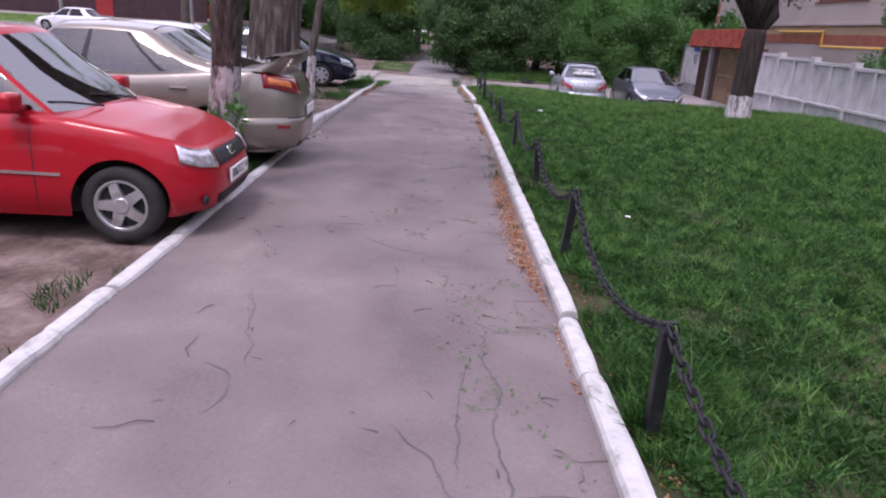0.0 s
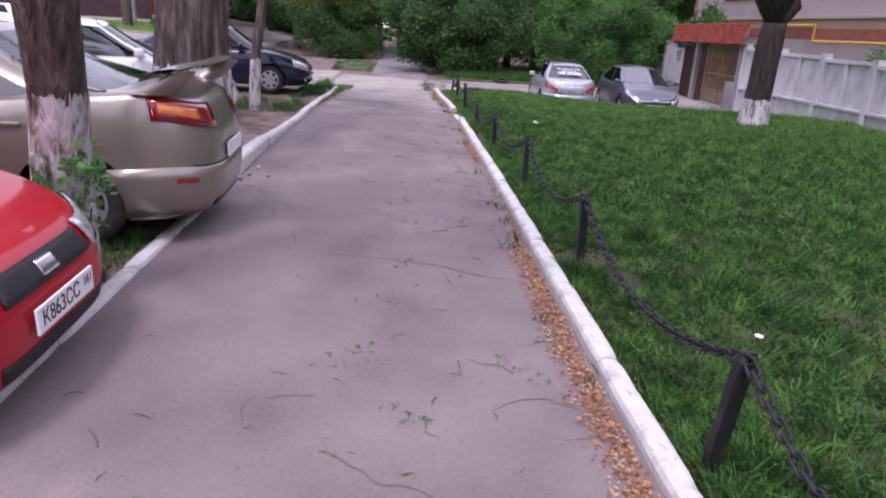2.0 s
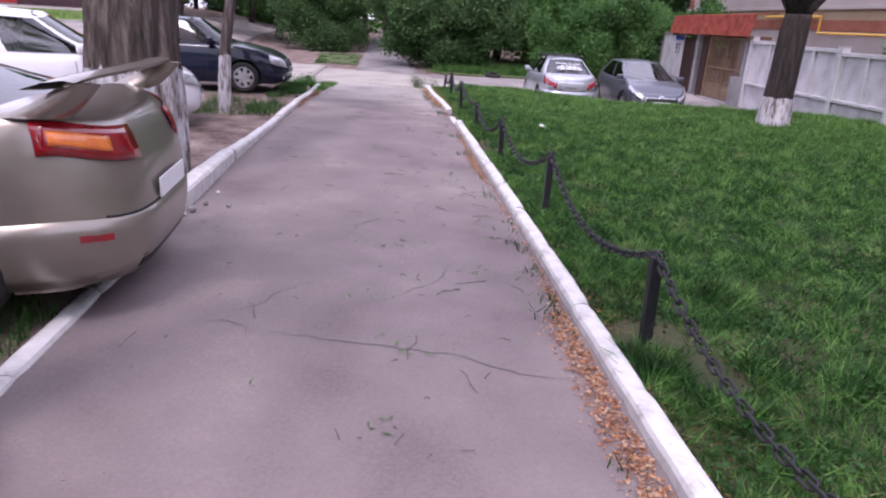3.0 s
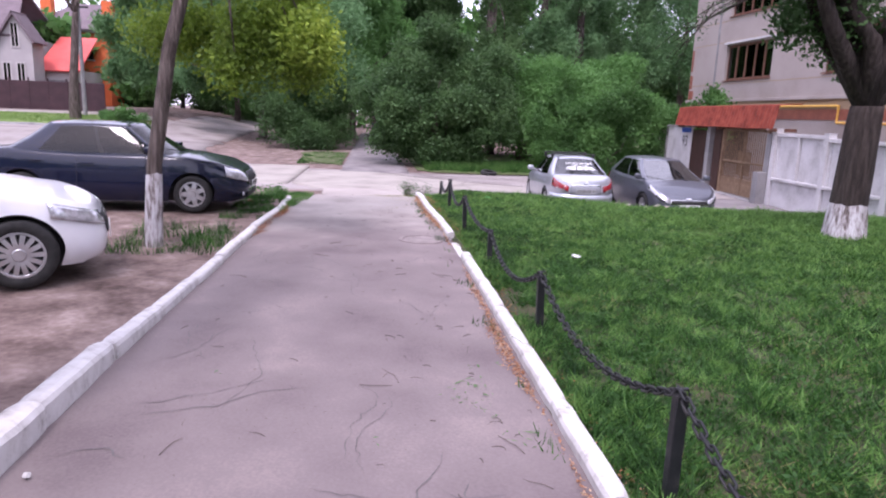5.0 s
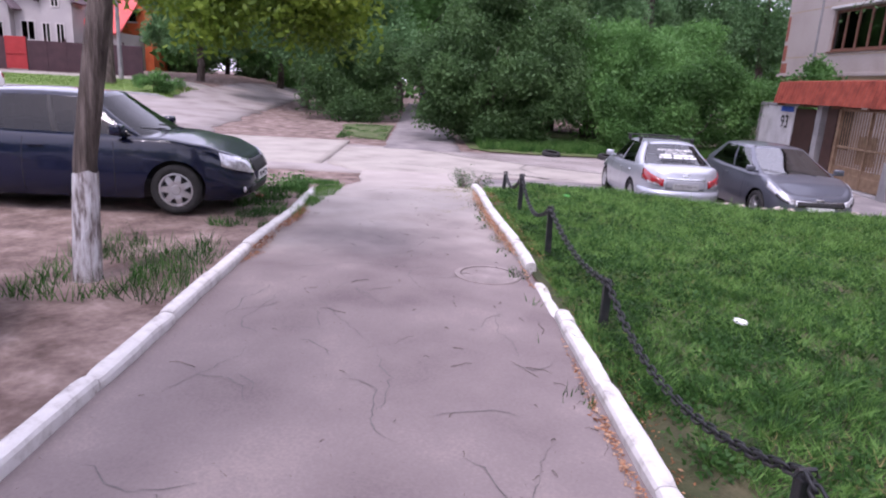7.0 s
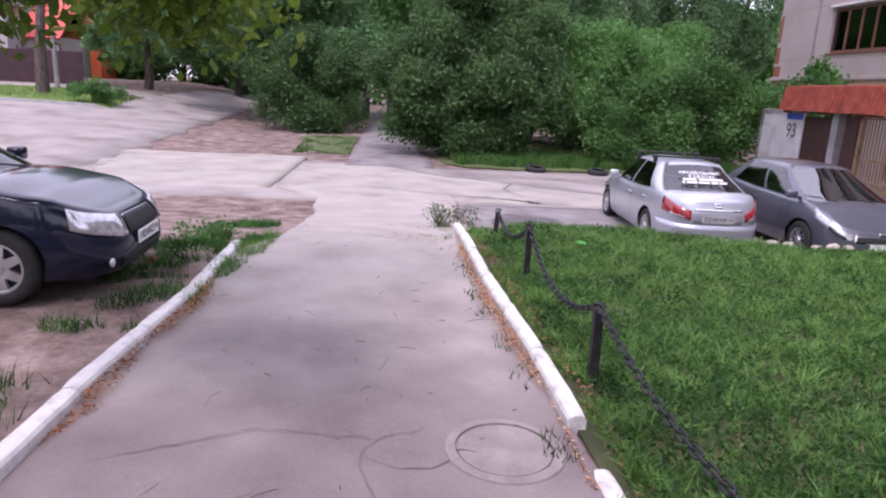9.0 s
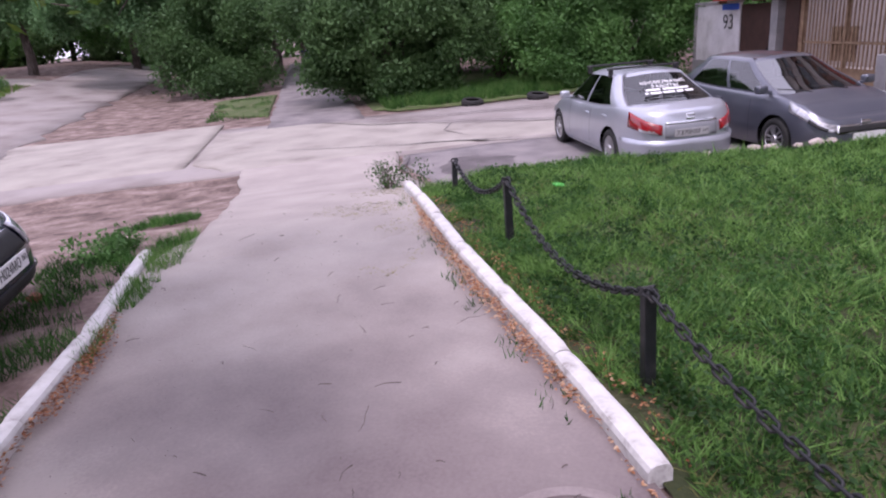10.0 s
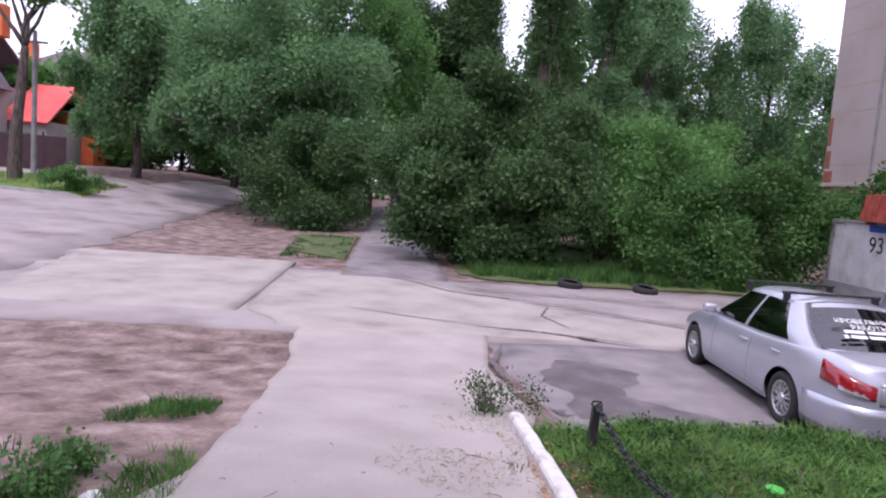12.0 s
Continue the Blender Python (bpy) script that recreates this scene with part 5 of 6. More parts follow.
boxpart("door_frame", -0.04, 0.03, -0.05, 0.05, -0.75, 1.6, M["brownm"], door)
boxpart("handle", 0.12, 0.16, -0.07, -0.02, 0.2, 0.36, M["iron"], door, 0.008)
numw = thing("numbered_panel", "pale grey panel wall with a painted house number", "wall panel", m=fence_pose(32.4, 0))
boxpart("panel", 0, 2.6, -0.03, 0.05, -0.8, 1.62, M["panel"], numw, 0.01)
boxpart("side_frame", 2.5, 2.66, -0.07, 0.08, -0.8, 1.66, M["greyc"], numw, 0.01)
boxpart("plinth", 0, 2.6, -0.10, 0.05, -0.8, -0.1, M["greyc"], numw, 0.02)
boxpart("coping", -0.02, 2.66, -0.08, 0.08, 1.62, 1.7, M["greyc"], numw, 0.01)
words("house_number", "93", 0.62, M["ink"], numw, pose(0.62, -0.036, 1.05, 90, 0, 0) @ Matrix.Diagonal((-1, 1, 1, 1)), 0.003)
boxpart("street_sign", 0.05, 0.95, -0.06, -0.03, 1.42, 1.6, M["bluep"], numw, 0.004)
canopy = thing("gate_canopy", "rust-red corrugated sheet canopy over the gate", "canopy", m=fence_pose(25.7, 0))
rows = []
for k in range(181):
    x = 7.7 * k / 180
    w = 0.018 * math.cos(k * math.pi / 2.5)
    rows.append([Vector((x, -0.40 + w, 1.70 + 0.02 * noise.noise((x, 0, 0)))), Vector((x, -0.33 + w, 2.05)), Vector((x, -0.26 + w, 2.42)), Vector((x, 0.5, 2.48 + w))])
part("sheet", thick(grid_bm(rows), 0.01), M["rust"], canopy)
for k in range(5):
    boxpart("rafter", 0.2 + 1.8 * k, 0.28 + 1.8 * k, -0.33, 0.5, 1.62, 1.72, M["woodw"], canopy)

# ---------- apartment block ----------
BX, BY0, BY1, BH = 17.7, 4.0, 41.5, 15.6
block = thing("apartment_block", "pale pink rendered apartment block with brown windows", "building")
holes = []
for fl, z0 in enumerate((0.9, 3.9, 6.9, 9.9, 12.9)):
    for yc in (36.25, 29.2, 22.2, 15.2, 8.2):
        if fl == 0 and yc > 25:
            continue
        holes.append((yc - 1.85, yc + 1.85, z0, z0 + 1.65))
ysplit = sorted({BY0, BY1, *[v for h in holes for v in h[:2]]})
zsplit = sorted({-1.0, 2.2, 2.9, BH, *[v for h in holes for v in h[2:]]})
bm_w, bm_b, bm_r = bmesh.new(), bmesh.new(), bmesh.new()
for ya, yb in zip(ysplit, ysplit[1:]):
    for za, zb in zip(zsplit, zsplit[1:]):
        if not any(h[0] <= (ya + yb) / 2 <= h[1] and h[2] <= (za + zb) / 2 <= h[3] for h in holes):
            tgt = bm_w if za >= 2.9 else (bm_b if za >= 2.2 else bm_r)
            box(tgt, BX, BX + 0.4, ya, yb, za, zb)
box(bm_w, BX + 0.4, BX + 12, BY1 - 0.4, BY1, 2.9, BH)
box(bm_w, BX + 0.4, BX + 12, BY0, BY0 + 0.4, 2.9, BH)
box(bm_w, BX + 11.6, BX + 12, BY0 + 0.4, BY1 - 0.4, -1, BH)
box(bm_r, BX + 0.4, BX + 12, BY1 - 0.4, BY1, -1, 2.9)
box(bm_r, BX + 0.4, BX + 12, BY0, BY0 + 0.4, -1, 2.9)
for b_ in (bm_w, bm_b, bm_r):
    bmesh.ops.remove_doubles(b_, verts=b_.verts, dist=0.001)
part("wall", bm_w, M["facade"], block)
part("ochre_band", bm_b, M["band"], block, "ochre rendered band")
part("ground_floor_wall", bm_r, M["facade"], block)
boxpart("cornice", BX - 0.12, BX + 0.02, BY0, BY1 + 0.05, 2.88, 3.02, M["facade"], block, 0.02)
boxpart("brick_course", BX - 0.03, BX - 0.002, BY0, 35.0, 2.1, 2.5, M["brickm"], block)
boxpart("roof", BX - 0.4, BX + 12.4, BY0 - 0.4, BY1 + 0.4, BH, BH + 0.3, M["greyc"], block, 0.02)
boxpart("floor_slab", BX + 0.4, BX + 11.6, BY0 + 0.4, BY1 - 0.4, 2.7, 2.9, M["greyc"], block)
for zf in (5.9, 8.9, 11.9):
    boxpart("floor_slab", BX + 0.4, BX + 11.6, BY0 + 0.4, BY1 - 0.4, zf, zf + 0.2, M["greyc"], block)
for zj in (3.72, 5.72, 6.72, 8.72, 9.72):
    boxpart("panel_joint", BX - 0.004, BX + 0.01, BY0 + 0.1, BY1 - 0.1, zj, zj + 0.03, M["band"], block)
for k, (z0, z1, w0) in enumerate(((3.05, 3.5, 0.5), (3.6, 4.3, 0.3), (4.5, 5.6, 0.22))):
    bm = bmesh.new()
    box(bm, BX - 0.006, BX + 0.01, BY1 - w0, BY1 - 0.02, z0, z1, 0.002)
    part("peeled_render", bm, M["brickm"], block, "reddish patch of peeled render")
for ya, yb, za, zb in holes:
    w = new("window")
    w.parent = block
    bm = bmesh.new()
    n = 5
    for k in range(n + 1):
        y = ya + (yb - ya) * k / n
        box(bm, BX + 0.12, BX + 0.2, max(ya, y - 0.05), min(yb, y + 0.05), za, zb)
    box(bm, BX + 0.121, BX + 0.199, ya, yb, za, za + 0.1)
    box(bm, BX + 0.121, BX + 0.199, ya, yb, zb - 0.1, zb)
    part("window_frame", bm, M["woodw"], w)
    boxpart("pane", BX + 0.15, BX + 0.16, ya, yb, za, zb, M["pane"], w)
    boxpart("sill", BX - 0.06, BX + 0.12, ya - 0.05, yb + 0.05, za - 0.06, za, M["woodw"], w)
    boxpart("lintel", BX - 0.10, BX + 0.0, ya - 0.12, yb + 0.12, zb + 0.06, zb + 0.16, M["panel"], w)
part("gas_pipe", tube([(BX - 0.15, 33.5, 2.62), (BX - 0.15, 29.7, 2.62), (BX - 0.15, 29.7, 2.0), (BX - 0.15, 10, 2.0)], 0.05, 8), M["gaspipe"], block, "yellow gas pipe")
boxpart("awning", BX - 0.7, BX, 35.2, 38.6, 2.25, 2.36, M["panel"], block, 0.02, "pale entrance awning")
boxpart("dark_entrance", BX - 0.02, BX - 0.004, 35.6, 38.2, 0.0, 2.2, M["dark"], block)
boxpart("chimney_duct", BX - 0.05, BX, 38.9, 39.0, 2.9, BH, M["greyc"], block)

# ---------- houses beyond the wide road ----------
HZ = 0.95
fy = 55.0
hf = thing("sheet_fence", "dark maroon sheet-metal fence round the house yard", "fence")
x = -46.0
while x < -17.4:
    if not -25.8 < x + 0.6 < -24.4:
        boxpart("sheet", x + 0.01, x + 1.19, fy - 0.03, fy + 0.03, HZ + 0.15, HZ + 2.15 + (0.9 if x < -29 else 0.0) - (0.15 if x > -24.5 else 0), M["fencem"], hf, 0.01)
        boxpart("post", x - 0.04, x + 0.04, fy - 0.05, fy + 0.05, HZ, HZ + 2.2, M["fencem"], hf)
    x += 1.2
rg = thing("yard_gate", "red painted sheet-metal yard gate", "gate", m=Matrix.Translation((-25.75, fy, HZ)))
boxpart("leaf", 0, 1.35, -0.05, 0.03, 0.2, 2.2, M["redgate"], rg, 0.01)
boxpart("rail", 0.05, 1.3, -0.09, -0.05, 1.1, 1.2, M["redgate"], rg, 0.01)
house = thing("house", "grey rendered house with gables and a purple-brown roof", "house", m=Matrix.Translation((0.8, 60, HZ)))


def gable(bm, x0, x1, y0, y1, z0, z1, peak):
    xm = (x0 + x1) / 2
    vs = [bm.verts.new(p) for p in ((x0, y0, z0), (x1, y0, z0), (x1, y0, z1), (xm, y0, peak), (x0, y0, z1), (x0, y1, z0), (x1, y1, z0), (x1, y1, z1), (xm, y1, peak), (x0, y1, z1))]
    for f in ((0, 1, 2, 3, 4), (9, 8, 7, 6, 5), (0, 4, 9, 5), (1, 6, 7, 2), (2, 7, 8, 3), (3, 8, 9, 4)):
        bm.faces.new([vs[i] for i in f])


def roof_pair(x0, x1, y0, y1, z1, peak, over, parent):
    xm = (x0 + x1) / 2
    sl = (peak - z1) / (xm - x0)
    for s in (-1, 1):
        e = xm + s * ((x1 - x0) / 2 + over)
        ze = peak - sl * ((x1 - x0) / 2 + over)
        bm = grid_bm([[Vector((xm, y0 - over, peak + 0.05)), Vector((e, y0 - over, ze + 0.05))], [Vector((xm, y1, peak + 0.05)), Vector((e, y1, ze + 0.05))]])
        part("roof", thick(bm, 0.14), M["roofp"], parent, "purple-brown tiled roof")


bm = bmesh.new()
gable(bm, -34.3, -28.6, -0.6, 8, 0, 4.6, 7.9)
box(bm, -28.6, -25.7, 0.0, 8, 0, 5.3)
gable(bm, -26.6, -24.5, -0.3, 1.4, 0, 5.3, 6.9)
part("wall", bm, M["house"], house)
roof_pair(-34.3, -28.6, -0.6, 8, 4.6, 7.9, 0.5, house)
roof_pair(-26.6, -24.5, -0.3, 1.4, 5.3, 6.9, 0.35, house)
bm = grid_bm([[Vector((-29.5, -0.4, 5.25)), Vector((-25.5, -0.4, 5.25))], [Vector((-29.5, 4, 9.2)), Vector((-26.6, 4, 9.2))], [Vector((-29.5, 8.4, 5.25)), Vector((-25.5, 8.4, 5.25))]])
part("roof", thick(bm, 0.14), M["roofp"], house, "purple-brown tiled roof")
bm = grid_bm([[Vector((-33.6, -1.9, 3.5)), Vector((-29.1, -1.9, 3.5))], [Vector((-32.6, -0.62, 4.5)), Vector((-30.2, -0.62, 4.5))]])
part("porch_roof", thick(bm, 0.12), M["roofp"], house)
for wx, w, z0, z1, yy in ((-31.25, 1.3, 4.85, 6.5, -0.6), (-27.7, 0.85, 2.2, 3.4, 0.0), (-26.3, 0.45, 2.0, 3.3, -0.3), (-25.35, 0.45, 2.0, 3.3, -0.3), (-25.6, 0.42, 4.5, 6.1, -0.3), (-29.4, 0.6, 2.2, 3.2, -0.6), (-32.4, 0.9, 2.2, 3.2, -0.6)):
    w_ = new("window")
    w_.parent = house
    boxpart("pane", wx - w / 2, wx + w / 2, yy - 0.03, yy - 0.012, z0, z1, M["tint"], w_)
    boxpart("backing", wx - w / 2, wx + w / 2, yy - 0.01, yy - 0.004, z0, z1, M["seat"], w_)
    bm = bmesh.new()
    for a in ((wx - w / 2 - 0.09, wx - w / 2, z0 - 0.09, z1 + 0.09), (wx + w / 2, wx + w / 2 + 0.09, z0 - 0.09, z1 + 0.09), (wx - w / 2, wx + w / 2, z1, z1 + 0.09), (wx - w / 2, wx + w / 2, z0 - 0.09, z0), (wx - 0.03, wx + 0.03, z0, z1)):
        box(bm, a[0], a[1], yy - 0.06, yy - 0.002, a[2], a[3])
    part("window_frame", bm, M["pale"], w_)
boxpart("chimney", -26.9, -25.9, 3.4, 4.4, 8.5, 10.6, M["orange"], house, 0.03)
boxpart("door", -30.8, -29.9, -0.66, -0.6, 0, 2.1, M["pale"], house)

oh = thing("house", "orange brick house with a purple hipped roof", "house", m=Matrix.Translation((0, 70, HZ)))
boxpart("wall", -28.3, -22.0, 0, 9, 0, 6.9, M["orange"], oh)
bm = bmesh.new()
vs = [bm.verts.new(p) for p in ((-28.8, -0.5, 6.9), (-21.5, -0.5, 6.9), (-21.5, 9.5, 6.9), (-28.8, 9.5, 6.9), (-26.2, 4.5, 9.6), (-24.0, 4.5, 9.6))]
for f in ((0, 1, 5, 4), (1, 2, 5), (2, 3, 4, 5), (3, 0, 4)):
    bm.faces.new([vs[i] for i in f])
part("roof", thick(bm, 0.15), M["roofp"], oh)
boxpart("cornice", -28.5, -21.8, -0.15, -0.002, 6.65, 6.9, M["pale"], oh)
for cx in (-27.6, -22.5):
    boxpart("chimney", cx - 0.45, cx + 0.45, 1.5, 2.4, 6.95, 9.6, M["orange"], oh, 0.03)
for wx in (-26.6, -23.8):
    w_ = new("window")
    w_.parent = oh
    boxpart("pane", wx - 0.5, wx + 0.5, -0.03, -0.012, 4.4, 5.9, M["tint"], w_)
    boxpart("backing", wx - 0.5, wx + 0.5, -0.01, -0.004, 4.4, 5.9, M["seat"], w_)
    boxpart("window_frame", wx - 0.6, wx + 0.6, -0.06, -0.002, 4.28, 4.4, M["pale"], w_)
    boxpart("lintel", wx - 0.6, wx + 0.6, -0.06, -0.002, 5.9, 6.02, M["pale"], w_)
gar = thing("garage", "low pale garage with a red sheet roof", "garage", m=Matrix.Translation((0, 62, HZ)))
boxpart("wall", -24.3, -21.6, 0, 5, 0, 3.1, M["pale"], gar)
boxpart("garage_door", -23.7, -22.2, -0.05, -0.002, 0.1, 2.3, M["greyc"], gar, 0.01)
bm = grid_bm([[Vector((-24.5, -0.5, 3.0)), Vector((-21.3, -0.5, 3.0))], [Vector((-24.5, 4.5, 5.9)), Vector((-21.6, 4.5, 5.9))]])
part("roof", thick(bm, 0.12), M["pinkroof"], gar)
for px, py, h in ((-26.4, 51.0, 8.0), (-17.4, 52.0, 7.2)):
    pl = thing("street_pole", "grey concrete street pole on the verge", "pole", "street poles", Matrix.Translation(G(px, py)))
    part("pole", tube([(0, 0, -0.3), (0, 0, h)], [0.14, 0.10], 10), M["greyc"], pl)
    boxpart("bracket", -0.6, 0.6, -0.04, 0.04, h - 0.6, h - 0.5, M["iron"], pl)

# ---------- trees and bushes beyond ----------
bush("lilac_bush", "large dark green round bush beside the alley", G(3.5, 37.6), [((0, 0, 2.7), (3.6, 2.6, 3.0), 1300), ((0.3, -0.8, 0.9), (2.9, 1.6, 1.1), 400), ((2.2, -0.3, 2.4), (2.2, 2.0, 2.2), 550), ((-1.8, -0.2, 2.6), (2.0, 1.8, 2.2), 450), ((0.4, 0.6, 5.0), (2.4, 2.0, 1.5), 420), ((-1.6, 0.8, 4.6), (1.5, 1.4, 1.3), 220), ((2.6, 0.8, 4.4), (1.4, 1.4, 1.2), 200)], "leaf_dark", 34, 0.2, 0.07, 21, stems=9)
bush("lilac_bush", "dense dark bush on the other side of the alley", G(-2.6, 46), [((0, 0, 2.1), (2.6, 2.4, 2.7), 1000), ((0, -0.6, 0.8), (2.2, 1.5, 1.0), 300), ((-1.2, -1.0, 1.2), (1.6, 1.4, 1.5), 300)], "leaf_dark", 34, 0.24, 0.075, 22, stems=8)
bush("elder_bush", "light green spreading bush by the fence", G(10.8, 35.7), [((0, 0, 1.5), (2.5, 1.7, 1.8), 620), ((-1.9, -0.4, 1.2), (1.5, 1.2, 1.2), 230), ((2.2, -0.3, 1.8), (1.4, 1.2, 1.5), 240), ((0.6, 0.2, 3.0), (1.2, 1.0, 0.9), 120), ((-0.9, 0.3, 2.7), (0.9, 0.8, 0.8), 80), ((1.9, 0.3, 3.1), (0.7, 0.7, 0.9), 60), ((-2.6, 0, 2.0), (0.9, 0.7, 0.8), 60)], "leaf_light", 30, 0.2, 0.062, 23, stems=9)
bush("elder_bush", "tall mid-green bush between the lilac and the elder", G(7.9, 39.5), [((0, 0, 2.0), (2.4, 1.8, 2.4), 500), ((0.6, 0, 4.4), (1.7, 1.4, 1.4), 240), ((2.4, 0.3, 3.4), (1.6, 1.4, 1.6), 240)], "leaf_mid", 26, 0.24, 0.07, 26, stems=8)
tree("tree", "broad leafy tree with low hanging branches by the alley", G(-4.3, 48.5), [(0, 0, -0.2), (0.1, 0, 1.5), (0.0, 0.1, 4.0), (0.2, 0, 7.0)], [0.4, 0.34, 0.26, 0.14], [((0, 0, 5.4), (5.0, 3.2, 3.4), 1300), ((-3.2, -0.6, 4.4), (2.2, 2.0, 2.2), 350), ((2.6, -0.8, 4.4), (2.4, 1.8, 2.4), 400), ((0.4, 0, 9.0), (3.8, 3.0, 2.6), 700)], "leaf_haze", 24, 0.3, 0.09, limb_r=0.12, seed=83)
bush("elder_bush", "light green bush growing behind the gate", G(15.6, 36.5), [((0, 0, 2.2), (1.7, 2.0, 1.9), 450)], "leaf_light", 22, 0.16, 0.08, 24)
bush("round_bush", "small round green bush on the verge", G(-13.6, 47.4), [((0, 0, 0.6), (1.1, 0.9, 0.75), 200)], "leaf_mid", 22, 0.09, 0.06, 25)
for k, (x, y, h, r, n, lf, sz) in enumerate(((-6.4, 52, 13.5, 5.0, 2000, "leaf_haze", 0.12), (-0.6, 55, 15.0, 5.0, 1900, "leaf_mid", 0.12), (-14.2, 57, 14.5, 4.0, 1700, "leaf_haze", 0.13), (-10.5, 66, 16, 5.5, 1500, "leaf_mid", 0.15), (3.6, 62, 16, 5.0, 1500, "leaf_dark", 0.15),
                                             (7.4, 44.5, 6.0, 3.6, 1300, "leaf_mid", 0.10), (12.0, 43.5, 5.6, 3.4, 1200, "leaf_mid", 0.10), (15.8, 49, 6.0, 4.2, 1000, "leaf_mid", 0.12))):
    ob = tree("tree", "broad leafy tree with a full green crown", G(x, y), [(0, 0, -0.2), (0.1, 0, 1.0), (0.0, 0.1, 2.2), (0.1, 0, 3.4)], [0.3, 0.24, 0.2, 0.18],
         [((0, 0, h * 0.58), (r, r * 0.9, h * 0.42), n), ((r * 0.3, -r * 0.3, h * 0.36), (r * 0.8, r * 0.7, h * 0.25), n // 3), ((-r * 0.45, -r * 0.2, h * 0.40), (r * 0.7, r * 0.7, h * 0.25), n // 3)], lf, 34, 0.3, sz * 0.8, limb_r=0.14, seed=40 + k, group="trees beyond the street")
for k, (x, y, h, r, n) in enumerate(((9.2, 55, 19, 1.9, 900), (13.6, 57, 20, 2.0, 900), (5.5, 60, 20, 2.0, 800), (17.5, 60, 17, 2.2, 700), (1.5, 66, 19, 2.4, 700), (7.0, 66, 20, 2.6, 700), (11.5, 64, 18, 2.4, 600))):
    tree("poplar", "tall narrow poplar with bare dark limbs", G(x, y), [(0, 0, -0.2), (0.1, 0, 4), (0.0, 0.1, 9), (0.1, 0, h * 0.75)], [0.55, 0.42, 0.3, 0.12],
         [((0, 0, h * 0.72), (r, r, h * 0.32), n), ((0.2, 0, h * 0.36), (r * 0.9, r * 0.9, h * 0.14), n // 3)], "leaf_haze" if k % 2 else "leaf_dark", 30, 0.35, 0.10, limb_r=0.1, seed=60 + k, group="poplars")
for k, (x, y, h, r, n) in enumerate(((15.0, 74, 23, 5.0, 800), (23.5, 74, 21, 5.0, 700), (19.0, 64, 18.5, 3.8, 900), (23.2, 62, 19.5, 3.8, 900), (27.5, 62, 18.5, 3.4, 800), (31.5, 60, 15, 3.2, 600))):
    tree("poplar", "tall blue-green tree behind the apartment block", G(x, y), [(0, 0, -0.2), (0.1, 0, 3), (0.0, 0.1, 6), (0.1, 0, h * 0.7)], [0.4, 0.32, 0.22, 0.1],
         [((0, 0, h * 0.55), (r, r, h * 0.42), n)], "leaf_haze", 34, 0.4, 0.11, limb_r=0.1, seed=70 + k, group="poplars")
tree("tree", "slim dark forked tree on the verge", G(-17.0, 49.5), [(0, 0, -0.2), (0.0, 0, 2), (0.3, 0.0, 5), (0.4, 0, 6.2)], [0.34, 0.26, 0.2, 0.16], [((1.2, 0, 9.0), (1.4, 1.4, 1.0), 120), ((-0.6, 0.5, 9.4), (1.6, 1.4, 1.2), 140)], "leaf_mid", 20, 0.2, 0.1, limb_r=0.12, seed=80)
tree("spruce", "small dark spruce behind the fence", G(15.2, 21.5), [(0, 0, -0.2), (0, 0, 2), (0, 0, 5.0)], [0.12, 0.09, 0.03], [((0, 0, 1.6), (1.3, 1.3, 1.2), 260), ((0, 0, 3.0), (0.8, 0.8, 1.2), 180), ((0, 0, 4.3), (0.4, 0.4, 0.9), 80)], "leaf_haze", 24, 0.1, 0.05, seed=81)
for k, (x, y, h, r) in enumerate(((-19.5, 84, 9.0, 4.5), (-13.0, 82, 9.5, 4.5), (-8.5, 72, 10.0, 4.0), (-6.0, 88, 12.0, 5.0))):
    tree("tree", "leafy tree beside the far stretch of road", G(x, y), [(0, 0, -0.2), (0.1, 0, 1.0), (0.0, 0.1, 2.6)], [0.28, 0.24, 0.2], [((0, 0, h * 0.55), (r, r, h * 0.5), 900), ((0, -0.5, 2.6), (r * 1.1, r * 0.7, 2.2), 400)], "leaf_mid", 20, 0.35, 0.16, limb_r=0.12, seed=95 + k, group="trees along the far road")
for k, (x, y) in enumerate(((-27, 74), (-21, 73), (-15.5, 75), (-10, 80), (-4.5, 76))):
    bush("hedge_bush", "dense green hedge bush beyond the road", G(x, y), [((0, 0, 1.7), (4.2, 2.0, 2.3), 420)], "leaf_dark", 20, 0.35, 0.14, 130 + k)
# woods that close the view ahead; the unseen rest is added to darken reflections
rng = np.random.default_rng(90)
cl = []
for k in range(120):
    a = (k + rng.uniform(0, 1)) * math.tau / 120
    ahead = math.cos(a) > 0.5
    d = rng.uniform(76, 96) if ahead else rng.uniform(42, 60)
    x, y = d * math.sin(a), d * math.cos(a) - (5 if ahead else 0)
    if ahead and math.sin(a) > 0.22:
        hh = 5.5
    else:
        hh = 9.5
    if ahead and math.sin(a) < -0.3:
        hh = 4.5
    cl.append(clump_centres((x, y, hh), (7 if ahead else 6, 5, hh + 1.0), 420 if ahead else 260, rng))
ob = link("far_woods", soup("far_woods", leaves_at(np.concatenate(cl), 10, 0.5, 0.36, rng, 0.3), 4), M["leaf_mid"])
tagged(ob, "belt of green trees closing the view, unseen ones added to darken reflections", "woods", kind="stuff")


# ---------- grass, weeds and litter ----------
def blades(xy, height, width, rng, lift=0.0, lean=0.5, combed=0.0):
    """One thin bent triangle for each blade; combed blades lie over in tufts."""
    n = len(xy)
    z = np.array([ground_z(x, y) for x, y in xy]) + lift
    a = rng.uniform(0, math.tau, n)
    h = height * rng.uniform(0.5, 1.4, n)
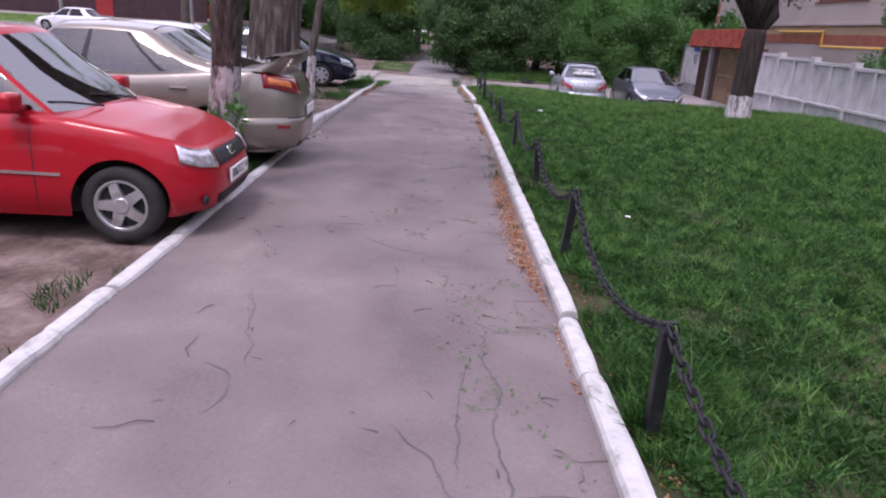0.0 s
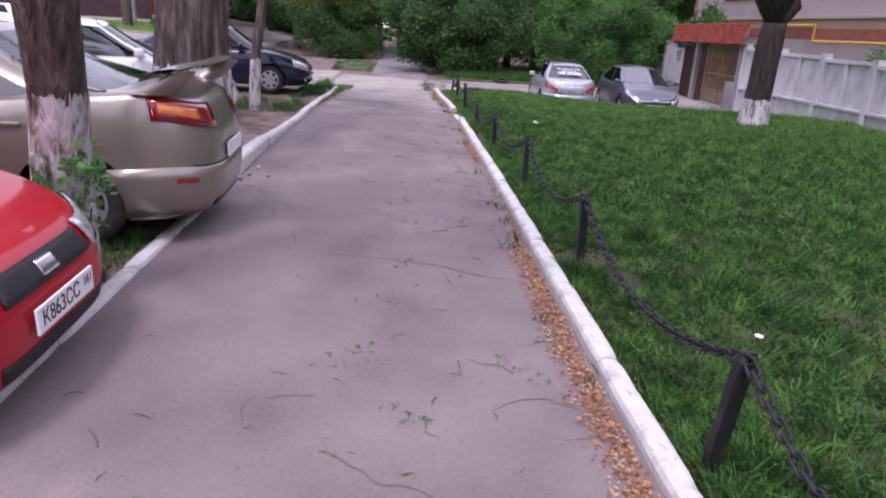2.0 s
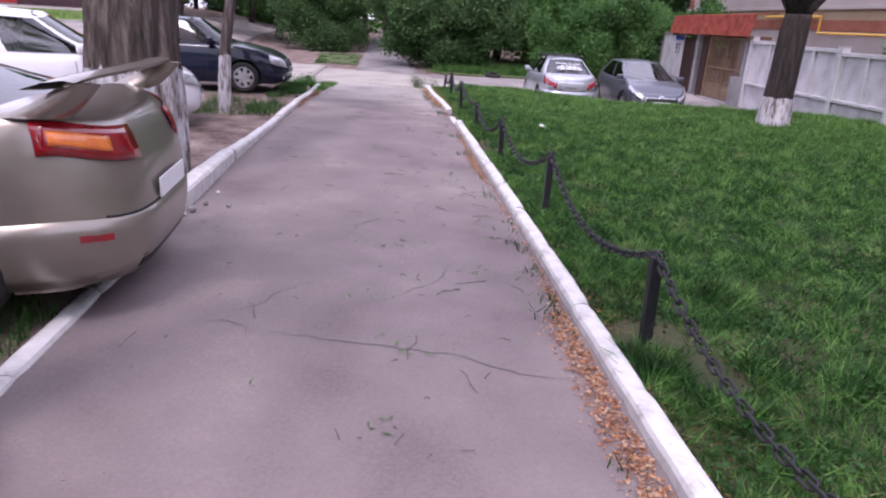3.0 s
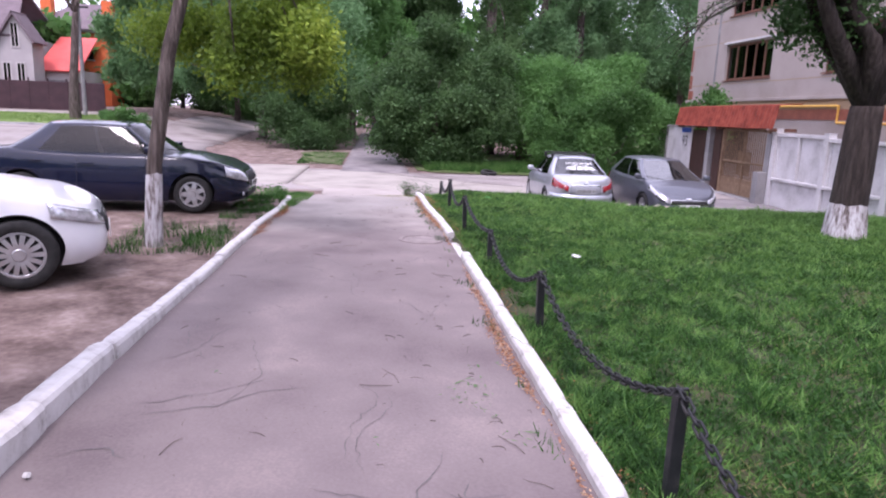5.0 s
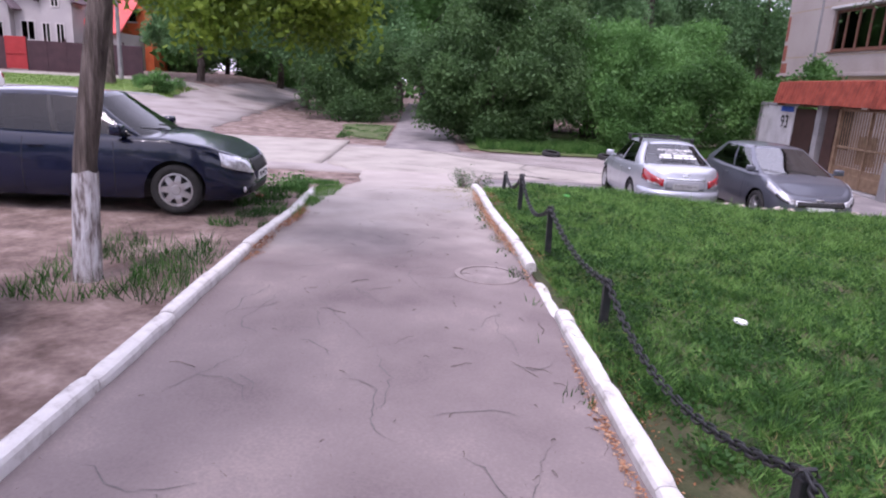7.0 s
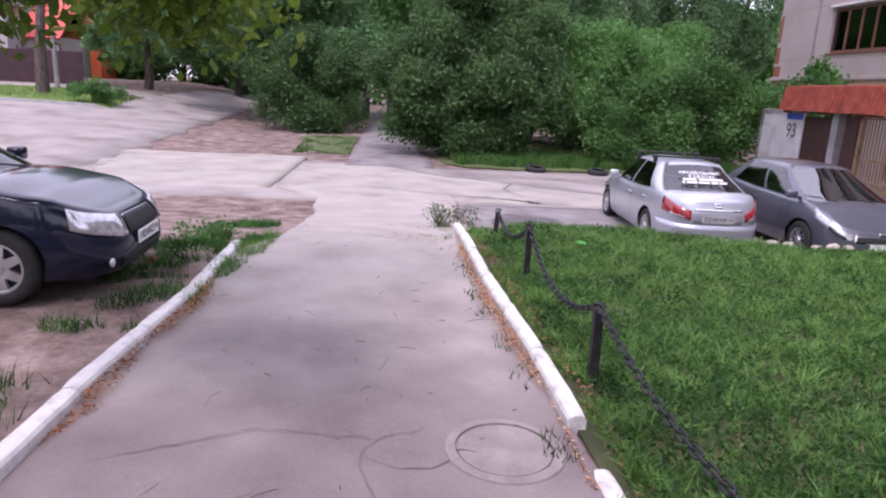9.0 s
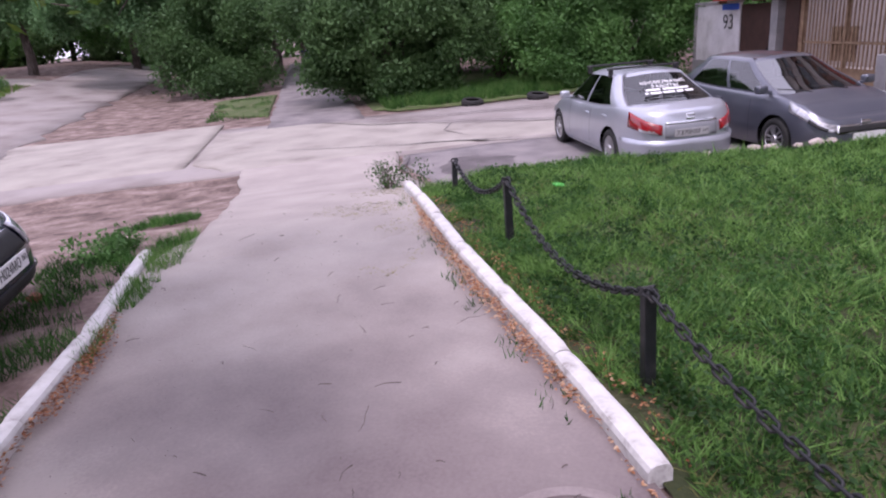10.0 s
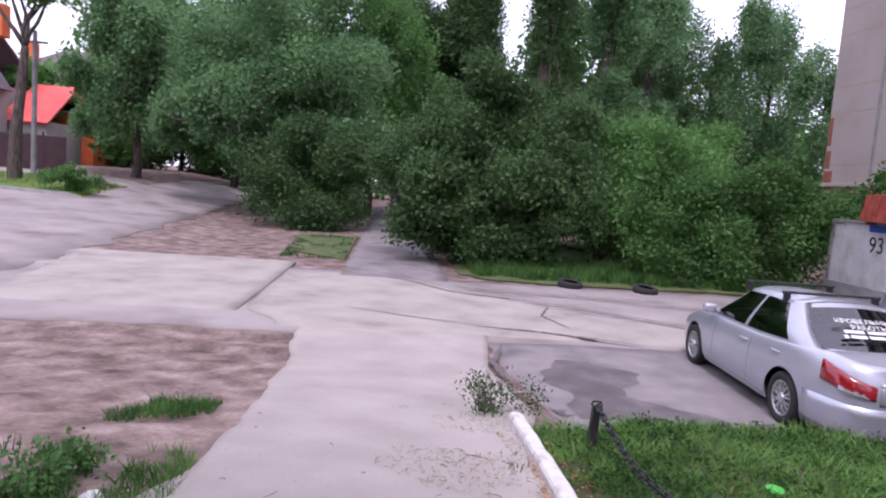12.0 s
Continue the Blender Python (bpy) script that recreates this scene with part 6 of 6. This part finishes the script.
    w = width * rng.uniform(0.7, 1.4, n)
    d = rng.uniform(0, math.tau, n)
    if combed:
        lie = np.array([noise.noise((x * 3.3, y * 3.3, 1.7)) + 0.6 * noise.noise((x * 9, y * 9, 6.1)) for x, y in xy]) * 7
        d = np.where(rng.uniform(0, 1, n) < combed, lie + rng.normal(0, 0.5, n), d)
    ln = h * lean * rng.uniform(0.1, 1.6, n)
    v = np.empty((n, 3, 3))
    v[:, 0] = np.c_[xy[:, 0] - np.cos(a) * w, xy[:, 1] - np.sin(a) * w, z]
    v[:, 1] = np.c_[xy[:, 0] + np.cos(a) * w, xy[:, 1] + np.sin(a) * w, z]
    v[:, 2] = np.c_[xy[:, 0] + np.cos(d) * ln, xy[:, 1] + np.sin(d) * ln, z + h]
    return v.reshape(-1, 3)


def scatter(n, x0, x1, y0, y1, rng, ok, power=1.0):
    p = np.c_[x0 + (x1 - x0) * rng.uniform(0, 1, n) ** power, rng.uniform(y0, y1, n)]
    return p[[ok(x, y) for x, y in p]]


def patchy(x, y, s=1.0, seed=0.0):
    return noise.noise((x * s, y * s, seed)) + 0.5 * noise.noise((x * s * 2.7, y * s * 2.7, seed + 5))


rng = np.random.default_rng(7)
xy = scatter(600000, 0.85, 12.6, -2.0, 22.1, rng, lambda x, y: on_lawn(x - 0.13, y) and patchy(x, y, 0.9, 2.0) > -0.85 + 0.55 * sm(0.7, 0.1, x - right_kerb_x(y) - 0.12), 2.2)
tall = np.array([0.045 + 0.05 * max(0, patchy(x, y, 1.3, 8.0) + 0.3) + 0.09 * max(0, patchy(x, y, 4.6, 18.0)) for x, y in xy]) * (1 + 0.05 * np.maximum(0, xy[:, 0] - 3))
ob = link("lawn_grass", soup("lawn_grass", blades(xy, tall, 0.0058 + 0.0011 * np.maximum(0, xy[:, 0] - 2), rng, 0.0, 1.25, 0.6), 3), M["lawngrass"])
tagged(ob, "rough uneven mown green grass", "grass", kind="stuff")
xy = scatter(30000, 1.1, 12.0, -2.0, 22.0, rng, lambda x, y: on_lawn(x - 0.26, y) and patchy(x, y, 2.4, 12.0) > 0.12 - 0.3 * sm(12, 17, y), 1.9)
c = np.c_[xy, [ground_z(x, y) + 0.045 for x, y in xy]]
ob = link("lawn_weeds", soup("lawn_weeds", leaves_at(c, 11, (0.06, 0.06, 0.022), 0.02, rng, -0.2, 0.45), 4), M["clover"])
tagged(ob, "broad-leaved weeds and clover in the lawn", "weeds", kind="stuff")
xy = scatter(26000, 1.0, 12.0, 5.0, 22.0, rng, lambda x, y: on_lawn(x, y) and patchy(x, y, 1.1, 22.0) > 0.30 - 0.25 * sm(8, 20, y), 1.3)
ob = link("dry_clippings", soup("dry_clippings", blades(xy, 0.035, 0.004, rng, 0.04, 2.4), 3), M["straw"])
tagged(ob, "pale dry grass clippings on the lawn", "grass", kind="stuff")


def tuft(label, n, x0, x1, y0, y1, h, mat_key, ok=None, seed=1, w=0.004, name="grass_tuft", lift=0.0):
    r = np.random.default_rng(seed)
    xy = scatter(n, x0, x1, y0, y1, r, ok or (lambda x, y: patchy(x, y, 2.2, seed) > -0.15))
    if len(xy):
        o = link(name, soup(name, blades(xy, h, w, r, lift, 0.6), 3), M[mat_key])
        tagged(o, label, "grass", kind="stuff")


tuft("weeds and long grass round the slender tree", 2000, -3.1, -1.75, 14.9, 16.8, 0.16, "grass", seed=31)
tuft("long grass spilling over the kerb end", 9000, -1.75, -0.95, 17.6, 21.2, 0.1, "grass", lambda x, y: patchy(x, y, 2.2, 3) > -0.1 + 0.6 * sm(18.6, 17.8, y) and x < left_kerb_x(y) + 0.06 + 0.28 * sm(18.6, 20.4, y) and x > left_kerb_x(y) - 0.05, seed=32)
tuft("long grass behind the kerb end", 6500, -2.3, -1.4, 17.6, 21.2, 0.1, "grass", lambda x, y: patchy(x, y, 1.8, 4) > 0.0 and x < left_kerb_x(y) - 0.15, seed=33)
tuft("grass tuft in bare earth", 1900, -2.0, -1.25, 21.9, 22.7, 0.09, "grass", seed=34)
tuft("thin grass in the earth behind the kerb", 3800, -2.3, -1.85, -1.0, 4.2, 0.07, "grass", lambda x, y: patchy(x, y, 2.0, 5) > 0.15 and x < left_kerb_x(y) - 0.14, seed=35)
tuft("weeds under the parked cars", 5200, -3.0, -1.85, 6.0, 9.6, 0.12, "grass", lambda x, y: patchy(x, y, 1.6, 6) > -0.3 and x < left_kerb_x(y) - 0.14, seed=36)
tuft("grass at the foot of the kerb", 9000, 0.6, 1.35, 5, 22, 0.06, "grass", lambda x, y: patchy(x, y, 2.6, 7) > 0.28 - 0.22 * sm(15.5, 17, y) * sm(21, 19.5, y) and right_kerb_x(y) - 0.22 < x < right_kerb_x(y) - 0.03, seed=37, lift=0.02)
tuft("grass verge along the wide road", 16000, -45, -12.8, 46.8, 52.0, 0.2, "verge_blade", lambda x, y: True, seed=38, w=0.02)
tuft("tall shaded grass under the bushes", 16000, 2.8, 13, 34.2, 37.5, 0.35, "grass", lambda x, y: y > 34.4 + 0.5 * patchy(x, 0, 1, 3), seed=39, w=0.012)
tuft("grass patch beside the alley", 4500, -2.8, -0.8, 36.2, 42.5, 0.11, "grass", lambda x, y: patchy(x, y, 0.9, 3) > 0.05, seed=40, w=0.008)
tuft("ragged grass along the lawn edge", 6000, 1.9, 12, 21.6, 22.2, 0.08, "grass", lambda x, y: y < 22.12 + wob(x, 22, 0.12), seed=41)

# dry leaves blown against the kerbs, twigs, green cuttings
def litter_at(name, label, n, ok, x0, x1, y0, y1, size, mat_key, seed, lift=0.012):
    r = np.random.default_rng(seed)
    xy = scatter(n, x0, x1, y0, y1, r, ok)
    cc = np.c_[xy, [walk_z(x, y) + lift for x, y in xy]]
    o = link(name, soup(name, leaves_at(cc, 1, (0, 0, 0.004), size, r, 0, 0.18), 4), M[mat_key])
    v = np.empty(len(o.data.vertices) * 3, dtype=np.float32)
    o.data.vertices.foreach_get("co", v)
    v = v.reshape(-1, 4, 3)
    mid = v[:, :, 2].mean(axis=1, keepdims=True)
    v[:, :, 2] = mid + (v[:, :, 2] - mid) * 0.25
    o.data.vertices.foreach_set("co", v.ravel())
    tagged(o, label, "litter", kind="stuff")


def kerb_leaves(label, n, y0, y1, edge, sgn, seed, amount):
    r = np.random.default_rng(seed)
    y = r.uniform(y0, y1, n)
    w = np.array([amount(v) for v in y])
    x = np.array([edge(v) for v in y]) + sgn * (0.01 + np.minimum(np.abs(r.normal(0, 1, n)), r.uniform(0.6, 1.9, n)) * w)
    keep = (w > 0.012) & (r.uniform(0, 1, n) < np.clip(w / 0.1, 0, 1) ** 1.5)
    cc = np.c_[x, y, [walk_z(a, b) + 0.012 for a, b in zip(x, y)]][keep]
    q = leaves_at(cc, 1, (0, 0, 0.006), 0.015, r, 0, 0.5).reshape(-1, 4, 3)
    mid = q[:, :, 2].mean(axis=1, keepdims=True)
    q[:, :, 2] = mid + (q[:, :, 2] - mid) * 0.3
    tagged(link("dry_leaves", soup("dry_leaves", q.reshape(-1, 3), 4), M["litter"]), label, "litter", kind="stuff")


kerb_leaves("orange-brown dry leaves along the lawn kerb", 19000, 2.6, 21.6, right_kerb_x, -1, 51, lambda y: 0.012 + 0.10 * max(0, sm(3.2, 4.6, y) * sm(8.6, 6.6, y) + 0.4 * sm(9.5, 11, y) * sm(14.5, 12.5, y) + 0.55 * sm(16.3, 17.2, y) * sm(21.4, 19.8, y) + 0.5 * patchy(0, y, 0.9, 3)))
kerb_leaves("dry leaves caught in the lawn margin", 3500, 0.0, 21.6, lambda y: right_kerb_x(y) + 0.16, 1, 56, lambda y: 0.05 + 0.16 * max(0, patchy(0, y, 0.9, 31) + 0.2))
kerb_leaves("orange-brown dry leaves along the parking kerb", 5500, 14.0, 20.6, left_kerb_x, 1, 52, lambda y: 0.075 * max(0, sm(15.4, 16.6, y) * sm(20.0, 18.2, y) + 0.9 * patchy(0, y, 0.8, 9) - 0.15))
litter_at("scattered_leaves", "brown leaf bits scattered over the walk", 2600, lambda x, y: left_kerb_x(y) + 0.05 < x < right_kerb_x(y) - 0.03 and patchy(x, y, 0.7, 5) > -0.1, -1.7, 1.3, 0.5, 22, 0.011, "twig", 53)
litter_at("grass_cuttings", "green grass cuttings strewn on the walk", 9000, lambda x, y: left_kerb_x(y) + 0.5 < x < right_kerb_x(y) - 0.05 and patchy(x, y, 1.9, 15) > 0.30 - 0.25 * sm(6, 3, y) * sm(0.0, 0.5, x) + 0.25 * sm(0.3, -0.6, x), -1.2, 1.3, 0.5, 11.5, 0.026, "leaf_mid", 54)
litter_at("hay_cuttings", "dry grass cuttings strewn at the kerb end", 3800, lambda x, y: 0.0 < x < right_kerb_x(y) + 0.1 and patchy(x, y, 1.5, 17) > -0.1 + 0.5 * sm(21.6, 23, y) + 0.5 * sm(20.2, 19.0, y), 0.1, 1.4, 18.6, 22.8, 0.022, "straw", 55)
rt = random.Random(12)
bm_all = bmesh.new()
tmp_me = bpy.data.meshes.new("tmp")
for k in range(270):
    y = rt.uniform(0.8, 22.5)
    x = rt.uniform(left_kerb_x(y) + 0.2, right_kerb_x(y) - 0.1) if rt.random() < 0.55 else rt.uniform(0.0, right_kerb_x(y) - 0.05)
    ln, a, r = rt.choice((0.03, 0.04, 0.06, 0.1, 0.18)) * rt.uniform(0.7, 1.4), rt.uniform(0, math.tau), rt.uniform(0.0013, 0.003)
    pts = []
    for j in range(4):
        f = j / 3 - 0.5
        px = x + math.cos(a) * ln * f + rt.uniform(-0.1, 0.1) * ln
        py = y + math.sin(a) * ln * f + rt.uniform(-0.1, 0.1) * ln
        pts.append((px, py, walk_z(px, py) + r + 0.004 + (0.006 if j in (1, 2) else 0)))
    one = tube(pts, [r, r, r * 0.8, r * 0.5], 5)
    one.to_mesh(tmp_me)
    one.free()
    bm_all.from_mesh(tmp_me)
tagged(part("twigs", bm_all, M["twig"]), "small dead twigs scattered over the walk", "twigs", kind="stuff")

# cracks in the asphalt, seams, and shade drawn along a slab edge
def crack(pts, w, seed, height=walk_z):
    r = random.Random(seed)
    fine = []
    for (xa, ya), (xb, yb) in zip(pts, pts[1:]):
        n = max(2, int(math.hypot(xb - xa, yb - ya) / 0.05))
        for k in range(n):
            f = k / n
            fine.append((xa + (xb - xa) * f + r.uniform(-1, 1) * 0.014, ya + (yb - ya) * f + r.uniform(-1, 1) * 0.014))
    rows = []
    for i, (x, y) in enumerate(fine):
        a, b = fine[max(0, i - 1)], fine[min(len(fine) - 1, i + 1)]
        d = Vector((b[0] - a[0], b[1] - a[1], 0)).normalized()
        nrm = Vector((-d.y, d.x, 0))
        hw = 0.55 * w * r.uniform(0.25, 1.0) * min(1.0, 0.2 + 4 * min(i, len(fine) - 1 - i) / len(fine))
        rows.append([Vector((x, y, 0)) + nrm * hw, Vector((x, y, 0)) - nrm * hw])
    for row in rows:
        for v in row:
            v.z = height(v.x, v.y) + 0.0035
    tagged(part("asphalt_crack", grid_bm(rows), M["crack"]), "dark jagged line in the asphalt, for cracks, seams and slab-edge shade", "crack", "cracks in the walk", kind="structure")


CRACKS = [([(0.36, 3.3), (0.32, 2.95), (0.38, 2.6), (0.30, 2.3), (0.34, 1.9), (0.2, 1.5)], 0.012), ([(0.24, 2.9), (0.16, 2.4), (0.14, 1.9)], 0.010), ([(-0.1, 4.35), (0.3, 4.25), (0.62, 4.3)], 0.007),
          ([(-0.75, 7.2), (-0.2, 7.05), (0.25, 6.95), (0.55, 6.75), (0.83, 6.72)], 0.014), ([(-0.3, 9.8), (0.2, 9.65), (0.7, 9.75)], 0.009),
          ([(-1.3, 15.9), (-0.5, 16.2), (0.4, 16.05)], 0.010), ([(-0.9, 10.6), (-0.7, 11.2), (-0.9, 12.0)], 0.008),
          ([(-0.2, 14.2), (-0.6, 15.0), (-0.9, 15.2)], 0.008), ([(0.4, 12.0), (0.7, 12.9), (0.85, 13.1)], 0.007)]
rc_ = random.Random(77)
for k in range(46):
    y, a = rc_.uniform(1.2, 16.5) if k % 3 == 0 else rc_.uniform(9.5, 16.5), rc_.uniform(0, math.tau)
    x = rc_.uniform(left_kerb_x(y) + 0.3, right_kerb_x(y) - 0.3)
    pts = [(x, y)]
    for j in range(rc_.randint(3, 7)):
        a += rc_.uniform(-0.8, 0.8)
        q = (pts[-1][0] + 0.14 * math.cos(a), pts[-1][1] + 0.17 * math.sin(a))
        if left_kerb_x(q[1]) + 0.12 < q[0] < right_kerb_x(q[1]) - 0.08:
            pts.append(q)
    if len(pts) > 2:
        CRACKS.append((pts, rc_.uniform(0.007, 0.013)))
for k, (pts, w) in enumerate(CRACKS):
    crack(pts, w, 100 + k)
# First strip: the raised crossing edge's shadow drawn as a dark line.
for k, (pts, w) in enumerate((([(1.9, 28.1), (2.9, 27.92), (3.95, 27.5), (4.7, 27.2)], 0.14), ([(0.4, 33.6), (1.8, 31.7), (4.2, 30.7), (6.1, 29.2), (7.4, 28.4)], 0.10), ([(-0.5, 29.2), (0.9, 28.5), (1.9, 28.15)], 0.05),
                              ([(4.6, 33.0), (5.2, 31.8), (6.8, 31.3), (9.5, 31.0)], 0.08), ([(1.6, 33.3), (2.4, 32.4), (4.6, 32.0), (7.5, 31.9)], 0.10), ([(2.1, 26.8), (1.75, 25.6), (1.7, 24.4)], 0.09), ([(3.9, 30.6), (3.4, 29.4), (3.7, 28.2)], 0.05))):
    crack(pts, w, 180 + k, lambda x, y: ground_z(x, y) + 0.054)

# manhole
mh = thing("manhole_cover", "round rusty cast-iron manhole cover in the walk", "manhole cover", m=Matrix.Translation((0.80, 15.98, walk_z(0.80, 15.98) - 0.004)) @ Matrix.Diagonal((0.86, 0.86, 0.8, 1)))
bm = bmesh.new()
bmesh.ops.create_cone(bm, cap_ends=True, segments=40, radius1=0.29, radius2=0.285, depth=0.02, matrix=Matrix.Translation((0, 0, 0.006)))
part("lid", bm, M["castiron"], mh)
bm = lathe([(0.30, 0.0), (0.30, 0.022), (0.36, 0.018), (0.37, -0.01)], 40)
bmesh.ops.rotate(bm, verts=bm.verts, cent=(0, 0, 0), matrix=Matrix.Rotation(radians(90), 3, "X"))
part("ring", bm, M["castiron"], mh)

# rubble, tyres, rubbish
def stone(name, label, x, y, r, material, seed, dz=0.0, flat=0.6, group=""):
    bm = bmesh.new()
    bmesh.ops.create_icosphere(bm, subdivisions=2, radius=r)
    for v in bm.verts:
        v.co *= 1 + 0.6 * noise.noise(v.co * (1.3 / r) + Vector((seed, 0, 0)))
        v.co.z *= flat
    o = part(name, bm, M[material])
    o.matrix_basis = pose(x, y, ground_z(x, y) + r * flat * 0.5 + dz, 0, 0, seed * 57)
    return tagged(o, label, "stone", group)


for k in range(16):
    x = 3.9 + k * 0.33 + rt.uniform(-0.1, 0.1)
    stone("rubble_stone", "pale broken stone along the lawn edge", x, 22.2 + rt.uniform(-0.04, 0.05), rt.uniform(0.05, 0.11), "stone", k + 1.0, 0.42, 0.6, "rubble along the lawn edge")
for k, (x, y, r) in enumerate(((-1.80, 9.40, 0.07), (-1.68, 9.42, 0.035), (-1.74, 9.30, 0.04), (-1.42, 9.56, 0.022), (-1.60, 10.0, 0.018), (-1.62, 9.62, 0.025))):
    stone("kerb_rubble", "broken whitewashed lump of kerb concrete", x, y, r, "wash" if k % 2 == 0 else "greyc", k + 30.0, 0.03, 0.7, "broken kerb")
stone("brick_lump", "reddish brick lump in the grass", -2.1, 19.6, 0.06, "brickm", 44.0)
for k, (x, y) in enumerate(((5.3, 33.75), (7.3, 33.5))):
    bm = lathe([(0.2, 0.08), (0.24, 0.1), (0.30, 0.1), (0.335, 0.06), (0.34, 0), (0.335, -0.06), (0.30, -0.1), (0.2, -0.08)], 28)
    bmesh.ops.rotate(bm, verts=bm.verts, cent=(0, 0, 0), matrix=Matrix.Rotation(radians(90), 3, "X"))
    o = part("old_tyre", bm, M["rubber"], smooth=True)
    o.matrix_basis = pose(x, y, ground_z(x, y) + 0.08, 6, 4, 0)
    tagged(o, "old black tyre lying at the street edge", "tyre", "old tyres")
for nm, lab, x, y, s, mk, cat in (("paper_scrap", "crumpled white paper on the lawn", 2.67, 14.82, 0.045, "litterw", "litter"), ("paper_scrap", "small white scrap on the lawn", 1.95, 5.8, 0.02, "litterw", "litter"), ("plastic_bottle", "bright green crushed plastic bottle on the grass", 2.66, 20.62, 0.05, "greenp", "bottle")):
    bm = bmesh.new()
    bmesh.ops.create_icosphere(bm, subdivisions=3, radius=s)
    for v in bm.verts:
        v.co *= 1 + 0.5 * noise.noise(v.co * (3 / s) + Vector((x, y, 0)))
        v.co.z *= 0.35
        v.co.x *= 1.5
    o = part(nm, bm, M[mk])
    o.matrix_basis = pose(x, y, ground_z(x, y) + 0.07, 10, 8, 30)
    tagged(o, lab, cat)

# leafy shoots and weeds
bush("leaf_shoots", "leafy green shoots at the foot of the tree", G(-1.84, 6.28), [((-0.05, -0.02, 0.72), (0.16, 0.2, 0.34), 60)], "leaf_mid", 10, 0.05, 0.032, 71, "shoots", 7)
bush("leaf_shoots", "leafy shoots at the foot of the old tree", G(-2.2, 9.66), [((0, 0, 0.4), (0.4, 0.14, 0.42), 120)], "leaf_mid", 12, 0.05, 0.03, 72, "shoots", 8)
bush("weed_bush", "scrubby dark weed bush at the kerb end", G(1.12, 22.6), [((0, 0, 0.26), (0.34, 0.28, 0.34), 70), ((0.35, 0.1, 0.15), (0.3, 0.2, 0.22), 50)], "leaf_dark", 8, 0.05, 0.017, 73, "weeds", 22)
bush("weed_bush", "leafy weed standing in the lawn", G(3.75, 4.3), [((0, 0, 0.4), (0.28, 0.28, 0.45), 90)], "leaf_mid", 14, 0.06, 0.035, 74, "weeds", 8)
bush("weed_bush", "low leafy weeds on the earth strip", G(-1.8, 20.6), [((0, 0, 0.08), (0.34, 0.4, 0.12), 70)], "leaf_mid", 12, 0.05, 0.025, 75, "weeds", 6)
